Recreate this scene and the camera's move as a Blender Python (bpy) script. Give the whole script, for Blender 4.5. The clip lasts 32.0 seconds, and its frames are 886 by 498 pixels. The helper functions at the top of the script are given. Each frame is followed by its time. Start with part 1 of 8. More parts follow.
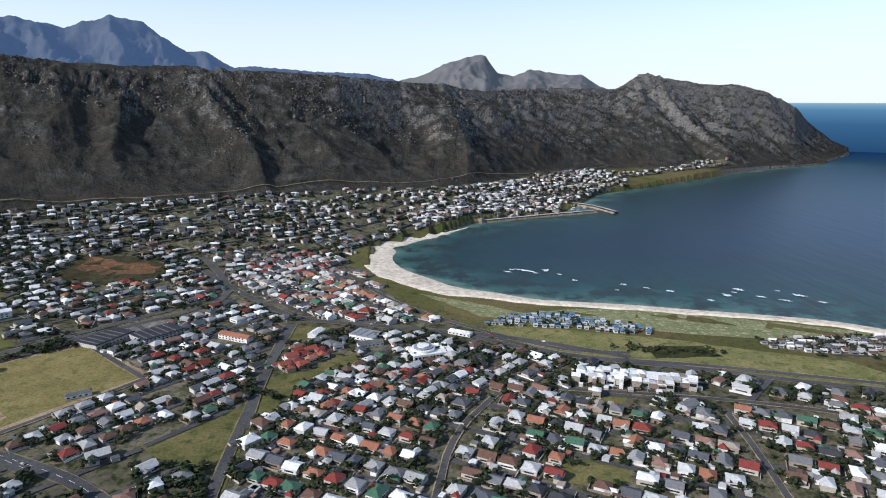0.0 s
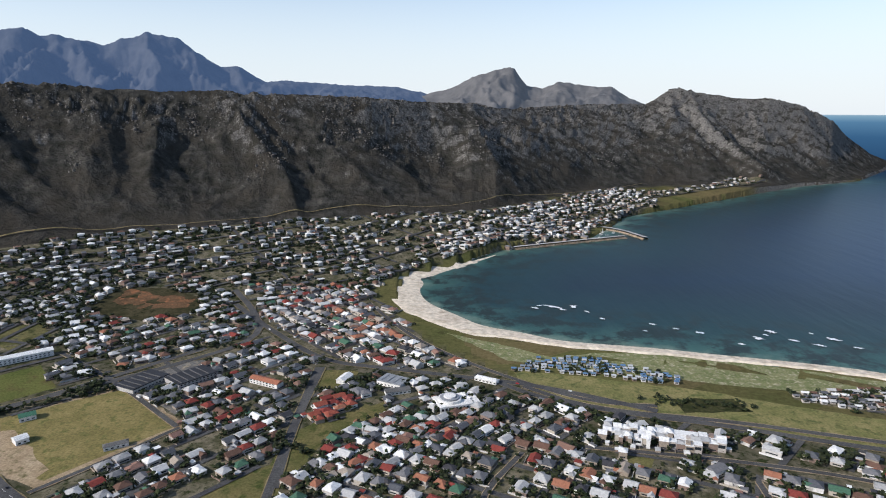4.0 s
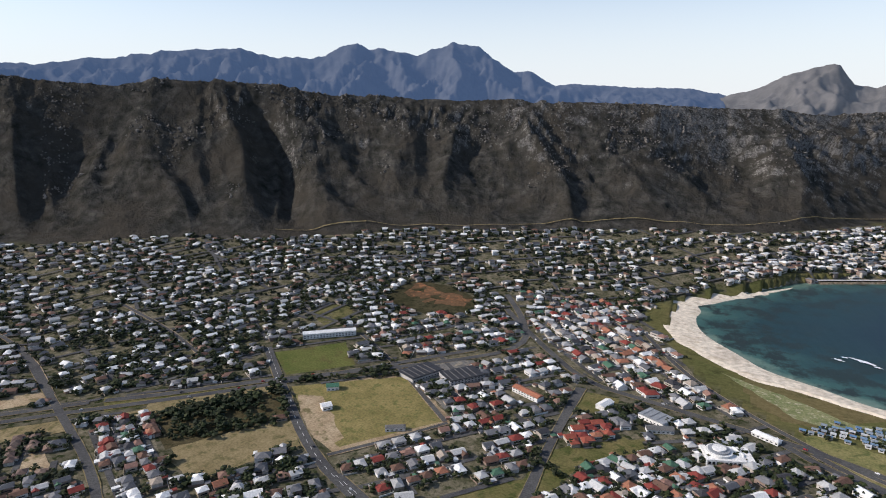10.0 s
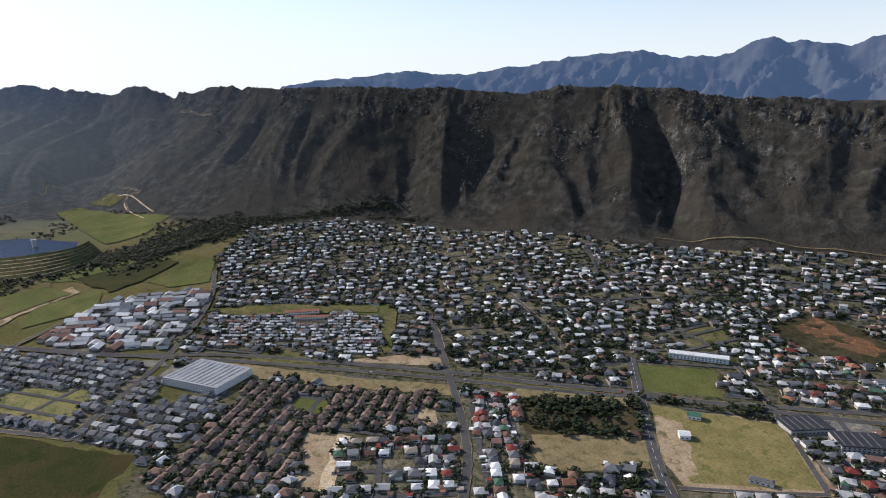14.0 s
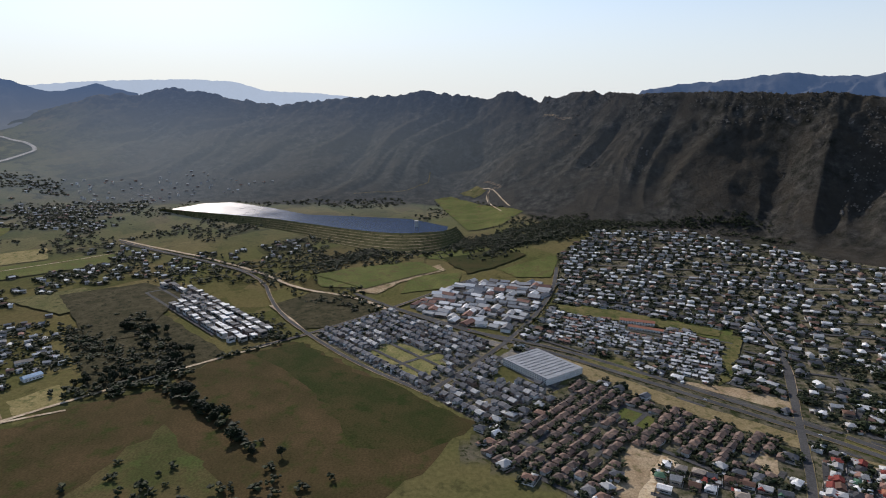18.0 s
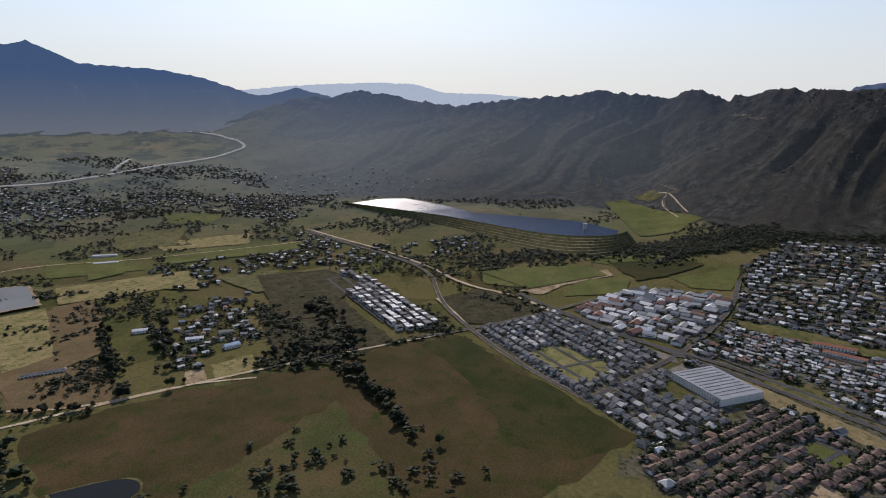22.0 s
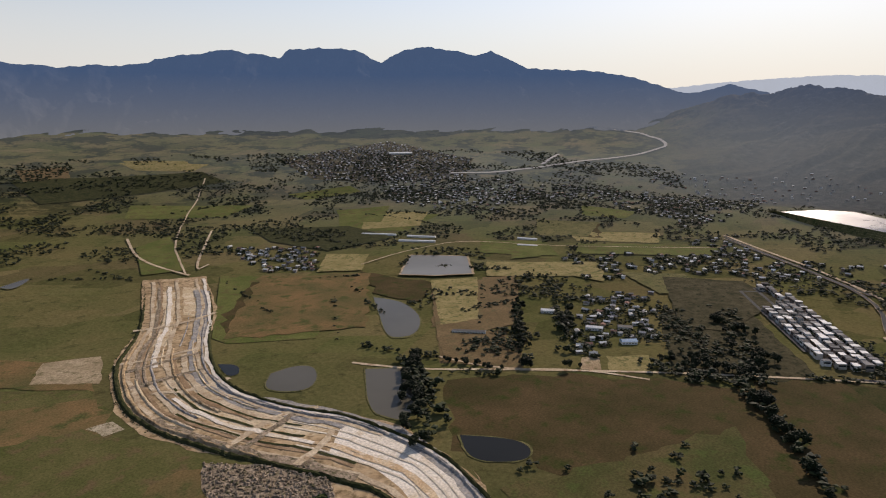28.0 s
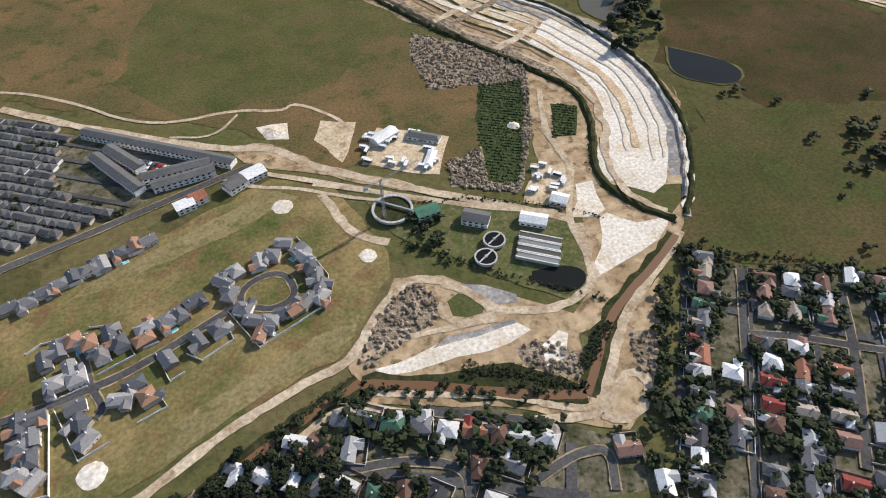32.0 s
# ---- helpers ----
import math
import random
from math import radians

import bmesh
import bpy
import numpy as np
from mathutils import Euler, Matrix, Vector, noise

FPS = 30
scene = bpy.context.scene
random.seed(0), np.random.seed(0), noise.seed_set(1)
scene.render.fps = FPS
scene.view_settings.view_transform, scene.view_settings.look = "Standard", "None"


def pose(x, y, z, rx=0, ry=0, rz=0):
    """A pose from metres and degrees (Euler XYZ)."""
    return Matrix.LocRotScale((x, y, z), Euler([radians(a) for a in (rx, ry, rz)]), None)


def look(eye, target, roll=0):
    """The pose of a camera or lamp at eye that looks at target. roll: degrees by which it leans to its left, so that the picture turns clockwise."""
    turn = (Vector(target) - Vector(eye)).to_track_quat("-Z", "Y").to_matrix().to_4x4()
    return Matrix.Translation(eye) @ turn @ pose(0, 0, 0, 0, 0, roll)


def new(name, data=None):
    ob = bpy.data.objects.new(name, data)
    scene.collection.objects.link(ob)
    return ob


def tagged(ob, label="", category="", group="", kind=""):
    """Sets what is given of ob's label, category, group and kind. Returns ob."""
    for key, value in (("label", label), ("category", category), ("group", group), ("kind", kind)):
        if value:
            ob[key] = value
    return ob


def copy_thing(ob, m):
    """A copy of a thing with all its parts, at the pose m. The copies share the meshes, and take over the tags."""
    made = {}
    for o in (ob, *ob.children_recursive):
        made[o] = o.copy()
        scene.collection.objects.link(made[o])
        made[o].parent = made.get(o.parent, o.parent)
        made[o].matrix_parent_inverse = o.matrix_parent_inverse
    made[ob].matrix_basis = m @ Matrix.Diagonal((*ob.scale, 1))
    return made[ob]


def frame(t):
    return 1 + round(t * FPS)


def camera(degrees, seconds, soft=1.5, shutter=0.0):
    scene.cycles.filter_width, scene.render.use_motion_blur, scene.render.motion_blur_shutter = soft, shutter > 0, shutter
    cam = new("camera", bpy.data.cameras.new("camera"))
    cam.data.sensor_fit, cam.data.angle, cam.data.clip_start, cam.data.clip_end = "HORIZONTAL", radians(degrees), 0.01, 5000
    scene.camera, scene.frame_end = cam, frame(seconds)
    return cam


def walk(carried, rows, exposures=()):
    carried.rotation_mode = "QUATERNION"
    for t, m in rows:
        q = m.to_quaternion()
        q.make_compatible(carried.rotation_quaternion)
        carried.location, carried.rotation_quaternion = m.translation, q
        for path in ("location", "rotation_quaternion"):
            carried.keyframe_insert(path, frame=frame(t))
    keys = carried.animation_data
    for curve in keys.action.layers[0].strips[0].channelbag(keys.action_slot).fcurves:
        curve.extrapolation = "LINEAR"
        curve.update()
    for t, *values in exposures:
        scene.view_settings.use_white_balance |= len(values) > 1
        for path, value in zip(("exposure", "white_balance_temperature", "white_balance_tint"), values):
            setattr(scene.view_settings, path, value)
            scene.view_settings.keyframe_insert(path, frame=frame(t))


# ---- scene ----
cam = camera(70.7, 32.0, 1.05)
PATH = [
    (0, (-0.00, -0.00, 279.56), (0.00, 974.20, 53.89), 0.29),
    (0.5, (0.08, 0.50, 288.46), (0.86, 974.93, 63.78), 0.34),
    (1, (0.21, 1.20, 297.33), (1.17, 976.02, 74.35), 0.35),
    (1.5, (0.32, 2.31, 306.17), (1.22, 977.29, 83.86), 0.31),
    (2, (0.48, 3.61, 314.48), (0.58, 978.77, 93.01), 0.20),
    (2.5, (0.70, 4.71, 321.13), (0.01, 980.49, 102.36), 0.19),
    (4.5, (0.27, 5.24, 335.86), (-68.55, 978.63, 117.27), 0.11),
    (5, (-0.09, 4.90, 338.35), (-93.33, 976.16, 119.38), 0.23),
    (5.5, (-0.38, 4.80, 340.55), (-116.41, 973.68, 121.88), 0.22),
    (6, (-0.29, 5.20, 342.76), (-139.87, 971.04, 124.41), 0.18),
    (6.5, (0.12, 5.79, 345.10), (-162.38, 968.06, 126.85), 0.15),
    (7, (0.31, 6.58, 347.66), (-185.83, 964.56, 129.41), 0.12),
    (7.5, (0.29, 7.24, 350.04), (-210.39, 960.13, 131.82), 0.07),
    (8, (0.18, 7.50, 352.06), (-243.94, 952.36, 133.77), 0.07),
    (8.5, (0.01, 7.75, 354.02), (-289.55, 939.73, 135.88), 0.05),
    (9, (-0.33, 8.10, 356.06), (-341.43, 922.42, 137.74), -0.02),
    (9.5, (-0.84, 8.18, 358.02), (-396.08, 900.31, 139.21), -0.03),
    (10, (-1.42, 8.10, 359.87), (-456.54, 871.04, 140.31), -0.03),
    (10.5, (-1.49, 8.00, 362.05), (-519.03, 835.03, 142.57), -0.10),
    (11, (-0.97, 7.75, 364.51), (-578.88, 793.74, 144.88), -0.14),
    (11.5, (-0.39, 7.79, 366.96), (-636.44, 747.58, 147.53), -0.28),
    (12, (-0.11, 8.28, 369.12), (-689.90, 698.36, 150.07), -0.42),
    (12.5, (-0.24, 9.10, 370.92), (-740.24, 645.16, 152.20), -0.50),
    (13, (-0.60, 10.18, 372.52), (-786.75, 588.62, 154.88), -0.62),
    (13.5, (-0.61, 10.84, 374.26), (-828.23, 528.33, 156.91), -0.68),
    (14, (-0.35, 10.82, 376.25), (-864.54, 464.77, 159.19), -0.71),
    (14.5, (0.40, 9.87, 378.06), (-895.39, 398.32, 162.03), -0.74),
    (16.5, (4.48, 0.30, 383.31), (-965.71, 122.46, 174.03), 0.15),
    (17, (5.44, -1.92, 384.07), (-970.78, 52.78, 174.28), 0.20),
    (17.5, (6.20, -3.64, 384.29), (-971.21, -17.45, 173.36), 0.26),
    (18, (6.63, -4.81, 384.23), (-969.53, -57.14, 173.53), 0.26),
    (18.5, (7.09, -5.44, 383.85), (-966.74, -91.10, 173.33), 0.30),
    (19, (7.55, -5.64, 383.24), (-963.13, -122.16, 172.97), 0.35),
    (19.5, (7.75, -5.46, 382.61), (-958.42, -154.48, 172.10), 0.29),
    (20, (7.65, -5.17, 382.17), (-952.92, -187.20, 172.00), 0.29),
    (20.5, (7.19, -5.10, 381.95), (-946.73, -219.06, 171.57), 0.22),
    (21, (6.67, -5.27, 381.87), (-939.55, -251.36, 171.84), 0.13),
    (21.5, (6.24, -5.55, 381.64), (-931.09, -283.47, 171.51), 0.11),
    (22, (6.08, -5.64, 381.35), (-921.02, -316.12, 171.38), 0.10),
    (22.5, (5.86, -5.76, 381.27), (-910.05, -347.58, 170.86), 0.06),
    (23, (5.56, -5.99, 381.13), (-897.94, -379.35, 170.69), 0.08),
    (23.5, (5.34, -6.34, 380.91), (-884.80, -410.61, 170.65), 0.02),
    (24, (5.39, -6.91, 380.45), (-870.42, -441.53, 170.54), 0.03),
    (24.5, (5.18, -7.78, 379.70), (-855.47, -471.85, 170.10), 0.07),
    (26.5, (3.11, -12.77, 376.50), (-788.25, -587.48, 168.01), 0.09),
    (27, (0.99, -15.31, 375.64), (-770.95, -615.74, 166.86), 0.10),
    (27.5, (-2.34, -18.68, 374.78), (-704.86, -698.68, 164.84), 0.02),
    (28, (-4.32, -21.07, 373.50), (-560.84, -824.94, 163.53), -0.13),
    (28.5, (-4.82, -21.88, 372.03), (-431.27, -902.04, 163.52), -0.16),
    (29, (-4.78, -21.13, 370.48), (-355.38, -934.60, 163.99), -0.22),
    (29.5, (-4.56, -19.37, 368.91), (-288.49, -950.02, 138.12), -0.28),
    (30, (-4.76, -17.85, 367.55), (-248.07, -928.82, 34.48), -0.51),
    (30.5, (-5.35, -17.28, 366.60), (-231.35, -884.60, -76.88), -0.62),
    (31, (-5.99, -17.25, 366.16), (-214.23, -826.05, -183.82), -0.79),
    (31.5, (-6.60, -16.96, 365.87), (-193.37, -755.31, -282.17), -1.01),
    (32, (-7.14, -16.60, 365.67), (-169.65, -673.11, -370.94), -1.38),
]
EXPOSURES = [(0.0, 0.29, 6200, 12), (3.0, 0.25, 6350, 12), (6.0, 0.11, 6680, 15), (9.0, 0.17, 6700, 15), (12.0, 0.27, 6680, 15), (14.0, 0.24, 6660, 15), (17.0, -0.06, 6650, 14), (19.0, -0.04, 6800, 16),
             (24.5, -0.28, 6800, 18), (26.5, -0.26, 6800, 17), (27.2, -0.2, 7000, 17), (28.0, -0.14, 7650, 20), (29.0, -0.06, 8150, 19), (30.0, 0.9, 6450, 13), (31.0, 0.68, 6650, 13), (32.0, 0.46, 6800, 13)]
walk(cam, [(t, look(eye, target, roll)) for t, eye, target, roll in PATH], EXPOSURES)

# ---------------------------------------------------------------- light
SUN_BEARING, SUN_HEIGHT = -116.0, 31.0
world = bpy.data.worlds.new("sky")
scene.world = world
world.use_nodes = True
wn = world.node_tree
wn.nodes.clear()
sky_tex = wn.nodes.new("ShaderNodeTexSky")
sky_tex.sky_type = 'NISHITA'
sky_tex.sun_disc = False
sky_tex.sun_elevation = radians(SUN_HEIGHT)
sky_tex.sun_rotation = radians(SUN_BEARING)
sky_tex.altitude = 300
sky_tex.air_density, sky_tex.dust_density, sky_tex.ozone_density = 1.0, 0.35, 1.6
bg = wn.nodes.new("ShaderNodeBackground")
bg.inputs["Strength"].default_value = 0.145
wout = wn.nodes.new("ShaderNodeOutputWorld")
# pale sea haze that whitens the sky towards the horizon all round
tc = wn.nodes.new("ShaderNodeTexCoord")
sx = wn.nodes.new("ShaderNodeSeparateXYZ")
wn.links.new(tc.outputs["Generated"], sx.inputs[0])
veil = wn.nodes.new("ShaderNodeMapRange")
veil.interpolation_type = 'SMOOTHERSTEP'
wn.links.new(sx.outputs[2], veil.inputs[0])
veil.inputs[1].default_value, veil.inputs[2].default_value, veil.inputs[3].default_value, veil.inputs[4].default_value = -0.02, 0.31, 0.90, 0.06
hz = wn.nodes.new("ShaderNodeMix")
hz.data_type = 'RGBA'
hz.inputs[7].default_value = (4.72, 5.25, 5.65, 1)
wn.links.new(veil.outputs[0], hz.inputs[0])
wn.links.new(sky_tex.outputs[0], hz.inputs[6])
wn.links.new(hz.outputs[2], bg.inputs[0])
wn.links.new(bg.outputs[0], wout.inputs[0])
sun = new("sun", bpy.data.lights.new("sun", 'SUN'))
sun.data.energy = 4.6
sun.data.angle = radians(0.5)
sun.data.color = (1.0, 0.95, 0.88)
_sb, _sh = radians(SUN_BEARING), radians(SUN_HEIGHT)
sun.matrix_world = look((0, 0, 0), (-math.sin(_sb) * math.cos(_sh), -math.cos(_sb) * math.cos(_sh), -math.sin(_sh)))

# ---------------------------------------------------------------- materials
def tree_of(name):
    m = bpy.data.materials.new(name)
    m.use_nodes = True
    nt = m.node_tree
    b = nt.nodes["Principled BSDF"]
    return m, nt, b

def N(nt, kind, **kw):
    n = nt.nodes.new(kind)
    for k, v in kw.items():
        n.inputs[k].default_value = v
    return n

def ramp(nt, fac, stops):
    r = nt.nodes.new("ShaderNodeValToRGB")
    els = r.color_ramp.elements
    while len(els) < len(stops):
        els.new(0.5)
    for e, (p, c) in zip(els, stops):
        e.position, e.color = p, (*c, 1)
    nt.links.new(fac, r.inputs[0])
    return r.outputs[0]

def where(nt):
    return nt.nodes.new("ShaderNodeNewGeometry").outputs["Position"]

def noise_at(nt, scale, detail=4.0, rough=0.6, vec=None):
    n = N(nt, "ShaderNodeTexNoise", Scale=scale, Detail=detail, Roughness=rough)
    nt.links.new(vec if vec is not None else where(nt), n.inputs["Vector"])
    return n.outputs["Fac"]

def mixc(nt, fac, a, b, mode='MIX'):
    m = nt.nodes.new("ShaderNodeMix")
    m.data_type, m.blend_type = 'RGBA', mode
    for sock, v in ((m.inputs[0], fac), (m.inputs[6], a), (m.inputs[7], b)):
        if isinstance(v, (int, float)):
            sock.default_value = v
        elif isinstance(v, tuple):
            sock.default_value = (*v, 1)
        else:
            nt.links.new(v, sock)
    return m.outputs[2]

def bumped(nt, b, height, strength, dist):
    n = N(nt, "ShaderNodeBump", Strength=strength, Distance=dist)
    nt.links.new(height, n.inputs["Height"])
    nt.links.new(n.outputs[0], b.inputs["Normal"])

def matte(name, lo, hi, big=0.02, small=0.5, rough=0.9, bump=0.3, bd=0.3, third=None):
    """Two-scale mottled surface between the colours lo and hi, with a third colour in patches."""
    m, nt, b = tree_of(name)
    f1, f2 = noise_at(nt, big, 5), noise_at(nt, small, 3)
    c = ramp(nt, f1, [(0.35, lo), (0.65, hi)])
    if third:
        f3 = noise_at(nt, big * 2.7, 4)
        c = mixc(nt, ramp(nt, f3, [(0.52, (0, 0, 0)), (0.66, (1, 1, 1))]), c, third)
    g = ramp(nt, f2, [(0.25, (0.62, 0.62, 0.62)), (0.75, (1.3, 1.3, 1.3))])
    c = mixc(nt, 1.0, c, g, 'MULTIPLY')
    nt.links.new(c, b.inputs["Base Color"])
    b.inputs["Roughness"].default_value = rough
    b.inputs["Specular IOR Level"].default_value = 0.02 if rough > 0.85 else 0.2
    if bump:
        bumped(nt, b, f2, bump, bd)
    return m

# ---------------------------------------------------------------- terrain
_rng = np.random.RandomState(7)
_perm = np.concatenate([_rng.permutation(512)] * 3)
_grad = _rng.uniform(0, 2 * np.pi, 512)

def perlin(x, y):
    x, y = np.asarray(x, float), np.asarray(y, float)
    xi, yi = np.floor(x).astype(int), np.floor(y).astype(int)
    fx, fy = x - xi, y - yi
    u, v = fx * fx * fx * (fx * (fx * 6 - 15) + 10), fy * fy * fy * (fy * (fy * 6 - 15) + 10)
    def g(ix, iy, dx, dy):
        a = _grad[_perm[(_perm[ix & 511] + iy) & 511]]
        return np.cos(a) * dx + np.sin(a) * dy
    n00, n10 = g(xi, yi, fx, fy), g(xi + 1, yi, fx - 1, fy)
    n01, n11 = g(xi, yi + 1, fx, fy - 1), g(xi + 1, yi + 1, fx - 1, fy - 1)
    return 1.5 * ((n00 * (1 - u) + n10 * u) * (1 - v) + (n01 * (1 - u) + n11 * u) * v)

def fbm(x, y, octaves=4, ridged=False):
    total, amp = 0, 1.0
    for k in range(octaves):
        n = perlin(x * 2 ** k + 17.3 * k, y * 2 ** k - 9.1 * k)
        total = total + amp * ((1 - 2 * np.abs(n)) if ridged else n)
        amp *= 0.5
    return total

def smooth(e0, e1, x):
    t = np.clip((x - e0) / (e1 - e0), 0, 1)
    return t * t * (3 - 2 * t)

# bearing in degrees from +y, clockwise: distance and height of the mountain's foot, then of its crest
RANGE = []
RANGE += [(-215, 3000, 60, 4450, 690), (-196, 3000, 60, 4450, 700), (-189, 3000, 60, 4450, 790), (-184, 3000, 60, 4450, 690)]
RANGE += [(-179, 3050, 60, 4450, 660), (-175, 3100, 60, 4450, 650), (-168, 3100, 70, 4450, 715), (-163, 3100, 70, 4450, 775)]
RANGE += [(-158, 3100, 75, 4450, 785), (-153, 3100, 75, 4450, 785), (-151, 3050, 75, 4450, 705), (-146, 3000, 75, 4450, 812)]
RANGE += [(-141, 3000, 75, 4450, 772), (-137, 2950, 75, 4400, 645), (-132, 2900, 75, 4350, 638), (-126, 2850, 55, 4250, 525)]
RANGE += [(-121.5, 2800, 44, 4200, 540), (-118.5, 2780, 40, 4150, 478), (-115.8, 2750, 38, 4100, 526), (-111, 2700, 38, 3950, 462)]
RANGE += [(-107.5, 2600, 38, 3850, 424), (-102, 2560, 38, 3700, 460), (-94.5, 2600, 38, 3500, 497), (-90, 2500, 42, 3350, 455)]
RANGE += [(-86.7, 2250, 60, 3200, 484), (-84.8, 2150, 60, 3100, 446), (-82, 2080, 60, 2980, 476), (-76, 1980, 60, 2650, 470)]
RANGE += [(-65, 1900, 62, 2350, 458), (-55, 1680, 62, 2200, 438), (-49, 1620, 62, 2150, 446), (-42, 1580, 62, 2120, 424)]
RANGE += [(-38.5, 1540, 62, 2100, 402), (-30, 1585, 62, 2100, 386), (-17, 1620, 62, 2100, 380), (-9.5, 1680, 62, 2200, 378)]
RANGE += [(-5.8, 1740, 60, 2300, 368), (0, 1790, 55, 2500, 352), (2.2, 1850, 50, 2600, 330), (10.6, 2450, 45, 3100, 348)]
RANGE += [(14.9, 2650, 40, 3350, 353), (17, 2750, 35, 3500, 430), (21.7, 2900, 30, 3650, 394), (24.3, 2950, 25, 3750, 382)]
RANGE += [(26.8, 3220, 15, 3900, 346), (28.8, 3420, 10, 4050, 274), (29.8, 3520, 8, 4200, 190), (31.5, 3800, 6, 4350, 85)]
RANGE += [(32.8, 4300, 3, 4560, 32), (33.6, 4500, -8, 4700, -10), (145, 4500, -8, 4700, -10)]
RB = np.array(RANGE, float)

def shape(bearing):
    return [np.interp(bearing, RB[:, 0], RB[:, k]) for k in (1, 2, 3, 4)]

# shoreline, from the open sea in the north-east round the bay
COAST = [(3200, -900), (1500, 250), (900, 560), (568, 757), (524, 789), (430, 815), (331, 837), (257, 857), (178, 868), (122, 881), (83, 909), (14, 937),
         (-22, 985), (-83, 1056), (-105, 1139), (-95, 1185), (-112, 1222), (-76, 1290), (-18, 1369), (63, 1487), (166, 1567),
         (304, 1625), (400, 1800), (480, 1986), (732, 2208), (1045, 2484), (1445, 2836), (1840, 3074), (2372, 3700), (2560, 3990), (3000, 3900), (4400, 1500), (4600, -900)]

def inside(px, py, poly):
    px, py = np.asarray(px, float), np.asarray(py, float)
    res = np.zeros(px.shape, bool)
    n = len(poly)
    for i in range(n):
        (x0, y0), (x1, y1) = poly[i][:2], poly[(i + 1) % n][:2]
        if y0 == y1:
            continue
        c = (y0 > py) != (y1 > py)
        res ^= c & (px < (x1 - x0) * (py - y0) / (y1 - y0) + x0)
    return res

def bear(x, y):
    b = np.degrees(np.arctan2(x, y))
    return np.where(b > 145, b - 360, b)

def height(x, y, fine=True):
    """Height of the land at a place."""
    b, r = bear(x, y), np.hypot(x, y)
    rf, zf, rc, zc = shape(b)
    start = np.where(b < -95, 1100, 0.55 * rf)
    k = np.clip((r - start) / (rf - start), 0, 1)
    apron = zf * smooth(0, 1, k) * k
    m = np.clip((r - rf) / (rc - rf), 0, 1)
    near = smooth(-131, -117, b)
    face = (zc - zf) * (0.45 * m + 0.55 * m ** 1.9) * near
    foothill = (0.142 * np.clip(r - 2650, 0, 1050) + 0.19 * np.clip(r - 3700, 0, 760)) * (1 - near)
    back = -0.22 * np.clip(r - rc, 0, 500) * near
    z = apron + face + back + foothill
    s = np.radians(b) * (1700 + 0.28 * (rc - 2000))
    crest = (r - rf) / (rc - rf)
    slope = smooth(-0.12, 0.3, crest) * (0.75 + 0.25 * smooth(0.2, 0.6, crest)) * (1 - 0.86 * smooth(0.62, 1.0, crest)) * near
    amp = np.clip((zc - zf) / 320, 0, 1.6) * (1 - 0.5 * smooth(-38, -80, b))
    tilt = 0.45 - 0.95 * smooth(-32, -92, b)
    lean = tilt * (r - rf) + 120 * perlin(x / 420, y / 420)
    spur = 1 - 1.9 * np.sqrt(perlin((s + lean) / 330, r / 1500) ** 2 + 0.003)
    rib = 1 - 2 * np.abs(perlin((s + 1.3 * lean) / 128 + 40, r / 480))
    z = z + slope * amp * 58 * (spur + 0.36 * rib - 0.45)
    if fine:
        bare = 1 - 0.35 * smooth(-10, -45, b) - 0.35 * smooth(-60, -82, b)
        z = z + slope * amp * 10 * bare * fbm(x / 95, y / 95, 4, True)
        # rock towers on the spurs' upper ends and along the crest
        crag = smooth(0.42, 0.85, crest) * smooth(-0.15, 0.45, 0.5 * spur + perlin(x / 190, y / 190)) * near
        tower = np.clip(fbm(x / 62, y / 62, 4, True), -0.2, 2) - 0.55
        z = z + crag * np.clip(amp, 0, 1.3) * (15 - 6 * smooth(-60, -80, b)) * (1 - 0.5 * smooth(0.85, 1.0, crest)) * tower
        z = z + 14 * smooth(0.8, 0.98, crest) * smooth(-72, -84, b) * near * np.clip(fbm(x / 110, y / 110, 3, True) - 0.2, -0.3, 2)
    low = fbm(x / 420, y / 420, 2) * 5 * smooth(1200, 2400, r)
    return z + low * (1 - smooth(-40, 10, b) * 0.8)

def shore_distance(px, py, line):
    q = np.stack([px, py], 1)
    best = np.full(len(q), 1e9)
    for a, b in zip(line, line[1:]):
        a, b = np.array(a, float), np.array(b, float)
        k = np.clip(((q - a) @ (b - a)) / ((b - a) @ (b - a)), 0, 1)
        best = np.minimum(best, np.hypot(*(q - a - k[:, None] * (b - a)).T))
    return best

def land(x, y):
    """Height of the land; it dips below the water beyond the shoreline."""
    z = height(x, y)
    wet = inside(x, y, COAST)
    strand = inside(x, y, [(1000, 520), (1000, 420), (500, 740), (150, 820), (-60, 900), (-190, 1100), (-150, 1260), (-70, 1320), (700, 1320)]) & ~wet
    z[strand] = np.where(shore_distance(x[strand], y[strand], COAST[1:22]) < 34, -0.7, z[strand])
    z[wet] = -0.95 - 0.05 * np.minimum(shore_distance(x[wet], y[wet], COAST), 200)
    return z

cols = np.radians(np.concatenate([np.arange(-215, 36, 0.13), np.arange(36, 145, 3.0), [145.0]]))
rows_r = np.concatenate([np.linspace(0.5, 120, 4), np.geomspace(150, 1400, 70), np.linspace(1415, 4760, 225)])
BB, RR = np.meshgrid(cols, rows_r, indexing="ij")
GX, GY = RR * np.sin(BB), RR * np.cos(BB)
GZ = land(GX, GY)

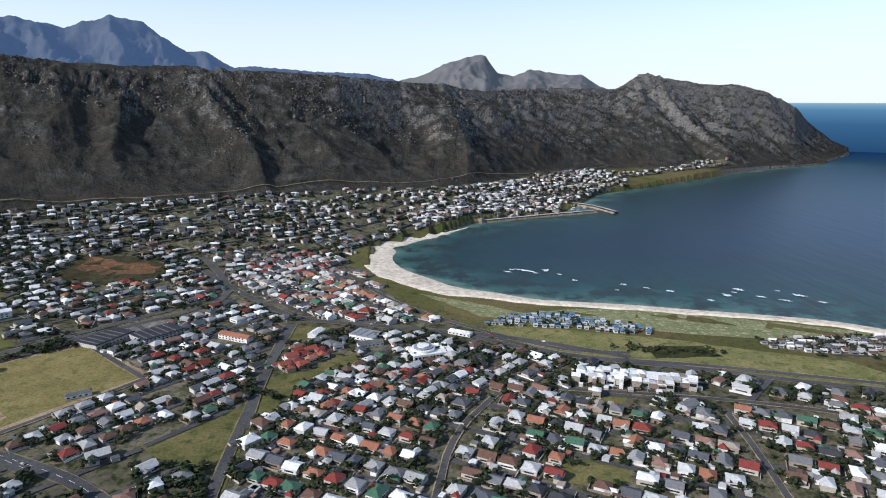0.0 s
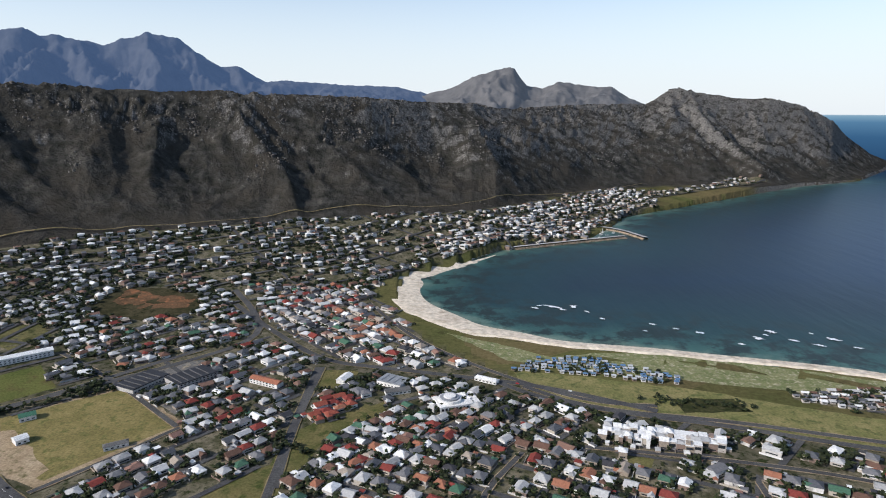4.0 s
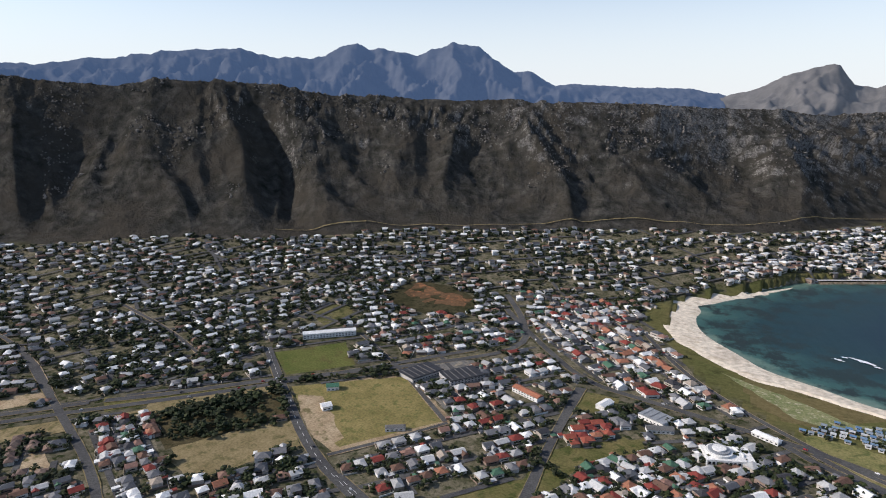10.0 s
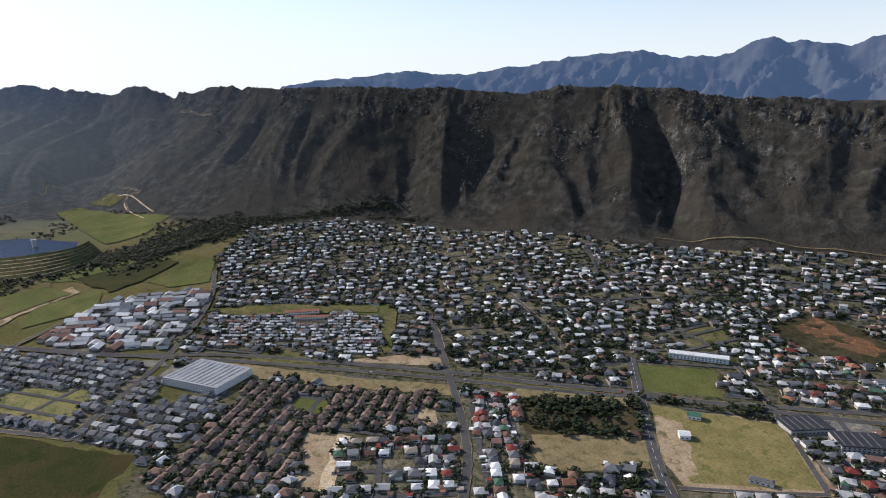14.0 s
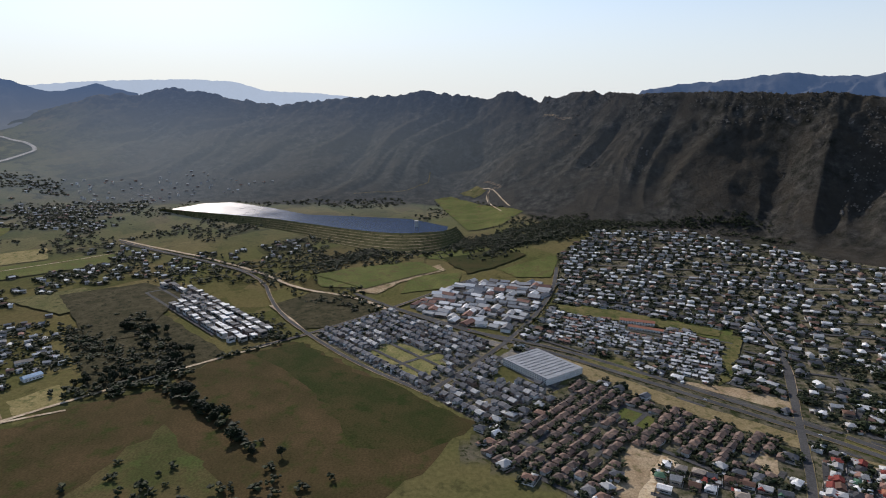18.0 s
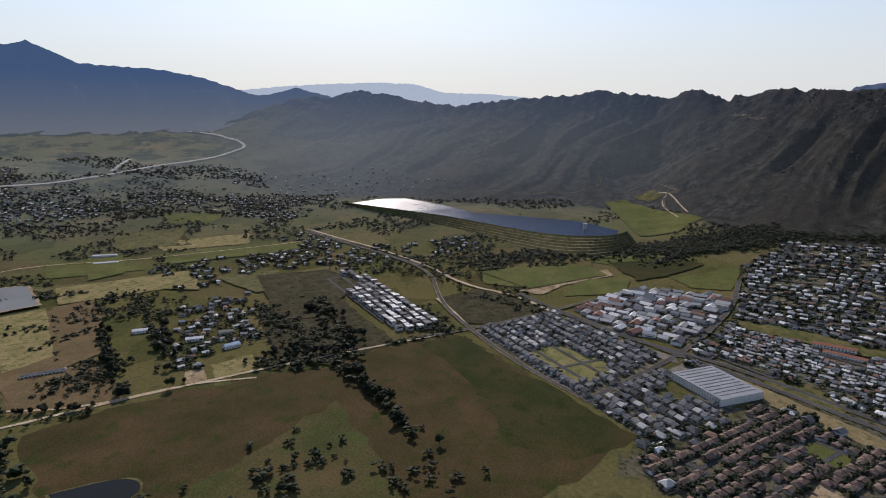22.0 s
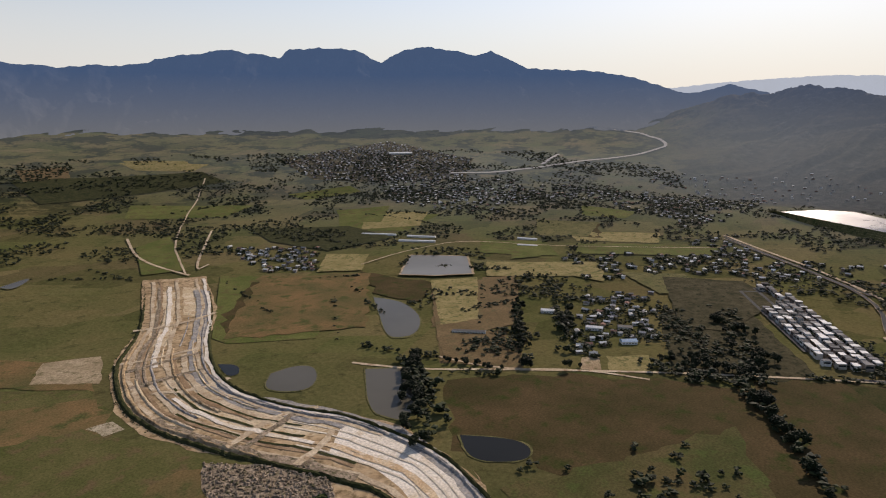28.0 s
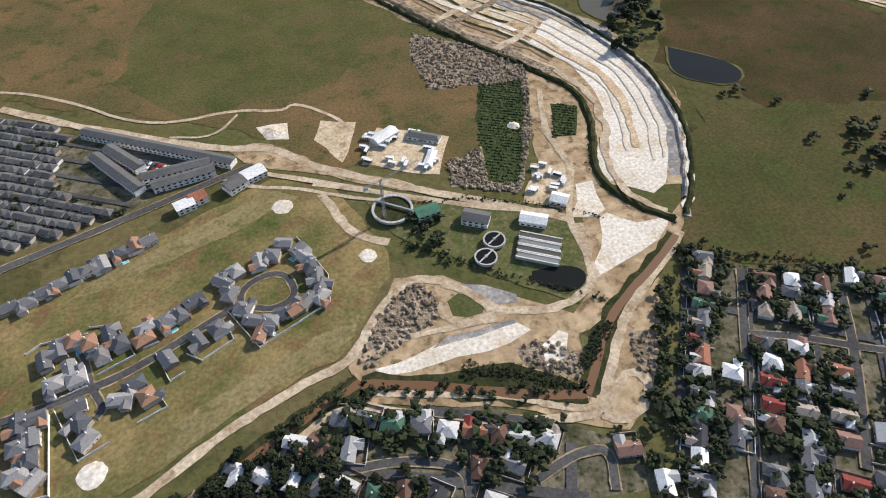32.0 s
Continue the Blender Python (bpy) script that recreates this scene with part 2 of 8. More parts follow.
def ground_z(x, y):
    """Height of the built ground sheet, read between its grid lines."""
    b, r = np.radians(bear(x, y)), np.hypot(x, y)
    i = np.clip(np.searchsorted(cols, b) - 1, 0, len(cols) - 2)
    j = np.clip(np.searchsorted(rows_r, r) - 1, 0, len(rows_r) - 2)
    u, v = np.clip((b - cols[i]) / (cols[i + 1] - cols[i]), 0, 1), np.clip((r - rows_r[j]) / (rows_r[j + 1] - rows_r[j]), 0, 1)
    return (GZ[i, j] * (1 - u) + GZ[i + 1, j] * u) * (1 - v) + (GZ[i, j + 1] * (1 - u) + GZ[i + 1, j + 1] * u) * v

def rise_at(x, y):
    """1 on the mountain, 0 on the plain."""
    b, r = bear(x, y), np.hypot(x, y)
    rf, zf, rc, zc = shape(b)
    return smooth(-170, -60, r - rf + 60 * perlin(x / 90, y / 90)) * smooth(-133, -116, b)

def grid_mesh(name, X, Y, Z):
    n, m = X.shape
    me = bpy.data.meshes.new(name)
    co = np.stack([X, Y, Z], -1).reshape(-1, 3)
    k = np.arange(n * m).reshape(n, m)
    q = np.stack([k[:-1, :-1], k[1:, :-1], k[1:, 1:], k[:-1, 1:]], -1).reshape(-1, 4)
    me.vertices.add(len(co))
    me.vertices.foreach_set("co", co.ravel())
    me.loops.add(q.size)
    me.loops.foreach_set("vertex_index", q.ravel())
    me.polygons.add(len(q))
    me.polygons.foreach_set("loop_start", np.arange(len(q)) * 4)
    me.polygons.foreach_set("loop_total", np.full(len(q), 4))
    me.update(calc_edges=True)
    me.validate()
    me.polygons.foreach_set("use_smooth", np.ones(len(me.polygons), bool))
    return me

# ---------------------------------------------------------------- plan of the place, in metres
DISTRICTS = []
DISTRICTS.append(("south_grid", -25, [(-157, 567), (-103, 650), (-51, 636), (27, 591), (116, 569), (237, 536), (431, 559), (352, 400), (268, 358), (-30, 356), (-155, 397)]))
DISTRICTS.append(("west_terrace", 52, [(-388, 478), (-311, 591), (-199, 718), (-184, 621), (-195, 540), (-223, 479), (-330, 435)]))
DISTRICTS.append(("garden_side", 49, [(-154, 583), (-95, 654), (-47, 669), (7, 631), (130, 654), (118, 602), (-148, 503)]))
DISTRICTS.append(("midtown", 48, [(-510, 805), (-420, 907), (-341, 937), (-220, 789), (-329, 708), (-407, 761), (-460, 740)]))
DISTRICTS.append(("seafront", -45, [(-288, 1143), (-181, 1095), (-109, 969), (-64, 867), (10, 778), (-49, 751), (-146, 777), (-233, 836), (-346, 978)]))
DISTRICTS.append(("hill_slope", 38, [(-1039, 1112), (-754, 1365), (-424, 1543), (-208, 1314), (-196, 1179), (-280, 1113), (-453, 1143), (-527, 1112), (-676, 1076), (-854, 1018)]))
DISTRICTS.append(("shore_slope", 52, [(-397, 1555), (14, 1755), (343, 2184), (713, 2454), (628, 2137), (315, 1789), (18, 1452), (-197, 1247)]))
DISTRICTS.append(("leafy", 57, [(-1365, 912), (-1039, 1112), (-676, 1076), (-619, 927), (-714, 844), (-675, 694), (-639, 575), (-736, 465)]))
DISTRICTS.append(("upper_west", 75, [(-1621, 213), (-1847, 359), (-1797, 601), (-1552, 784), (-1257, 635), (-1127, 492), (-1303, 188)]))
DISTRICTS.append(("upper_mid", 71, [(-1541, 796), (-1237, 1012), (-1047, 1093), (-902, 1045), (-808, 800), (-643, 655), (-684, 521), (-758, 431), (-988, 523)]))
DISTRICTS.append(("dense", 60, [(-1221, 154), (-1036, 441), (-850, 333), (-925, 294), (-1027, 126)]))
DISTRICTS.append(("townhouses", 142, [(-860, 148), (-699, 363), (-611, 333), (-688, 195), (-580, 128), (-650, -5), (-726, 70)]))
DISTRICTS.append(("lower_west", 66, [(-651, 218), (-590, 341), (-472, 284), (-545, 152)]))
DISTRICTS.append(("road_row", -25, [(-675, 389), (-637, 458), (-448, 327), (-468, 291)]))
DISTRICTS.append(("new_estate", 44, [(-1027, -296), (-1177, -174), (-1039, 5), (-940, 41), (-852, 22), (-847, 134), (-722, 6), (-819, -83)]))
DISTRICTS.append(("cape_town", 38, [(544, 2268), (1156, 2770), (1275, 2752), (873, 2447), (539, 2162)]))
DISTRICTS.append(("cape_town", 47, [(171, 1977), (580, 2426), (519, 2076), (190, 1803)]))
DISTRICTS.append(("harbour_town", 48, [(-107, 1387), (123, 1786), (361, 1839), (305, 1618), (105, 1512), (-31, 1378)]))
DISTRICTS.append(("hamlet", 122, [(-2436, -1901), (-2794, -1347), (-2717, -883), (-2415, -1219), (-1722, -1169), (-2124, -1664)]))
DISTRICTS.append(("farms", 124, [(-962, -904), (-1102, -817), (-838, -621), (-792, -714)]))
DISTRICTS.append(("valley_town", 161, [(-1100, -3048), (-1837, -3214), (-1938, -2546), (-1661, -2244), (-1110, -2628)]))
DISTRICTS.append(("valley_works", -157, [(633, -2397), (226, -2414), (211, -2226), (473, -2039), (672, -2083)]))
DISTRICTS.append(("valley_west", -131, [(1086, -3375), (893, -3521), (811, -3166), (1004, -3095)]))
DISTRICTS.append(("smallholdings", 116, [(-1588, -1080), (-1806, -1042), (-1551, -823), (-1849, -509), (-1653, -453), (-1381, -734), (-1350, -921)]))
DISTRICTS.append(("smallholdings", 136, [(-1376, -2512), (-1841, -2144), (-1811, -1690), (-1517, -1838), (-1244, -2226)]))
DISTRICTS.append(("smallholdings", 116, [(-1572, -2216), (-1953, -1918), (-2240, -1364), (-1837, -1172), (-1807, -1773), (-1488, -1911)]))
DISTRICTS.append(("farms", 122, [(-479, -1774), (-692, -1642), (-571, -1364), (-490, -1482)]))
DISTRICTS.append(("smallholdings", 137, [(-1209, -1184), (-1515, -1050), (-1472, -857), (-1199, -857), (-1013, -991)]))
DISTRICTS.append(("grey_rows", 151, [(419, -713), (258, -610), (77, -491), (158, -460), (255, -430), (331, -413)]))
DISTRICTS.append(("se_suburb", 158, [(14, -222), (-81, -203), (-155, -154), (-179, -119), (125, -167), (87, -193)]))
DISTRICTS.append(("sw_suburb", 59, [(-267, -284), (-397, -218), (-473, -177), (-354, -29), (-182, -114), (-182, -164), (-217, -199)]))
DISTRICTS.append(("red_village", 36, [(-173, 616), (-178, 674), (-150, 696), (-125, 653), (-146, 617)]))
DISTRICTS.append(("industrial", 68, [(-1221, -134), (-1417, -21), (-1385, 157), (-1184, 131), (-1077, 66), (-1098, -57)]))
DISTRICTS.append(("blocks", 46, [(-1249, -722), (-1356, -705), (-1052, -361), (-1018, -360), (-972, -417)]))
DISTRICTS.append(("chalets", -7, [(49, 766), (90, 815), (168, 816), (266, 759), (260, 739), (198, 747), (129, 762), (68, 737)]))
DISTRICTS.append(("caravans", -6, [(386, 722), (557, 740), (596, 725), (546, 659), (464, 670), (382, 700)]))
DISTRICTS.append(("midtown", 54, [(-550, 803), (-576, 932), (-440, 951), (-367, 980), (-341, 937), (-422, 911), (-511, 808)]))
DISTRICTS.append(("midtown", 29, [(-451, 1137), (-279, 1107), (-349, 987), (-394, 1021)]))
DISTRICTS.append(("midtown", 48, [(-322, 693), (-226, 782), (-195, 758), (-200, 721), (-306, 596), (-341, 635)]))
DISTRICTS.append(("garden_side", 34, [(-129, 691), (-52, 715), (-42, 681), (-96, 656)]))
DISTRICTS.append(("leafy", 83, [(-817, 972), (-692, 1060), (-615, 929), (-615, 835), (-650, 764), (-732, 836)]))
DISTRICTS.append(("leafy", 84, [(-790, 803), (-874, 1031), (-749, 1194), (-665, 1368), (-557, 1170), (-649, 1048), (-639, 874), (-717, 752)]))
DISTRICTS.append(("lower_west", 60, [(-485, 360), (-454, 395), (-416, 386), (-446, 333)]))
DISTRICTS.append(("road_row", -33, [(-683, 428), (-635, 452), (-525, 371), (-566, 347)]))
DISTRICTS.append(("white_flats", -13, [(133, 606), (150, 623), (264, 597), (246, 556), (218, 557), (144, 569)]))
DISTRICTS.append(("smallholdings", 100, [(-1467, -2522), (-1591, -2231), (-1455, -1686), (-1299, -1842), (-1220, -2124)]))
DISTRICTS.append(("smallholdings", 151, [(-861, -856), (-984, -732), (-845, -609), (-700, -670)]))
# the whole built-up land below the mountain; houses fill what the named quarters leave open
TOWN = [(-1640, 210), (-1850, 360), (-1800, 600), (-1552, 790), (-1240, 1016), (-1040, 1118), (-754, 1372), (-424, 1548), (14, 1758), (343, 2184), (560, 2300), (620, 2140), (310, 1700), (60, 1500),
        (-110, 1290), (-170, 1180), (-185, 1090), (-120, 960), (-40, 840), (70, 735), (200, 672), (520, 590), (450, 470), (360, 330), (-160, 330), (-330, 380), (-480, 270), (-560, 120), (-650, -30), (-735, 20), (-860, 150),
        (-1000, 60), (-1190, 140), (-1300, 180)]
ROADS = []
ROADS.append(("main_road", 10.9, [(-718, 452), (-666, 499), (-577, 597), (-402, 752), (-307, 869), (-360, 989), (-430, 1086)]))
ROADS.append(("west_road", 12.5, [(-663, 683), (-523, 567), (-408, 476), (-315, 431)]))
ROADS.append(("coast_road", 10.1, [(-403, 1017), (-282, 878), (-195, 787), (-115, 770), (-29, 751), (83, 727), (213, 664)]))
ROADS.append(("beach_road", 7.0, [(-176, 1044), (-85, 881), (-4, 793), (72, 730), (144, 682), (216, 677)]))
ROADS.append(("link_road", 8.6, [(-194, 768), (-190, 661), (-185, 583), (-174, 498)]))
ROADS.append(("side_road", 6.2, [(-566, 796), (-445, 715), (-313, 604)]))
ROADS.append(("side_road", 5.5, [(-309, 602), (-347, 541), (-390, 481)]))
ROADS.append(("through_road", 11.7, [(-359, 455), (-285, 424), (-244, 396)]))
ROADS.append(("dual_road", 9.4, [(26, 740), (91, 686), (188, 654), (281, 633), (364, 605), (448, 583), (510, 567)]))
ROADS.append(("dual_road", 7.8, [(67, 722), (140, 666), (285, 644), (373, 620), (458, 597), (520, 578)]))
ROADS.append(("avenue", 8.6, [(-199, 767), (-189, 619), (-179, 510), (-168, 397)]))
ROADS.append(("avenue", 5.5, [(54, 570), (9, 493), (-5, 398)]))
ROADS.append(("avenue", 6.2, [(118, 583), (233, 568), (333, 548), (406, 521)]))
ROADS.append(("avenue", 5.5, [(266, 530), (262, 468), (253, 400)]))
ROADS.append(("broad_road", 10.1, [(-1194, -169), (-1023, 50), (-954, 149), (-845, 277), (-737, 401), (-642, 499), (-563, 588), (-375, 826)]))
ROADS.append(("north_road", 9.4, [(-999, 505), (-719, 400), (-564, 338), (-475, 279)]))
ROADS.append(("hill_road", 6.2, [(-1023, 698), (-864, 665), (-741, 618)]))
ROADS.append(("hill_road", 6.2, [(-1189, 532), (-966, 500), (-794, 431)]))
ROADS.append(("cross_road", 8.6, [(-1520, 198), (-1301, 161), (-1033, 64), (-802, -73)]))
ROADS.append(("estate_road", 7.0, [(-960, -376), (-1026, -306), (-1184, -175), (-1417, -21)]))
ROADS.append(("estate_road", 7.0, [(-1749, -1057), (-1558, -736), (-1419, -515), (-1164, -403), (-1027, -296), (-909, -191), (-811, -74)]))
ROADS.append(("estate_road", 10.1, [(-1286, -265), (-1163, -139), (-1066, -15), (-1033, 64), (-969, 168), (-852, 305), (-730, 439)]))
ROADS.append(("pass_road", 10.9, [(-1666, -2363), (-1878, -2253), (-2186, -2164), (-2513, -2100), (-2801, -2102), (-2897, -2095), (-3012, -2256), (-3090, -2570), (-2978, -2738)]))
ROADS.append(("pass_road", 7.0, [(-2117, -2234), (-2353, -2360)]))
ROADS.append(("hill_track", 4.7, [(-2929, 295), (-2743, 396)]))
ROADS.append(("hill_track", 3.9, [(-2631, 24), (-2432, 109), (-2540, 35), (-2375, 45)]))
ROADS.append(("farm_road", 7.8, [(-1722, -1037), (-1576, -763), (-1441, -540)]))
ROADS.append(("estate_lane", 6, [(242, -271), (220, -273), (192, -278), (170, -284), (153, -288), (126, -300), (104, -312), (85, -322), (71, -329)]))
ROADS.append(("estate_lane", 5, [(71, -329), (69, -344), (50, -354), (34, -349), (29, -326), (47, -317), (64, -325)]))
ROADS.append(("estate_lane", 4.5, [(170, -284), (175, -302), (179, -315)]))
ROADS.append(("estate_lane", 4.5, [(170, -284), (160, -266), (165, -260)]))
ROADS.append(("suburb_street", 6, [(-301, -260), (-270, -207), (-246, -164), (-217, -113)]))
ROADS.append(("suburb_street", 6, [(-359, -221), (-338, -182), (-316, -148), (-284, -102)]))
ROADS.append(("suburb_street", 5, [(-271, -207), (-305, -195), (-336, -178), (-357, -168)]))
ROADS.append(("suburb_street", 5, [(13, -183), (-19, -181), (-55, -168), (-53, -148)]))
ROADS.append(("suburb_street", 5, [(-94, -148), (-121, -157), (-144, -156), (-136, -130)]))
ROADS.append(("rows_road", 7.0, [(252, -414), (170, -444), (67, -485), (52, -489)]))
PATCHES = []
PATCHES.append(("brown_field", [(-488, -712), (-586, -668), (-736, -539), (-815, -426), (-689, -346), (-524, -215), (-459, -375), (-470, -514), (-415, -483), (-383, -556)]))
PATCHES.append(("dirt_yard", [(-523, 592), (-425, 711), (-305, 606), (-388, 489), (-449, 511)]))
PATCHES.append(("sports", [(-538, 595), (-416, 696), (-315, 606), (-390, 500), (-456, 527)]))
PATCHES.append(("green_field", [(-641, 673), (-570, 757), (-504, 692), (-569, 620)]))
PATCHES.append(("dirt_yard", [(-516, 579), (-483, 591), (-396, 517), (-402, 496), (-455, 520)]))
PATCHES.append(("dry_verge", [(-570, 427), (-481, 510), (-426, 476), (-469, 411), (-519, 397)]))
PATCHES.append(("scrub_field", [(-628, 953), (-634, 1070), (-544, 1076), (-470, 1040), (-455, 968), (-523, 927)]))
PATCHES.append(("red_earth", [(-609, 996), (-618, 1065), (-540, 1045), (-483, 1044), (-477, 995), (-537, 973)]))
PATCHES.append(("olive", [(-714, 844), (-674, 901), (-618, 855), (-639, 793)]))
PATCHES.append(("verge", [(-726, 458), (-669, 501), (-567, 587), (-545, 572), (-648, 483), (-692, 434)]))
PATCHES.append(("verge", [(-194, 591), (-155, 632), (-99, 674), (-93, 641), (-146, 597), (-153, 539), (-176, 502), (-188, 505)]))
PATCHES.append(("verge", [(-188, 761), (-142, 759), (-152, 705), (-189, 708)]))
PATCHES.append(("dune", [(-37, 907), (62, 853), (114, 818), (172, 835), (294, 845), (356, 819), (519, 758), (585, 728), (533, 658), (425, 717), (297, 745), (160, 773), (51, 805)]))
PATCHES.append(("park", [(56, 771), (156, 753), (276, 724), (363, 689), (456, 657), (478, 627), (450, 586), (314, 625), (190, 662), (116, 682), (67, 722)]))
PATCHES.append(("olive_dark", [(239, 696), (309, 702), (321, 669), (242, 663)]))
PATCHES.append(("lawn", [(104, 468), (154, 451), (135, 409), (88, 427)]))
PATCHES.append(("lawn", [(155, 569), (182, 566), (174, 547), (151, 552)]))
PATCHES.append(("verge", [(-252, 472), (-201, 531), (-183, 542), (-174, 481), (-181, 447), (-200, 438), (-235, 455)]))
PATCHES.append(("verge", [(-190, 532), (-172, 579), (-158, 592), (-170, 500), (-160, 410), (-169, 401)]))
PATCHES.append(("verge", [(-177, 579), (-118, 667), (-93, 651), (-129, 593), (-167, 560)]))
PATCHES.append(("sand", [(-108, 1243), (-30, 1331), (61, 1443), (53, 1408), (-17, 1315), (-74, 1247), (-105, 1210)]))
PATCHES.append(("dry_verge", [(-972, 118), (-825, 270), (-706, 384), (-695, 370), (-813, 233), (-920, 143)]))
PATCHES.append(("dry_verge", [(-764, 282), (-711, 378), (-565, 601), (-629, 489)]))
PATCHES.append(("park", [(-1015, -163), (-952, -51), (-860, -86), (-923, -152)]))
PATCHES.append(("green_field", [(-1265, 182), (-1207, 281), (-1100, 468), (-1041, 431), (-1172, 273)]))
PATCHES.append(("dirt_yard", [(-884, 272), (-834, 432), (-775, 421), (-828, 352)]))
PATCHES.append(("dirt_yard", [(-686, 184), (-658, 221), (-563, 158), (-575, 138)]))
PATCHES.append(("green_field", [(-1648, -164), (-1833, -65), (-1693, 114), (-1591, 43)]))
PATCHES.append(("green_field", [(-1532, 52), (-1597, 210), (-1445, 175), (-1452, 93)]))
PATCHES.append(("dry_verge", [(-543, 401), (-481, 526), (-430, 483), (-477, 376)]))
PATCHES.append(("pine_floor", [(-629, 453), (-553, 589), (-482, 536), (-553, 408)]))
PATCHES.append(("brown_field", [(-862, -451), (-996, -308), (-832, -125), (-721, -1), (-569, -88), (-475, -210), (-442, -465), (-481, -624), (-617, -621), (-720, -544), (-773, -425)]))
PATCHES.append(("dark_field", [(-947, -372), (-989, -306), (-868, -165), (-721, -5), (-652, -60), (-655, -140), (-817, -239)]))
PATCHES.append(("green_field", [(-1435, -399), (-1584, -172), (-1530, -138), (-1334, -248), (-1341, -355)]))
PATCHES.append(("green_field", [(-1445, -158), (-1495, -37), (-1364, -46), (-1299, -167)]))
PATCHES.append(("green_field", [(-1639, -102), (-1744, 99), (-1655, 125), (-1525, -23)]))
PATCHES.append(("green_field", [(-1531, 61), (-1643, 212), (-1570, 204), (-1476, 126)]))
PATCHES.append(("dirt_yard", [(-1307, -269), (-1437, -212), (-1576, -98), (-1517, -80), (-1391, -178), (-1292, -216)]))
PATCHES.append(("park", [(-960, -181), (-997, -139), (-906, -38), (-853, -94)]))
PATCHES.append(("scrub_field", [(-1004, -732), (-1212, -705), (-942, -415), (-875, -427), (-769, -534)]))
PATCHES.append(("brown_field", [(-676, -1338), (-768, -1158), (-657, -1048), (-613, -1138)]))
PATCHES.append(("red_field", [(-783, -1170), (-918, -1037), (-771, -887), (-652, -995)]))
PATCHES.append(("red_field", [(-564, -845), (-678, -767), (-603, -677), (-515, -767)]))
PATCHES.append(("olive", [(-947, -1326), (-1180, -1045), (-1107, -965), (-964, -1194)]))
PATCHES.append(("green_field", [(-1112, -1431), (-1274, -1329), (-1179, -1175), (-1039, -1322)]))
PATCHES.append(("yellow_field", [(-1409, -1372), (-1627, -1192), (-1520, -1116), (-1340, -1264)]))
PATCHES.append(("green_field", [(-1735, -1622), (-1813, -1426), (-1695, -1384), (-1614, -1500)]))
PATCHES.append(("brown_field", [(-1433, -1488), (-1576, -1381), (-1427, -1255), (-1329, -1373)]))
PATCHES.append(("dirt_yard", [(-707, -658), (-735, -642), (-696, -605), (-674, -626)]))
PATCHES.append(("yellow_field", [(-743, -637), (-803, -603), (-755, -559), (-702, -593)]))
PATCHES.append(("green_field", [(-384, -1492), (-483, -1425), (-593, -1288), (-402, -976), (-268, -1038), (-255, -1078)]))
PATCHES.append(("brown_field", [(-307, -1193), (-434, -1398), (-582, -1295), (-452, -1090), (-276, -1066)]))
PATCHES.append(("red_field", [(-767, -1154), (-857, -1104), (-676, -873), (-596, -911)]))
PATCHES.append(("red_field", [(-866, -1085), (-919, -1048), (-741, -846), (-680, -870)]))
PATCHES.append(("red_field", [(-576, -854), (-671, -788), (-594, -692), (-533, -761)]))
PATCHES.append(("yellow_field", [(-984, -1242), (-1213, -1069), (-1111, -978), (-898, -1134)]))
PATCHES.append(("green_field", [(-1135, -1459), (-1256, -1320), (-1150, -1231), (-1036, -1333)]))
PATCHES.append(("olive", [(-1460, -1563), (-1581, -1396), (-1408, -1286), (-1305, -1397)]))
PATCHES.append(("green_field", [(-957, -2051), (-1248, -1831), (-1012, -1676), (-839, -1803)]))
PATCHES.append(("yellow_field", [(-427, -3262), (-785, -3085), (-681, -2976), (-468, -3084)]))
PATCHES.append(("green_field", [(-942, -2498), (-1212, -2468), (-1216, -2373), (-954, -2350)]))
PATCHES.append(("green_field", [(-362, -2594), (-750, -2348), (-606, -2214), (-304, -2337)]))
PATCHES.append(("plain_green", [(42, -1018), (-68, -963), (-72, -791), (-133, -697), (-235, -592), (-232, -543), (84, -682), (148, -913)]))
PATCHES.append(("plain_brown", [(42, -1165), (0, -1121), (-89, -1088), (-68, -963), (10, -1018), (107, -1086)]))
PATCHES.append(("sand_pit", [(-11, -1114), (-90, -1095), (-75, -981), (8, -1034)]))
PATCHES.append(("plain_brown", [(430, -1069), (-71, -924), (-66, -799), (-122, -685), (-190, -562), (-146, -430), (-11, -468), (67, -555), (175, -603), (294, -667)]))
PATCHES.append(("plain_green", [(157, -864), (-40, -846), (-125, -699), (-20, -588), (121, -588), (189, -670)]))
PATCHES.append(("pale_patch", [(-43, -844), (-71, -845), (-83, -813), (-60, -810)]))
PATCHES.append(("earth", [(-226, -1551), (-355, -1508), (-308, -1239), (-237, -1038), (-217, -916), (-245, -806), (-289, -739), (-323, -704), (-364, -627), (-370, -537), (-368, -472), (-340, -399), (-316, -356), (-231, -380), (-267, -519), (-246, -558), (-219, -629), (-142, -710), (-96, -790), (-79, -875), (-88, -995), (-108, -1076), (-165, -1199)]))
PATCHES.append(("earth_pale", [(-146, -950), (-213, -882), (-239, -788), (-281, -719), (-311, -677), (-261, -667), (-205, -724), (-161, -800)]))
PATCHES.append(("earth_white", [(-298, -665), (-345, -593), (-350, -516), (-330, -425), (-296, -368), (-247, -382), (-284, -456), (-299, -531), (-295, -607)]))
PATCHES.append(("earth_grey", [(-175, -956), (-210, -944), (-235, -830), (-292, -749), (-323, -704), (-362, -623), (-369, -535), (-358, -472), (-347, -470), (-351, -529), (-339, -608), (-298, -681), (-251, -746), (-203, -839)]))
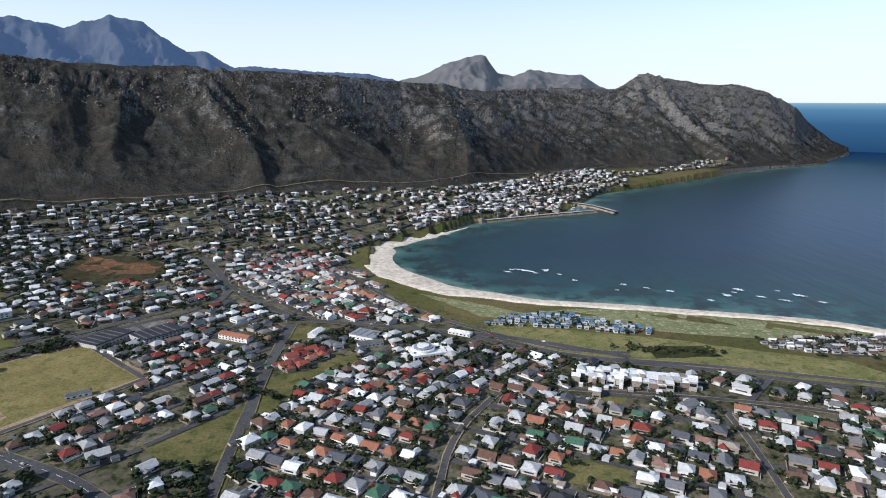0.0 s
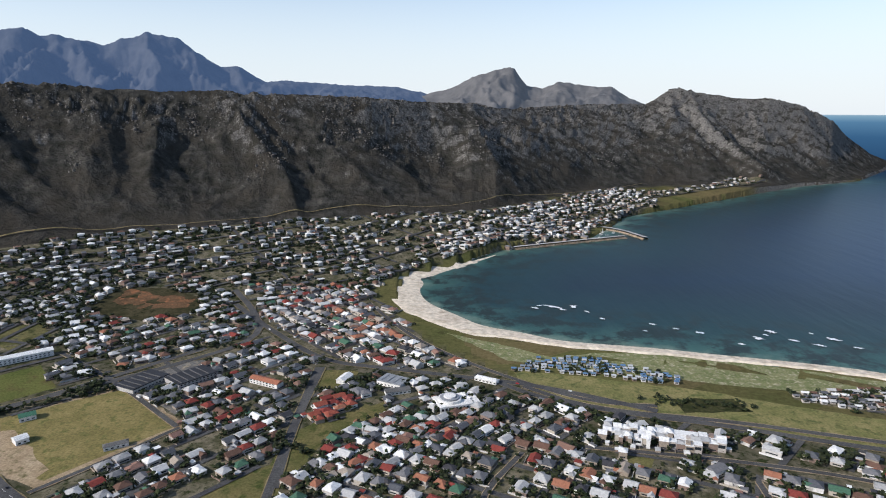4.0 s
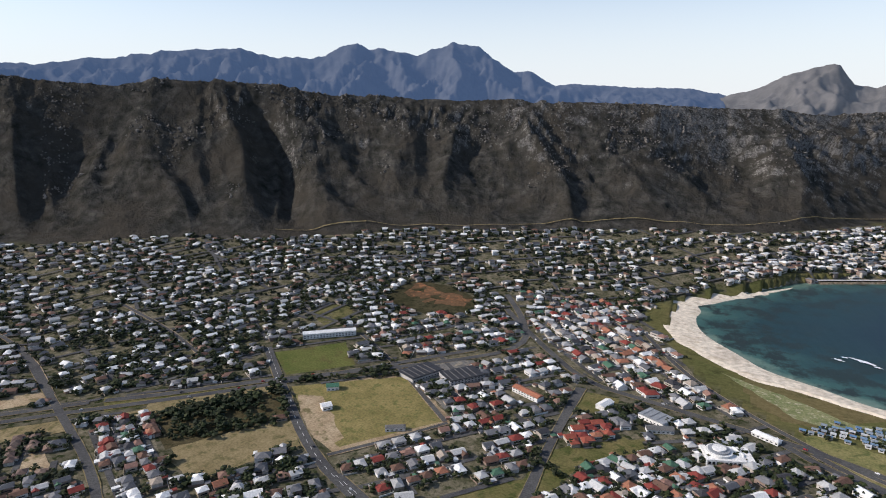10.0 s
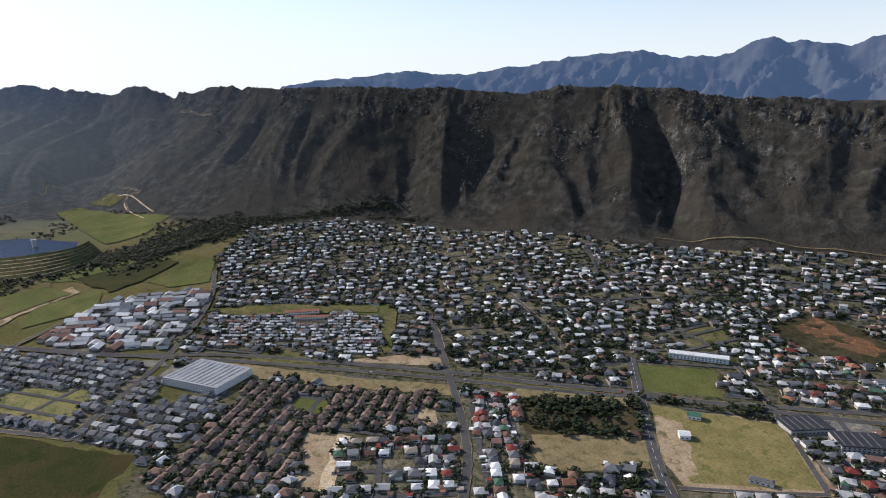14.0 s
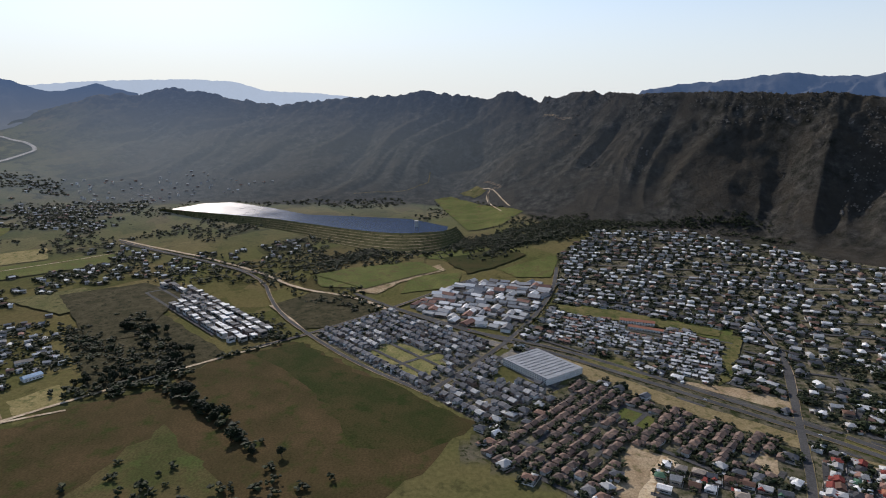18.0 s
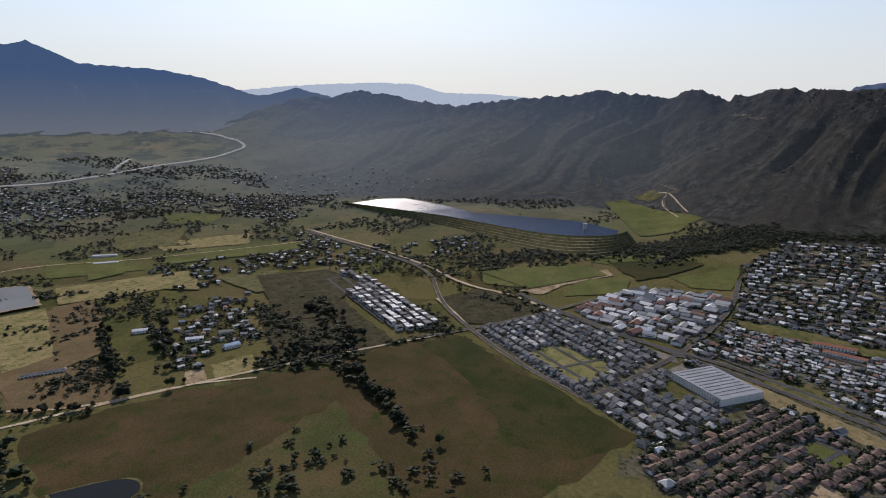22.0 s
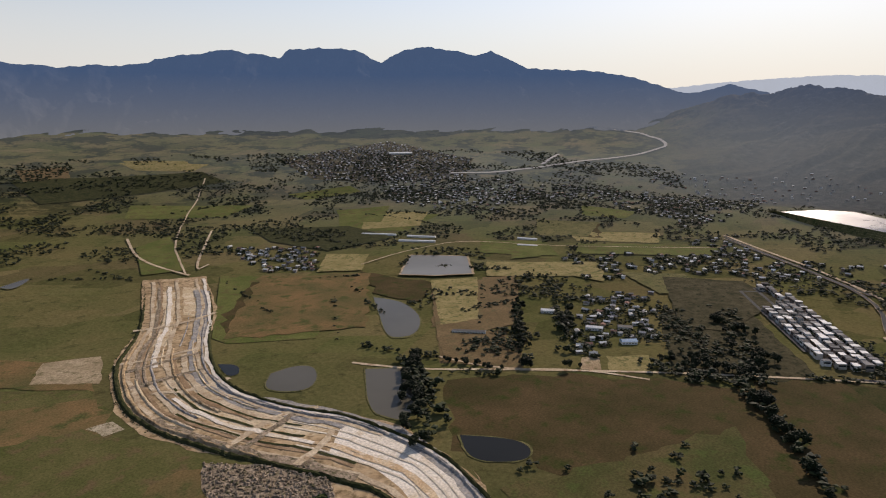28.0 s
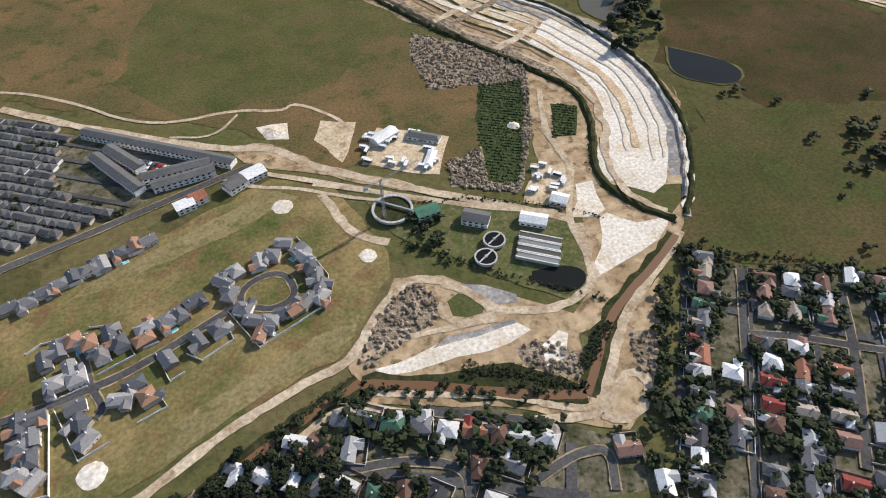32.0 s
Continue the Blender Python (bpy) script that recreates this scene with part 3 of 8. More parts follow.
PATCHES.append(("earth_pale", [(-240, -1429), (-272, -1419), (-189, -1084), (-155, -1094)]))
PATCHES.append(("earth_pale", [(-290, -1441), (-316, -1405), (-265, -1210), (-244, -1237)]))
PATCHES.append(("earth_grey", [(-316, -1405), (-329, -1374), (-251, -1099), (-224, -1073)]))
PATCHES.append(("earth_white", [(-262, -620), (-288, -576), (-296, -526), (-286, -468), (-261, -428), (-245, -399), (-256, -372), (-281, -357), (-304, -375), (-332, -426), (-355, -497), (-357, -566), (-341, -635), (-309, -681)]))
PATCHES.append(("earth_grey", [(-325, -692), (-349, -622), (-366, -557), (-364, -490), (-344, -432), (-311, -373), (-303, -373), (-333, -435), (-349, -499), (-346, -557), (-332, -631), (-309, -681)]))
PATCHES.append(("earth", [(-246, -586), (-274, -543), (-281, -499), (-262, -445), (-239, -401), (-237, -374), (-280, -326), (-311, -357), (-333, -390), (-356, -437), (-376, -502), (-329, -375), (-298, -325), (-269, -292), (-184, -269), (-183, -298), (-207, -343), (-195, -350), (-191, -392), (-207, -462), (-230, -534)]))
PATCHES.append(("earth", [(-3, -232), (1, -255), (-15, -279), (-45, -322), (-79, -318), (-108, -293), (-161, -257), (-185, -272), (-239, -277), (-226, -236), (-184, -181), (-159, -162), (-94, -197), (-2, -226)]))
PATCHES.append(("rubble", [(-6, -257), (-23, -288), (-43, -309), (-60, -316), (-72, -295), (-65, -275), (-43, -267), (-11, -249)]))
PATCHES.append(("rubble", [(-111, -239), (-127, -241), (-145, -235), (-153, -221), (-148, -203), (-131, -212), (-113, -223)]))
PATCHES.append(("rubble", [(-192, -229), (-217, -229), (-199, -192), (-183, -201)]))
PATCHES.append(("rubble", [(-191, -557), (-246, -586), (-207, -462), (-168, -387), (-115, -412), (-118, -444), (-160, -458), (-179, -528)]))
PATCHES.append(("rubble", [(-141, -682), (-234, -608), (-244, -581), (-191, -557), (-132, -563), (-127, -634)]))
PATCHES.append(("reeds", [(-181, -554), (-228, -553), (-218, -510), (-172, -398), (-147, -408), (-156, -471)]))
PATCHES.append(("reeds", [(-243, -505), (-266, -494), (-248, -450), (-224, -452)]))
PATCHES.append(("earth_white", [(-14, -247), (-58, -255), (-91, -260), (-121, -258), (-127, -249), (-92, -242), (-55, -241), (-17, -240)]))
PATCHES.append(("earth_grey", [(-58, -256), (-86, -262), (-120, -263), (-122, -258), (-90, -256), (-60, -252)]))
PATCHES.append(("earth_white", [(-222, -341), (-230, -347), (-250, -326), (-275, -327), (-273, -316), (-237, -299), (-203, -284), (-188, -280), (-207, -309)]))
PATCHES.append(("earth_white", [(-219, -384), (-234, -384), (-229, -349), (-217, -343), (-201, -347)]))
PATCHES.append(("olive_dark", [(-4, -241), (-133, -202), (-133, -191), (-3, -235)]))
PATCHES.append(("oval_grass", [(-76, -290), (-86, -294), (-97, -291), (-104, -280), (-101, -274), (-89, -271), (-77, -276)]))
PATCHES.append(("golf", [(278, -356), (166, -400), (38, -466), (-14, -439), (-46, -349), (-41, -327), (-1, -269), (150, -203), (207, -182)]))
PATCHES.append(("golf_dry", [(166, -390), (39, -450), (16, -435), (79, -404), (203, -363)]))
PATCHES.append(("golf_dry", [(119, -218), (-3, -278), (-14, -296), (20, -284), (119, -241)]))
PATCHES.append(("works_lawn", [(-37, -427), (-84, -410), (-199, -348), (-189, -296), (-171, -260), (-127, -297), (-54, -366)]))
PATCHES.append(("earth_pale", [(-66, -516), (-130, -480), (-106, -430), (-43, -464)]))
PATCHES.append(("earth_white", [(45, -549), (15, -545), (15, -521), (39, -524)]))
PATCHES.append(("earth_pale", [(-17, -541), (-49, -527), (-29, -470), (-8, -511)]))
PATCHES.append(("earth_pale", [(-192, -423), (-223, -405), (-198, -359), (-169, -375)]))
PATCHES.append(("earth", [(81, -526), (34, -518), (-4, -476), (-69, -434), (-102, -402), (-66, -422), (-2, -461), (61, -495)]))
PATCHES.append(("plain_mixed", [(-378, -460), (-564, -415), (-702, -395), (-464, -169), (-397, -220), (-269, -292), (-307, -342)]))
PATCHES.append(("lot", [(-428, 703), (-403, 769), (-345, 794), (-292, 689), (-325, 629)]))
PATCHES.append(("lot", [(-939, 28), (-999, 67), (-911, 155), (-824, 104)]))
PATCHES.append(("lot", [(-1139, -178), (-1011, 49), (-983, 54), (-1099, -173)]))
PATCHES.append(("earth_pale", [(-660, 214), (-563, 158), (-555, 173), (-647, 227)]))
PATCHES.append(("green_field", [(-784, 193), (-758, 239), (-716, 218), (-745, 182)]))
PATCHES.append(("dirt_yard", [(-680, 329), (-669, 348), (-620, 330), (-640, 309)]))
PATCHES.append(("green_field", [(-1310, -1235), (-1483, -1125), (-1616, -980), (-1494, -942), (-1229, -1164)]))
PATCHES.append(("yellow_field", [(-1154, -1097), (-1168, -1017), (-1084, -937), (-1061, -1015)]))
PATCHES.append(("olive", [(-1177, -971), (-1285, -872), (-1215, -749), (-1105, -805)]))
PATCHES.append(("green_field", [(-269, -1909), (-379, -2009), (-332, -1593), (-232, -1602)]))
PATCHES.append(("red_field", [(-752, -1149), (-945, -1090), (-725, -834), (-568, -853)]))
PATCHES.append(("yellow_field", [(-1053, -2030), (-1234, -1890), (-1083, -1713), (-904, -1773)]))
PATCHES.append(("yellow_field", [(508, -2857), (418, -2921), (403, -2708), (514, -2684)]))
PATCHES.append(("yellow_field", [(403, -2948), (309, -2951), (303, -2729), (388, -2702)]))
PATCHES.append(("yellow_field", [(298, -2953), (204, -2928), (207, -2734), (291, -2718)]))
PATCHES.append(("red_field", [(-27, -3240), (-217, -3266), (-213, -3034), (-47, -3017)]))
PATCHES.append(("yellow_field", [(-448, -3316), (-710, -3167), (-690, -3018), (-473, -3104)]))
PATCHES.append(("olive_dark", [(2, -3058), (-718, -2961), (-775, -2769), (-317, -2733), (-82, -2721)]))
PATCHES.append(("olive_dark", [(-618, -1993), (-896, -1849), (-931, -1621), (-704, -1585), (-607, -1782)]))
PATCHES.append(("green_field", [(-972, -2106), (-1177, -2069), (-1005, -1829), (-910, -1923)]))
PATCHES.append(("yellow_field", [(-767, -1175), (-871, -1132), (-690, -897), (-615, -910)]))
PATCHES.append(("red_field", [(-880, -1125), (-950, -1093), (-773, -878), (-697, -891)]))
PATCHES.append(("green_field", [(-1165, -1343), (-1239, -1309), (-1134, -1199), (-1054, -1226)]))
PATCHES.append(("yellow_field", [(-683, -1554), (-773, -1483), (-681, -1345), (-586, -1394)]))
PATCHES.append(("plain_brown", [(-458, -1424), (-688, -1314), (-497, -976), (-269, -1062)]))
PATCHES.append(("red_field", [(-571, -858), (-698, -825), (-598, -702), (-522, -762)]))
PATCHES.append(("olive_dark", [(-28, -234), (-73, -232), (-104, -227), (-135, -208), (-147, -198), (-131, -199), (-74, -215), (-29, -230)]))
PATCHES.append(("olive", [(-159, -237), (-175, -239), (-173, -228), (-159, -210), (-152, -212)]))
PATCHES.append(("verge", [(-234, -266), (-251, -266), (-220, -202), (-192, -182), (-217, -229)]))
PATCHES.append(("earth_grey", [(-94, -305), (-107, -299), (-129, -282), (-127, -275), (-111, -279), (-98, -295)]))
PATCHES.append(("earth_white", [(-131, -235), (-148, -246), (-153, -240), (-145, -222), (-129, -221)]))
PATCHES.append(("green_field", [(-2565, -181), (-2614, -113), (-2155, 159), (-2006, 77), (-1988, -32), (-2223, -96)]))
PATCHES.append(("olive", [(-2621, -78), (-2641, -7), (-2524, 38), (-2528, -18)]))
PATCHES.append(("green_field", [(-1435, -393), (-1510, -310), (-1588, -143), (-1512, -94), (-1328, -248)]))
PATCHES.append(("dark_field", [(-1636, -89), (-1750, 68), (-1644, 124), (-1478, -23)]))
PATCHES.append(("scrub_field", [(-1192, -420), (-1306, -347), (-1196, -196), (-1086, -238), (-1057, -317)]))
PATCHES.append(("scrub_field", [(-1224, -888), (-1336, -756), (-1254, -627), (-1002, -595), (-966, -660)]))
PATCHES.append(("dry_verge", [(-959, 115), (-891, 187), (-714, 398), (-684, 381), (-803, 239), (-880, 156)]))
PATCHES.append(("verge", [(-1242, 166), (-1199, 289), (-1096, 438), (-1064, 427), (-1136, 283), (-1188, 162)]))
PATCHES.append(("verge", [(-1074, 438), (-1065, 470), (-882, 379), (-857, 350)]))
PATCHES.append(("verge", [(-967, 158), (-958, 227), (-888, 274), (-869, 244), (-928, 180)]))
PATCHES.append(("dry_verge", [(-692, 403), (-648, 448), (-661, 475), (-562, 585), (-543, 572), (-624, 467)]))
TRACKS = []
TRACKS.append(("dirt_track", 9, [(297, -652), (209, -593), (128, -548), (76, -520), (34, -512), (-3, -469), (-67, -428), (-102, -405), (-154, -374), (-198, -347)]))
TRACKS.append(("dirt_track", 6, [(67, -487), (-19, -442), (-64, -414), (-131, -381)]))
TRACKS.append(("dirt_track", 4, [(304, -685), (268, -671), (214, -633), (172, -595), (128, -576), (63, -583), (19, -566), (6, -580), (-34, -540), (-41, -514)]))
TRACKS.append(("dirt_track", 3, [(128, -554), (86, -542), (63, -574)]))
TRACKS.append(("dirt_track", 7, [(177, -176), (143, -193), (113, -212), (78, -231), (54, -241), (29, -251), (5, -256), (-8, -268), (-19, -285), (-40, -310), (-59, -320), (-81, -309), (-95, -295), (-111, -272), (-132, -267), (-155, -263), (-176, -271), (-189, -280), (-196, -309), (-202, -340)]))
TRACKS.append(("dirt_track", 6, [(91, -181), (48, -205), (23, -221), (8, -224), (-1, -225)]))
TRACKS.append(("dirt_track", 6, [(0, -225), (-24, -212), (-58, -199), (-115, -182), (-149, -177), (-162, -189), (-179, -202), (-187, -195), (-186, -184), (-175, -173), (-160, -169), (-148, -176)]))
TRACKS.append(("dirt_track", 7, [(-149, -178), (-162, -198), (-183, -226), (-199, -246), (-228, -269), (-252, -286), (-278, -309)]))
TRACKS.append(("dirt_track", 5, [(-5, -232), (-38, -222), (-78, -211), (-110, -199), (-118, -191), (-149, -181)]))
TRACKS.append(("dirt_track", 5, [(-71, -291), (-70, -277), (-85, -267), (-105, -270), (-111, -271)]))
TRACKS.append(("dirt_track", 5, [(-77, -307), (-91, -298), (-101, -288), (-105, -274)]))
TRACKS.append(("dirt_track", 5, [(-6, -258), (-36, -268), (-68, -267), (-107, -266)]))
TRACKS.append(("dirt_track", 8, [(-3, -433), (-13, -400), (-23, -375), (-48, -361)]))
TRACKS.append(("dirt_track", 6, [(-224, -408), (-196, -348), (-195, -310), (-193, -282)]))
TRACKS.append(("dirt_track", 6, [(-220, -471), (-222, -444), (-224, -408)]))
TRACKS.append(("dirt_track", 6, [(-241, -531), (-222, -471), (-222, -432)]))
TRACKS.append(("dirt_track", 5, [(3, -448), (-64, -416), (-127, -381), (-191, -357)]))
TRACKS.append(("dirt_track", 4, [(87, -484), (63, -462), (14, -446), (-9, -431), (-63, -405)]))
TRACKS.append(("dirt_track", 5, [(459, -1155), (372, -1249), (276, -1370), (134, -1841)]))
TRACKS.append(("dirt_track", 4, [(346, -1454), (184, -1322), (61, -1229)]))
TRACKS.append(("farm_track", 6, [(-413, -832), (-473, -764), (-584, -687), (-755, -554), (-869, -454), (-988, -342)]))
TRACKS.append(("farm_track", 6, [(-391, -1617), (-337, -1559), (-506, -2018)]))
TRACKS.append(("farm_track", 6, [(-404, -845), (-467, -770)]))
TRACKS.append(("farm_track", 5, [(-525, -792), (-570, -698), (-674, -624), (-726, -542)]))
TRACKS.append(("contour_path", 2.5, [(-1084, 1164), (-793, 1377), (-712, 1407), (-541, 1525), (-274, 1685), (13, 1808), (171, 2060), (681, 2534)]))
TRACKS.append(("hill_path", 4, [(-2577, -519), (-2694, -218), (-2838, -217)]))
TRACKS.append(("dirt_track", 7, [(-325, -1535), (-272, -1685), (-251, -1811), (-267, -2035)]))
TRACKS.append(("farm_track", 5, [(-707, -2862), (-373, -1971), (-320, -1551)]))
TRACKS.append(("farm_track", 4, [(-708, -1399), (-880, -1461), (-1106, -1476), (-1257, -1231), (-1614, -975)]))
TRACKS.append(("dirt_track", 9, [(-1758, -1062), (-1600, -756), (-1450, -527), (-1312, -401), (-1265, -262), (-1178, -176)]))
TRACKS.append(("dirt_track", 4, [(-2619, -31), (-2534, 54), (-2260, 116)]))
TRACKS.append(("dirt_track", 4, [(-2500, 49), (-2460, 27), (-2219, 84)]))
TRACKS.append(("dirt_track", 7, [(-1192, -420), (-1123, -363), (-1046, -311)]))
WATERS = []
WATERS.append(("farm_dam", [(-864, -1414), (-904, -1384), (-979, -1320), (-879, -1163), (-798, -1200), (-736, -1254)]))
WATERS.append(("farm_pond", [(-599, -1136), (-621, -1105), (-632, -1060), (-612, -969), (-554, -895), (-514, -899), (-509, -926), (-550, -1020)]))
WATERS.append(("site_pond", [(-286, -875), (-326, -884), (-350, -865), (-336, -819), (-310, -792), (-278, -804), (-260, -833)]))
WATERS.append(("site_dam", [(-408, -810), (-474, -772), (-378, -629), (-362, -654), (-348, -688)]))
WATERS.append(("dark_pond", [(-408, -570), (-454, -528), (-459, -499), (-436, -481), (-397, -504), (-388, -529)]))
WATERS.append(("small_pond", [(-232, -957), (-257, -938), (-249, -900), (-229, -901)]))
WATERS.append(("reservoir", [(-2242, -1145), (-2365, -1075), (-2419, -979), (-2301, -774), (-2190, -611), (-2190, -402), (-2180, -236), (-2070, -100), (-1986, -114), (-1932, -246), (-1975, -401), (-2129, -718)]))
WATERS.append(("works_pond", [(-147, -301), (-171, -302), (-188, -292), (-181, -277), (-163, -273), (-144, -291)]))
WATERS.append(("far_dam", [(402, -1053), (372, -1115), (330, -1116), (349, -1034)]))
WATERS.append(("far_dam", [(45, -1662), (-27, -1738), (17, -1619)]))
STREAMS = []
STREAMS.append((6, [(128, -175), (85, -197), (52, -215), (22, -230), (7, -235), (-4, -241)]))
STREAMS.append((7, [(-4, -239), (-51, -225), (-97, -206), (-130, -196), (-145, -193)]))
STREAMS.append((6, [(-145, -192), (-159, -210), (-178, -238), (-209, -263), (-241, -282), (-272, -306)]))
WOODS = []
WOODS.append(("windbreak", 24, 26, 15, [(-796, -428), (-658, -269), (-616, -231)]))
WOODS.append(("windbreak", 40, 40, 15, [(-1084, -659), (-932, -499), (-863, -452)]))
WOODS.append(("windbreak", 30, 34, 14, [(-801, -578), (-858, -461)]))
WOODS.append(("windbreak", 16, 26, 15, [(-819, -939), (-603, -677)]))
WOODS.append(("windbreak", 16, 24, 14, [(-921, -897), (-658, -632)]))
WOODS.append(("belt", 12, 18, 9, [(-519, -783), (-578, -684)]))
WOODS.append(("belt", 24, 40, 16, [(-495, -810), (-376, -636), (-352, -566)]))
WOODS.append(("belt", 30, 40, 16, [(-476, -802), (-433, -686), (-387, -603)]))
WOODS.append(("belt", 16, 16, 8, [(-495, -737), (-570, -671)]))
WOODS.append(("belt", 14, 24, 14, [(-806, -929), (-615, -677)]))
WOODS.append(("belt", 14, 24, 14, [(-904, -909), (-664, -643)]))
WOODS.append(("belt", 26, 40, 13, [(-766, -572), (-828, -432)]))
WOODS.append(("belt", 30, 30, 14, [(-1148, -688), (-839, -446)]))
WOODS.append(("belt", 14, 34, 13, [(-789, -426), (-644, -256)]))
WOODS.append(("scatter", 60, 16, 11, [(-483, -369), (-594, -367), (-561, -314)]))
WOODS.append(("scatter", 70, 30, 10, [(-535, -395), (-555, -183)]))
WOODS.append(("scatter", 60, 14, 9, [(-432, -454), (-435, -387), (-515, -364), (-397, -282)]))
WOODS.append(("belt", 8, 10, 8, [(-526, -1174), (-434, -954)]))
WOODS.append(("belt", 16, 18, 9, [(-614, -1273), (-558, -1017)]))
WOODS.append(("belt", 30, 60, 9, [(-589, -1919), (-774, -1668), (-923, -1471)]))
WOODS.append(("belt", 60, 120, 9, [(29, -3027), (-373, -3050), (-923, -2641)]))
WOODS.append(("belt", 50, 60, 9, [(10, -4137), (-752, -3740)]))
WOODS.append(("belt", 70, 120, 9, [(-896, -3192), (-1508, -2586), (-2023, -2371)]))
WOODS.append(("belt", 90, 160, 9, [(-1657, -2318), (-2089, -1816), (-1945, -1169)]))
WOODS.append(("belt", 60, 90, 9, [(-1517, -1838), (-1697, -1696), (-1636, -1290)]))
WOODS.append(("belt", 14, 16, 9, [(-1185, -1162), (-1248, -1103)]))
WOODS.append(("belt", 60, 40, 9, [(-890, -798), (-845, -609)]))
WOODS.append(("belt", 20, 24, 9, [(-707, -949), (-812, -953)]))
WOODS.append(("belt", 60, 1000, 9, [(-1481, -391), (-1682, -306), (-1892, 102), (-2013, 329)]))
WOODS.append(("belt", 55, 800, 9, [(-1773, -61), (-1818, 135), (-1939, 347), (-1867, 620), (-1791, 804)]))
WOODS.append(("belt", 40, 50, 9, [(-1244, -339), (-1183, -211)]))
WOODS.append(("belt", 30, 30, 9, [(-1376, -487), (-1205, -328)]))
WOODS.append(("belt", 70, 260, 10, [(-1738, -249), (-1864, -12), (-1924, 181), (-1938, 378)]))
WOODS.append(("belt", 40, 60, 9, [(-1823, 646), (-1627, 821)]))
WOODS.append(("belt", 30, 60, 12, [(-616, 444), (-542, 578)]))
WOODS.append(("belt", 30, 60, 10, [(-572, 430), (-498, 507)]))
WOODS.append(("belt", 50, 50, 9, [(-1388, 591), (-1059, 535)]))
WOODS.append(("belt", 60, 40, 9, [(-939, 544), (-921, 630)]))
WOODS.append(("belt", 50, 60, 11, [(-602, 439), (-592, 497), (-516, 540)]))
WOODS.append(("belt", 12, 26, 9, [(-543, 611), (-437, 687)]))
WOODS.append(("belt", 30, 60, 9, [(-822, 525), (-632, 577)]))
WOODS.append(("belt", 60, 50, 9, [(-896, 577), (-880, 673)]))
WOODS.append(("belt", 40, 60, 8, [(-785, 983), (-666, 1152)]))
WOODS.append(("belt", 40, 60, 8, [(-443, 1181), (-356, 1401)]))
WOODS.append(("belt", 50, 140, 8, [(-366, 1439), (84, 1717), (483, 2119)]))
WOODS.append(("belt", 40, 20, 8, [(-706, 1333), (-649, 1406)]))
WOODS.append(("belt", 16, 20, 7, [(-202, 577), (-164, 556)]))
WOODS.append(("belt", 20, 24, 7, [(-202, 431), (-177, 401)]))
WOODS.append(("belt", 20, 40, 6, [(210, 688), (324, 675)]))
WOODS.append(("belt", 40, 50, 8, [(-310, 1093), (-201, 1179)]))
WOODS.append(("belt", 16, 24, 8, [(-233, -256), (-211, -201), (-178, -159)]))
WOODS.append(("belt", 8, 40, 5, [(-4, -236), (-131, -196)]))
WOODS.append(("belt", 22, 22, 8, [(-78, -387), (-88, -351), (-100, -327)]))
WOODS.append(("belt", 50, 40, 6, [(241, -1212), (101, -1205)]))
WOODS.append(("belt", 26, 40, 7, [(350, -1742), (75, -1937)]))
WOODS.append(("belt", 10, 20, 7, [(-16, -1702), (-210, -1586)]))
WOODS.append(("belt", 10, 16, 7, [(-139, -1721), (-212, -1555)]))
WOODS.append(("belt", 20, 20, 9, [(-449, -901), (-525, -792)]))
WOODS.append(("belt", 6, 24, 8, [(-561, -1340), (-658, -1302)]))
WOODS.append(("belt", 12, 20, 8, [(-381, -1434), (-382, -1141)]))
WOODS.append(("belt", 40, 50, 9, [(-1013, -991), (-875, -644)]))
WOODS.append(("belt", 60, 70, 10, [(-1038, -766), (-877, -521)]))
WOODS.append(("belt", 60, 60, 10, [(-1009, -722), (-857, -525)]))
WOODS.append(("belt", 12, 20, 8, [(-908, -421), (-967, -362)]))
WOODS.append(("belt", 8, 16, 6, [(-842, -1085), (-678, -872)]))
WOODS.append(("belt", 50, 160, 9, [(-964, -2618), (-1391, -1963), (-1473, -1443)]))
WOODS.append(("belt", 60, 160, 9, [(-1901, -1866), (-2446, -1212)]))
WOODS.append(("belt", 30, 50, 8, [(-452, -2362), (-864, -2482)]))
WOODS.append(("belt", 20, 24, 8, [(-1233, -1166), (-1214, -1033)]))
WOODS.append(("belt", 12, 14, 8, [(-1256, -1320), (-1330, -1303)]))
WOODS.append(("belt", 50, 120, 9, [(-1203, -2283), (-1453, -1763)]))
WOODS.append(("belt", 20, 50, 8, [(-1043, -1998), (-1158, -1651)]))
WOODS.append(("belt", 40, 40, 9, [(-911, -918), (-1010, -809)]))
WOODS.append(("belt", 30, 70, 8, [(-673, 917), (-466, 835)]))
WOODS.append(("belt", 20, 40, 7, [(-450, 842), (-331, 835)]))
WOODS.append(("belt", 16, 40, 6, [(-171, 802), (-64, 804)]))
WOODS.append(("belt", 20, 30, 8, [(-490, 646), (-455, 714)]))
WOODS.append(("belt", 100, 60, 6, [(-68, 568), (59, 503)]))
WOODS.append(("belt", 120, 120, 6, [(109, 503), (337, 468)]))
WOODS.append(("belt", 40, 40, 11, [(963, -2700), (766, -2645)]))
WOODS.append(("belt", 50, 140, 11, [(394, -2791), (-353, -2913)]))
WOODS.append(("belt", 60, 140, 11, [(-395, -2857), (-985, -2580)]))
WOODS.append(("belt", 70, 200, 11, [(-922, -2411), (-1552, -2199), (-1868, -1710)]))
WOODS.append(("belt", 70, 160, 12, [(-1573, -2675), (-2296, -1980)]))
WOODS.append(("belt", 70, 160, 13, [(1088, -3977), (62, -3658)]))
WOODS.append(("belt", 60, 120, 13, [(-293, -3960), (-887, -3118)]))
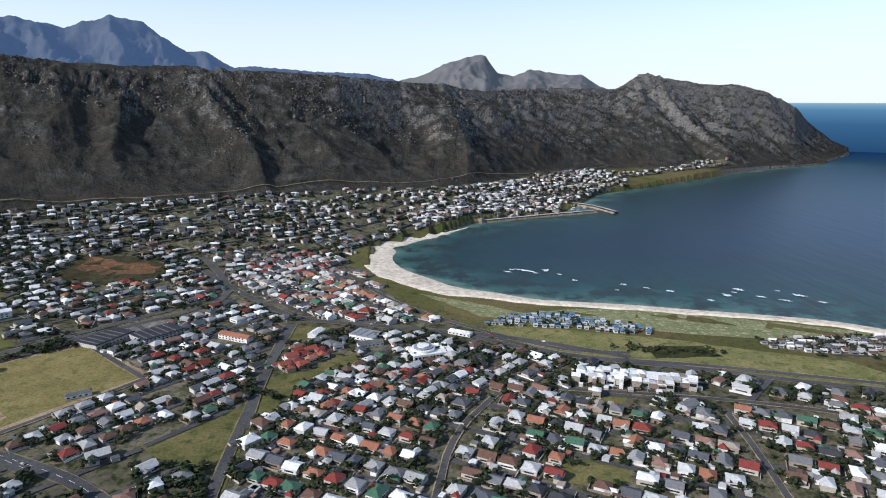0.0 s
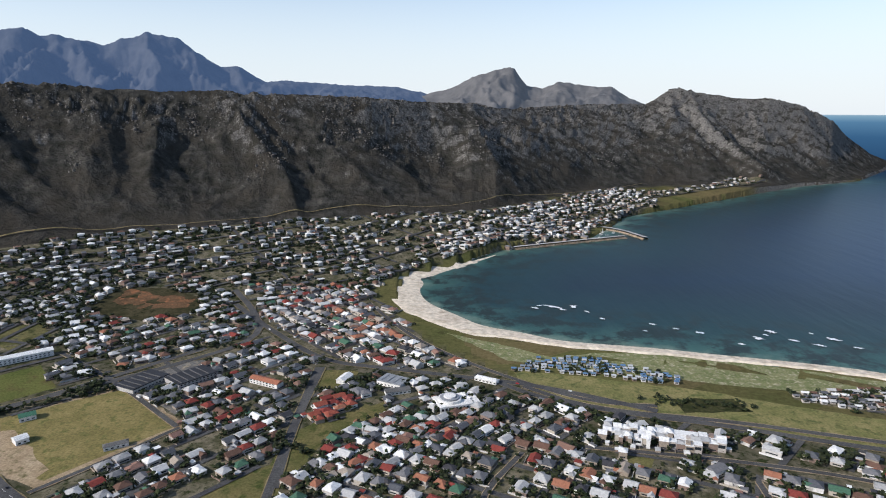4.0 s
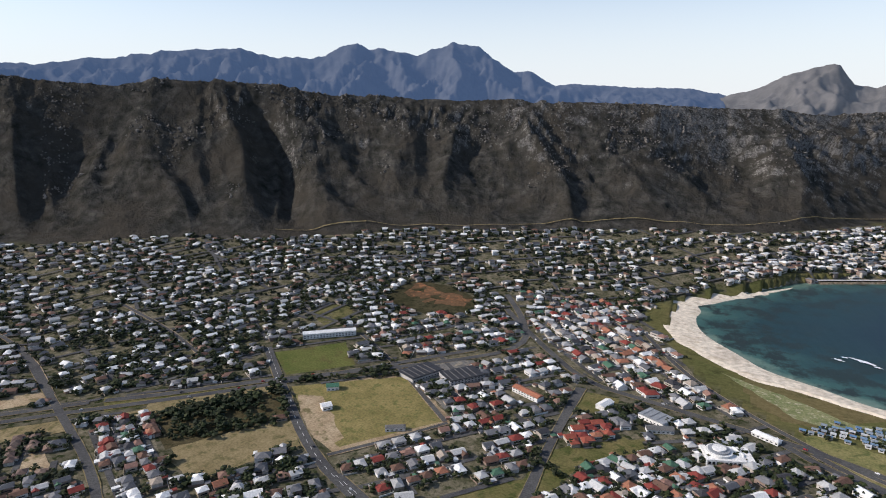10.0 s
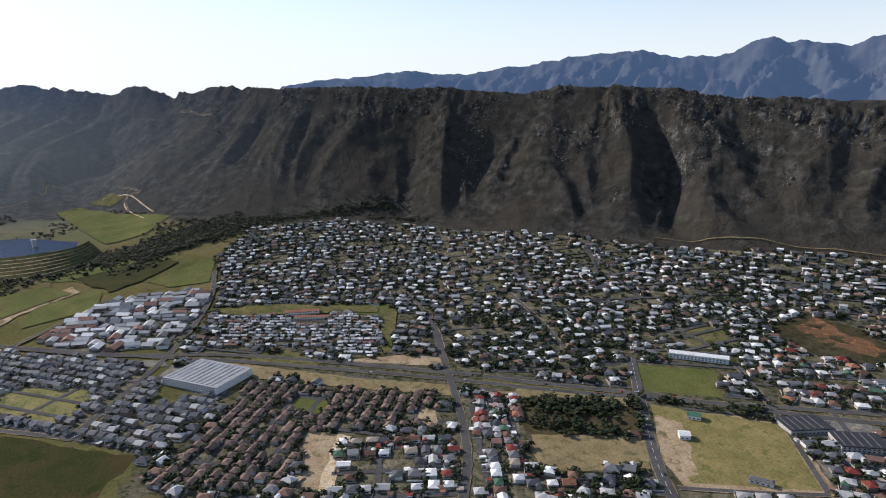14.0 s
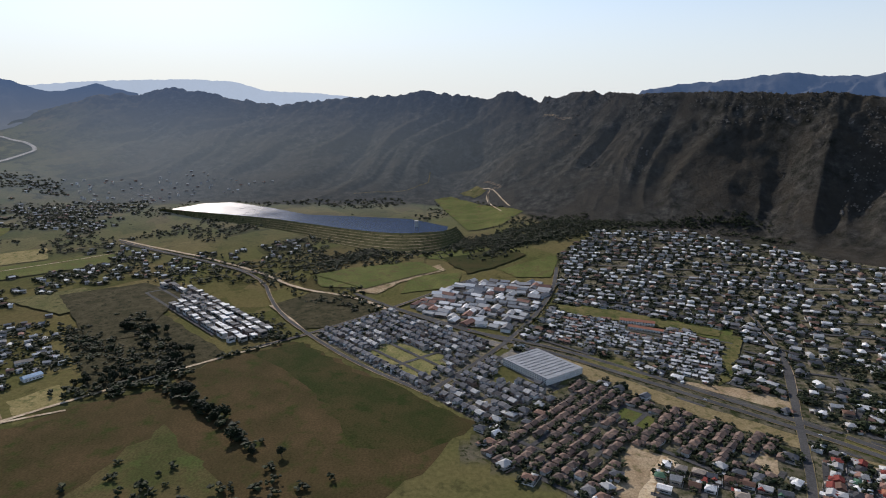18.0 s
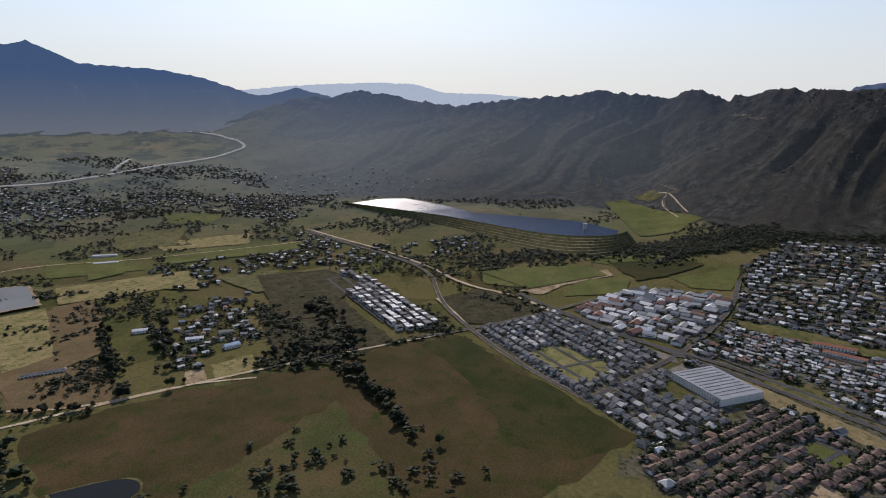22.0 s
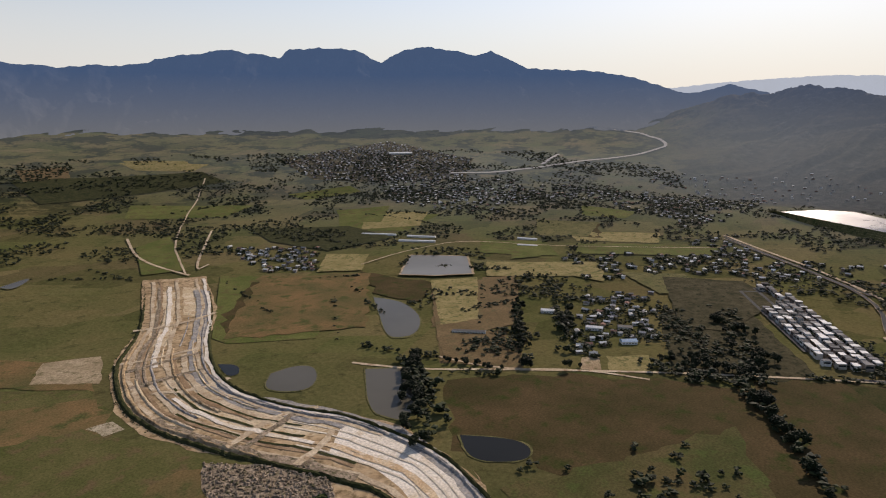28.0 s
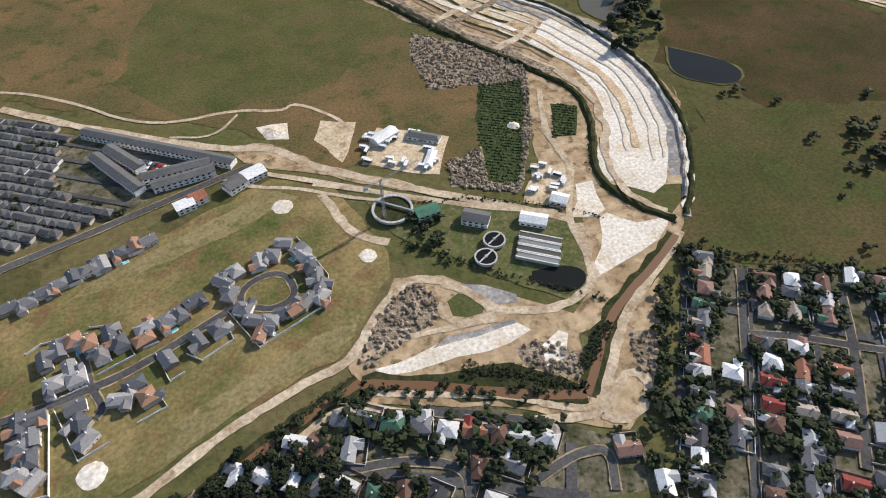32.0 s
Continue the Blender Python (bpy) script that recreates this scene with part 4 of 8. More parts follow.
WOODS.append(("belt", 80, 200, 12, [(-1089, -3628), (-1787, -3057), (-2099, -2644)]))
WOODS.append(("belt", 70, 120, 12, [(-2463, -2993), (-2136, -2100)]))
WOODS.append(("belt", 50, 80, 12, [(15, -3822), (-317, -3309)]))
WOODS.append(("belt", 90, 700, 11, [(-1579, -415), (-1655, -243), (-1765, -60), (-1860, 139), (-1976, 303)]))
WOODS.append(("belt", 60, 380, 11, [(-1740, 36), (-1788, 145), (-1839, 269)]))
WOODS.append(("belt", 70, 420, 11, [(-1657, 11), (-1773, 107), (-1830, 240), (-1887, 423)]))
WOODS.append(("belt", 40, 160, 9, [(-1109, -525), (-1116, -435), (-1000, -331)]))
BUILDINGS = []
BUILDINGS.append(("school_hall", -609, 767, 41, 84, 14, 8, "white"))
BUILDINGS.append(("shop_hall", -406, 709, 66, 53, 36, 5, "dark"))
BUILDINGS.append(("shop_hall", -350, 724, 53, 52, 36, 6, "dark"))
BUILDINGS.append(("warehouse", -904, 100, 39, 97, 75, 10, "metal"))
BUILDINGS.append(("retail_shed", -94, 724, -26, 34, 24, 5, "metal"))
BUILDINGS.append(("retail_shed", -86, 698, 21, 30, 11, 4, "grey"))
BUILDINGS.append(("retail_shed", -156, 729, 71, 22, 12, 5, "white"))
BUILDINGS.append(("retail_shed", 22, 735, -27, 30, 9, 4, "white"))
BUILDINGS.append(("greenhouse", -917, -1685, 135, 108, 9, 4, "white"))
BUILDINGS.append(("greenhouse", -964, -1542, 137, 109, 9, 4, "white"))
BUILDINGS.append(("greenhouse", -1005, -1582, 133, 88, 9, 4, "white"))
BUILDINGS.append(("greenhouse", -1191, -1314, 127, 57, 9, 4, "white"))
BUILDINGS.append(("greenhouse", -1251, -1381, 124, 60, 9, 4, "white"))
BUILDINGS.append(("row_block", 138, -537, 148, 163, 11, 6, "grey"))
BUILDINGS.append(("row_block", 171, -508, 126, 75, 11, 6, "grey"))
BUILDINGS.append(("row_block", 166, -528, 129, 51, 11, 6, "grey"))
BUILDINGS.append(("row_block", 119, -497, -173, 59, 11, 6, "grey"))
BUILDINGS.append(("row_block", 112, -484, -169, 54, 11, 6, "grey"))
BUILDINGS.append(("town_hall", -251, 714, -24, 44, 12, 6, "red"))
BUILDINGS.append(("school_block", -1132, 301, 73, 63, 14, 6, "red"))
BUILDINGS.append(("school_block", -1095, 307, 65, 62, 12, 5, "red"))
BUILDINGS.append(("plant_building", -167, -351, 151, 22, 12, 5, "white"))
BUILDINGS.append(("plant_building", -122, -365, 150, 22, 14, 6, "grey"))
BUILDINGS.append(("plant_building", -85, -383, -170, 20, 12, 6, "green"))
BUILDINGS.append(("plant_shed", -71, -495, -148, 26, 12, 5, "white"))
BUILDINGS.append(("plant_shed", -107, -484, 148, 31, 10, 4, "grey"))
BUILDINGS.append(("plant_shed", -105, -452, -117, 23, 8, 3, "white"))
BUILDINGS.append(("plant_shed", -197, -369, 145, 14, 12, 4, "white"))
BUILDINGS.append(("pavilion", -458, 566, 54, 12, 12, 5, "white"))
BUILDINGS.append(("pavilion", -485, 614, 39, 16, 12, 5, "green"))
BUILDINGS.append(("pavilion", -355, 561, 33, 23, 8, 4, "grey"))
BUILDINGS.append(("stable", -633, -850, 138, 59, 9, 4, "grey"))
BUILDINGS.append(("farm_house", -825, -735, 128, 29, 12, 5, "white"))
BUILDINGS.append(("farm_house", -827, -855, 132, 25, 12, 5, "white"))
BUILDINGS.append(("farm_house", -820, -656, 149, 26, 14, 5, "blue"))
BUILDINGS.append(("farm_house", -872, -706, 132, 25, 12, 5, "grey"))
BUILDINGS.append(("works_hall", 308, -2654, -163, 123, 26, 8, "white"))
BUILDINGS.append(("works_hall", 249, -2537, -155, 104, 26, 8, "red"))
BUILDINGS.append(("works_hall", -1705, -2866, 161, 121, 26, 8, "white"))
BUILDINGS.append(("villa", 111, -447, -159, 16, 12, 6, "white"))
BUILDINGS.append(("villa", 100, -454, -160, 14, 12, 6, "red"))
BUILDINGS.append(("villa", 69, -463, -146, 18, 14, 6, "grey"))
BUILDINGS.append(("villa", 52, -473, -155, 20, 14, 6, "white"))

# places of the golf estate's houses and of its boundary walls
ESTATE_LOOP = [
    (54, -365), (44, -369), (34, -380), (23, -370), (19, -360), (16, -348),
    (12, -338), (11, -327), (12, -318), (22, -317), (31, -311), (40, -310),
    (50, -305), (57, -297), (62, -309), (68, -321), (77, -338), (82, -352),
    (72, -359), (103, -339), (113, -329), (123, -325), (136, -323), (137, -313),
    (87, -308),
]
ESTATE_WEST = [
    (100, -302), (120, -291), (161, -324), (153, -314), (165, -308), (174, -320),
    (185, -325), (194, -320), (202, -312), (184, -300), (193, -291), (179, -292),
    (141, -277), (132, -265), (149, -268), (177, -270), (173, -257), (168, -244),
    (202, -268), (211, -266), (201, -254), (208, -249), (200, -240), (206, -231),
    (196, -224),
]
ROW_HOMES = [
    (236, -369), (224, -371), (214, -378), (203, -383), (193, -388), (182, -393),
    (172, -396), (161, -404), (149, -410), (139, -413),
]
ESTATE_WALLS = [
    [(23, -386), (4, -340), (6, -313), (59, -286), (79, -323)],
    [(176, -336), (159, -334), (143, -303), (167, -293)],
    [(191, -272), (172, -232), (154, -240)],
    [(146, -327), (139, -307), (127, -310)],
    [(108, -294), (98, -286), (76, -298), (83, -316)],
    [(129, -300), (119, -275), (109, -280)],
    [(217, -324), (208, -330), (177, -331)],
    [(194, -270), (186, -214), (207, -215)],
    [(138, -249), (120, -256), (127, -269)],
    [(201, -300), (193, -280), (172, -286)],
]

# ---------------------------------------------------------------- surfaces
def ground_material(name="land", far=False):
    """Scrub and rock on the slopes, grassland, woods and small parcels on the plain."""
    m, nt, b = tree_of(name)
    geo = nt.nodes.new("ShaderNodeNewGeometry")
    pos = geo.outputs["Position"]
    sep = nt.nodes.new("ShaderNodeSeparateXYZ")
    nt.links.new(geo.outputs["True Normal"], sep.inputs[0])
    high = nt.nodes.new("ShaderNodeSeparateXYZ")
    nt.links.new(pos, high.inputs[0])
    n_big, n_mid, n_small = noise_at(nt, 0.006, 6, 0.6, pos), noise_at(nt, 0.03, 6, 0.65, pos), noise_at(nt, 0.16, 5, 0.7, pos)
    scrub = ramp(nt, n_mid, [(0.3, (0.015, 0.016, 0.013)), (0.5, (0.043, 0.042, 0.037)), (0.72, (0.095, 0.088, 0.077))])
    scrub = mixc(nt, ramp(nt, n_big, [(0.42, (0, 0, 0)), (0.62, (0.8, 0.8, 0.8))]), scrub, (0.052, 0.046, 0.037))
    rock = ramp(nt, n_small, [(0.3, (0.04, 0.038, 0.035)), (0.5, (0.13, 0.123, 0.113)), (0.75, (0.28, 0.265, 0.245))])
    # rock shows where the slope is steep, more so high up
    steep = nt.nodes.new("ShaderNodeMath"); steep.operation = 'MULTIPLY_ADD'
    nt.links.new(sep.outputs[2], steep.inputs[0]); steep.inputs[1].default_value = -1.9; steep.inputs[2].default_value = 1.72
    up = nt.nodes.new("ShaderNodeMapRange")
    nt.links.new(high.outputs[2], up.inputs[0])
    up.inputs[1].default_value, up.inputs[2].default_value, up.inputs[3].default_value, up.inputs[4].default_value = 100, 430, -0.28, 0.20
    tot = nt.nodes.new("ShaderNodeMath"); tot.operation = 'ADD'
    nt.links.new(steep.outputs[0], tot.inputs[0]); nt.links.new(up.outputs[0], tot.inputs[1])
    # scrub gains on bare rock towards negative x
    scrubby = nt.nodes.new("ShaderNodeMapRange")
    nt.links.new(high.outputs[0], scrubby.inputs[0])
    scrubby.inputs[1].default_value, scrubby.inputs[2].default_value, scrubby.inputs[3].default_value, scrubby.inputs[4].default_value = -1900, 100, -0.62, 0.31
    tot2 = nt.nodes.new("ShaderNodeMath"); tot2.operation = 'ADD'
    nt.links.new(tot.outputs[0], tot2.inputs[0]); nt.links.new(scrubby.outputs[0], tot2.inputs[1])
    tot = tot2
    jag = nt.nodes.new("ShaderNodeMath"); jag.operation = 'MULTIPLY_ADD'
    nt.links.new(n_mid, jag.inputs[0]); jag.inputs[1].default_value = 1.5; nt.links.new(tot.outputs[0], jag.inputs[2])
    jag2 = nt.nodes.new("ShaderNodeMath"); jag2.operation = 'MULTIPLY_ADD'
    nt.links.new(n_small, jag2.inputs[0]); jag2.inputs[1].default_value = 1.0; nt.links.new(jag.outputs[0], jag2.inputs[2])
    fac = nt.nodes.new("ShaderNodeMapRange")
    nt.links.new(jag2.outputs[0], fac.inputs[0]); fac.inputs[1].default_value, fac.inputs[2].default_value = 1.70, 2.06
    hill = mixc(nt, fac.outputs[0], scrub, rock)
    # plain
    vor = nt.nodes.new("ShaderNodeTexVoronoi")
    vor.distance = 'CHEBYCHEV'
    vor.inputs["Scale"].default_value = 0.0062
    mp = nt.nodes.new("ShaderNodeMapping"); mp.inputs["Rotation"].default_value = (0, 0, 0.75); mp.inputs["Scale"].default_value = (1, 1.5, 0)
    nt.links.new(pos, mp.inputs[0]); nt.links.new(mp.outputs[0], vor.inputs["Vector"])
    sepc = nt.nodes.new("ShaderNodeSeparateColor"); nt.links.new(vor.outputs["Color"], sepc.inputs[0])
    parcel = ramp(nt, sepc.outputs[0], [(0.0, (0.036, 0.046, 0.017)), (0.3, (0.07, 0.078, 0.029)), (0.5, (0.105, 0.092, 0.04)), (0.7, (0.065, 0.082, 0.027)), (0.85, (0.14, 0.112, 0.056)), (1.0, (0.026, 0.030, 0.015))])
    grass = ramp(nt, n_big, [(0.35, (0.098, 0.098, 0.037)), (0.65, (0.175, 0.132, 0.064))])
    plain = mixc(nt, 0.6, grass, parcel)
    plain = mixc(nt, ramp(nt, n_mid, [(0.56, (0, 0, 0)), (0.66, (0.5, 0.5, 0.5))]), plain, (0.026, 0.031, 0.014))
    plain = mixc(nt, 1.0, plain, ramp(nt, n_small, [(0.3, (0.7, 0.7, 0.7)), (0.7, (1.25, 1.25, 1.25))]), 'MULTIPLY')
    vale = nt.nodes.new("ShaderNodeAttribute"); vale.attribute_name = "vale"
    copse = ramp(nt, noise_at(nt, 0.0065, 7, 0.72, pos), [(0.50, (0, 0, 0)), (0.56, (0.85, 0.85, 0.85))])
    plain = mixc(nt, mixc(nt, vale.outputs["Fac"], (0.0, 0.0, 0.0), copse), plain, (0.022, 0.027, 0.014))
    # gardens, yards and driveways under the town
    built = nt.nodes.new("ShaderNodeAttribute"); built.attribute_name = "town"
    yard = ramp(nt, noise_at(nt, 0.06, 5, 0.6, pos), [(0.35, (0.045, 0.047, 0.025)), (0.65, (0.125, 0.11, 0.08))])
    yard = mixc(nt, ramp(nt, noise_at(nt, 0.11, 4, 0.6, pos), [(0.5, (0, 0, 0)), (0.6, (1, 1, 1))]), yard, (0.026, 0.033, 0.014))
    plain = mixc(nt, built.outputs["Fac"], plain, yard)
    lift = nt.nodes.new("ShaderNodeAttribute"); lift.attribute_name = "rise"
    col = mixc(nt, lift.outputs["Fac"], plain, hill)
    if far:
        # distance haze painted as emission over the valley's end, base colour dimmed with it
        haze_glow = nt.nodes.new("ShaderNodeAttribute"); haze_glow.attribute_name = "haze_glow"
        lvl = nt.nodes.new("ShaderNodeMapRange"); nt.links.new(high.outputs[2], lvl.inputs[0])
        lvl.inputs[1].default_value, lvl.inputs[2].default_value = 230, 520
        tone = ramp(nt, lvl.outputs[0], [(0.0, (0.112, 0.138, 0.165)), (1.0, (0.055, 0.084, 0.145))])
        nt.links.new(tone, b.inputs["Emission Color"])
        nt.links.new(haze_glow.outputs["Fac"], b.inputs["Emission Strength"])
        thin = nt.nodes.new("ShaderNodeMapRange"); nt.links.new(haze_glow.outputs["Fac"], thin.inputs[0])
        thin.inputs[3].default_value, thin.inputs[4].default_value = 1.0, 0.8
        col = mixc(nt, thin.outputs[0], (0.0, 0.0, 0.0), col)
    nt.links.new(col, b.inputs["Base Color"])
    b.inputs["Roughness"].default_value = 0.95
    b.inputs["Specular IOR Level"].default_value = 0.0
    both = nt.nodes.new("ShaderNodeMath"); both.operation = 'MULTIPLY_ADD'
    nt.links.new(n_mid, both.inputs[0]); both.inputs[1].default_value = 2.5; nt.links.new(n_small, both.inputs[2])
    bumped(nt, b, both.outputs[0], 0.9, 5.0)
    relief = nt.nodes.new("ShaderNodeMapRange"); nt.links.new(lift.outputs["Fac"], relief.inputs[0])
    relief.inputs[3].default_value, relief.inputs[4].default_value = 0.22, 0.95
    nt.links.new(relief.outputs[0], b.inputs["Normal"].links[0].from_node.inputs["Strength"])
    return m

def water_material(name, deep, rough, wave, tall, shallow=None):
    m, nt, b = tree_of(name)
    pos = where(nt)
    mp = nt.nodes.new("ShaderNodeMapping"); mp.inputs["Rotation"].default_value = (0, 0, 0.5); mp.inputs["Scale"].default_value = (1, 0.28, 1)
    nt.links.new(pos, mp.inputs[0])
    w = noise_at(nt, wave, 3, 0.55, mp.outputs[0])
    c = ramp(nt, noise_at(nt, 0.0035, 4, 0.6, pos), [(0.35, deep), (0.7, tuple(v * 1.35 for v in deep))])
    nt.links.new(c, b.inputs["Base Color"])
    b.inputs["Roughness"].default_value = rough
    b.inputs["IOR"].default_value = 1.33
    b.inputs["Specular IOR Level"].default_value = 0.5 if tall < 0.1 or rough > 0.2 else 0.12
    bumped(nt, b, w, 0.5, tall)
    return m

def sea_material():
    """Deep blue water, turquoise and dark kelp towards the shore, by the distance from the bay's beach."""
    m, nt, b = tree_of("sea_water")
    pos = where(nt)
    at = nt.nodes.new("ShaderNodeAttribute"); at.attribute_name = "shore"
    jit = nt.nodes.new("ShaderNodeMath"); jit.operation = 'MULTIPLY_ADD'
    nt.links.new(noise_at(nt, 0.012, 5, 0.65, pos), jit.inputs[0]); jit.inputs[1].default_value = 160; nt.links.new(at.outputs["Fac"], jit.inputs[2])
    mr = nt.nodes.new("ShaderNodeMapRange"); nt.links.new(jit.outputs[0], mr.inputs[0]); mr.inputs[1].default_value, mr.inputs[2].default_value = 75, 900
    c = ramp(nt, mr.outputs[0], [(0.0, (0.12, 0.18, 0.14)), (0.035, (0.036, 0.094, 0.08)), (0.13, (0.010, 0.036, 0.038)), (0.4, (0.004, 0.016, 0.027)), (1.0, (0.003, 0.020, 0.062))])
    kelp = mixc(nt, ramp(nt, noise_at(nt, 0.02, 6, 0.7, pos), [(0.47, (0, 0, 0)), (0.56, (1, 1, 1))]), (0, 0, 0), ramp(nt, mr.outputs[0], [(0.0, (0, 0, 0)), (0.03, (1, 1, 1)), (0.16, (0.8, 0.8, 0.8)), (0.26, (0, 0, 0))]))
    c = mixc(nt, kelp, c, (0.012, 0.020, 0.016))
    nt.links.new(c, b.inputs["Base Color"])
    b.inputs["Roughness"].default_value = 0.32
    b.inputs["IOR"].default_value = 1.33
    b.inputs["Specular IOR Level"].default_value = 0.2
    mp = nt.nodes.new("ShaderNodeMapping"); mp.inputs["Rotation"].default_value = (0, 0, -0.5); mp.inputs["Scale"].default_value = (1, 0.22, 1)
    nt.links.new(pos, mp.inputs[0])
    bumped(nt, b, noise_at(nt, 0.03, 4, 0.55, mp.outputs[0]), 0.35, 3.0)
    return m

def coloured(name, colours, per="island", rough=0.8, grain=0.4, metal=0.0):
    """One of several colours for each piece, picked by chance, with grime."""
    m, nt, b = tree_of(name)
    if per == "island":
        f = nt.nodes.new("ShaderNodeNewGeometry").outputs["Random Per Island"]
    else:
        f = nt.nodes.new("ShaderNodeObjectInfo").outputs["Random"]
    r = nt.nodes.new("ShaderNodeValToRGB")
    r.color_ramp.interpolation = 'CONSTANT'
    els = r.color_ramp.elements
    while len(els) < len(colours):
        els.new(0.5)
    for k, c in enumerate(colours):
        els[k].position, els[k].color = k / len(colours), (*c, 1)
    nt.links.new(f, r.inputs[0])
    g = ramp(nt, noise_at(nt, grain, 4), [(0.3, (0.72, 0.72, 0.72)), (0.7, (1.1, 1.1, 1.1))])
    nt.links.new(mixc(nt, 1.0, r.outputs[0], g, 'MULTIPLY'), b.inputs["Base Color"])
    b.inputs["Roughness"].default_value = rough
    b.inputs["Metallic"].default_value = metal
    b.inputs["Specular IOR Level"].default_value = 0.15
    return m

GREY, DARK, SLATE = (0.16, 0.16, 0.165), (0.05, 0.05, 0.055), (0.09, 0.095, 0.105)
PALE, WHITE, TERRA, RED, BROWN = (0.42, 0.42, 0.41), (0.70, 0.70, 0.68), (0.30, 0.13, 0.08), (0.20, 0.045, 0.036), (0.13, 0.075, 0.055)
GREEN, BLUE, SAND = (0.06, 0.13, 0.085), (0.10, 0.22, 0.42), (0.42, 0.34, 0.25)
ROOFS = {
    "mixed": [GREY, PALE, BROWN, SLATE, RED, (0.30, 0.30, 0.295), TERRA, DARK, WHITE, BROWN, PALE, WHITE, (0.24, 0.14, 0.11), GREY, RED, (0.32, 0.27, 0.22), GREEN, PALE, SLATE, (0.5, 0.5, 0.49)],
    "white": [GREY, PALE, SLATE, WHITE, WHITE, BROWN, GREY, SLATE, PALE, DARK, (0.2, 0.12, 0.09), PALE],
    "bright": [WHITE, PALE, WHITE, WHITE],
    "grey": [(0.10, 0.10, 0.098), (0.13, 0.13, 0.125), (0.085, 0.085, 0.085), (0.115, 0.11, 0.105)],
    "brown": [(0.17, 0.115, 0.09), (0.13, 0.09, 0.075), (0.20, 0.14, 0.11), (0.10, 0.075, 0.065)],
    "slate": [SLATE, GREY, DARK, SLATE, (0.13, 0.14, 0.16), PALE, GREY],
    "terrace": [WHITE, PALE, SLATE, GREY, WHITE, DARK],
    "red": [RED, (0.22, 0.05, 0.038), (0.27, 0.075, 0.05), TERRA],
    "blue": [(0.09, 0.17, 0.28), (0.13, 0.2, 0.28), (0.4, 0.42, 0.43), (0.2, 0.24, 0.28)],
    "metal": [PALE, (0.34, 0.34, 0.34), GREY, WHITE, (0.24, 0.13, 0.10), (0.17, 0.19, 0.21), PALE],
    "estate": [SLATE, GREY, (0.22, 0.22, 0.22), (0.30, 0.17, 0.11), SLATE, (0.12, 0.12, 0.125), GREY, (0.3, 0.29, 0.28), (0.18, 0.17, 0.165)],
}
ROOF_I = {k: coloured("roof_" + k, v, "island", 0.85, 0.5) for k, v in ROOFS.items()}
ROOF_O = {k: coloured("roof_tile_" + k, ROOFS[k], "object", 0.85, 0.9) for k in ("mixed", "estate")}
WALLS = [(0.52, 0.50, 0.47), (0.42, 0.38, 0.32), (0.68, 0.67, 0.65), (0.30, 0.25, 0.20), (0.44, 0.40, 0.36), (0.23, 0.17, 0.14)]
WALL_I = coloured("wall_plaster", WALLS, "island", 0.9, 0.5)
WALL_O = coloured("wall_plaster_near", WALLS, "object", 0.9, 0.6)
FLAT = {"white": WHITE, "dark": (0.035, 0.036, 0.04), "metal": (0.24, 0.255, 0.27), "flat": (0.66, 0.66, 0.65), "grey": (0.115, 0.113, 0.108), "red": (0.30, 0.12, 0.07), "green": (0.05, 0.14, 0.09), "blue": (0.16, 0.30, 0.45)}
ROOF_F = {k: matte("roofing_" + k, tuple(v * 0.85 for v in c), tuple(min(0.85, v * 1.1) for v in c), 0.06, 0.8, 0.6, 0.1, 0.1) for k, c in FLAT.items()}
GLASS, _nt, _b = tree_of("window_glass")
_b.inputs["Base Color"].default_value = (0.02, 0.025, 0.03, 1); _b.inputs["Roughness"].default_value = 0.08
PLASTER = matte("plaster", (0.60, 0.59, 0.56), (0.74, 0.73, 0.70), 0.05, 0.7, 0.9, 0.1, 0.05)
DOOR = matte("door_paint", (0.10, 0.06, 0.04), (0.16, 0.09, 0.05), 0.3, 2, 0.6, 0)
ASPHALT = matte("asphalt", (0.058, 0.058, 0.060), (0.092, 0.091, 0.088), 0.02, 0.5, 0.9, 0.2, 0.05)
PAINT_LINE = matte("road_paint", (0.6, 0.6, 0.58), (0.75, 0.75, 0.72), 0.1, 1, 0.8, 0)
DIRT_ROAD = matte("dirt_road", (0.36, 0.28, 0.19), (0.52, 0.43, 0.31), 0.03, 0.4, 0.95, 0.4, 0.2, (0.30, 0.21, 0.13))
CONCRETE = matte("concrete", (0.34, 0.33, 0.31), (0.46, 0.45, 0.43), 0.05, 0.6, 0.9, 0.2, 0.05)
TOWN_GROUND = matte("town_gardens", (0.056, 0.056, 0.030), (0.18, 0.155, 0.11), 0.06, 0.35, 0.95, 0.5, 0.3, (0.030, 0.038, 0.015))
LEAF = coloured("foliage", [(0.018, 0.026, 0.010), (0.026, 0.037, 0.014), (0.015, 0.021, 0.010), (0.038, 0.047, 0.018), (0.024, 0.029, 0.014)], "island", 0.8, 0.9)
LEAF_O = coloured("foliage_near", [(0.014, 0.020, 0.009), (0.019, 0.027, 0.011), (0.012, 0.017, 0.008), (0.024, 0.03, 0.014)], "object", 0.8, 1.2)
BARK = matte("bark", (0.06, 0.045, 0.035), (0.12, 0.10, 0.08), 0.3, 2, 0.95, 0.5, 0.05)

def soil(name, lo, hi, third=None, big=0.03, small=0.35, bump=0.5, bd=0.5):
    return matte("soil_" + name, lo, hi, big, small, 0.95, bump, bd, third)

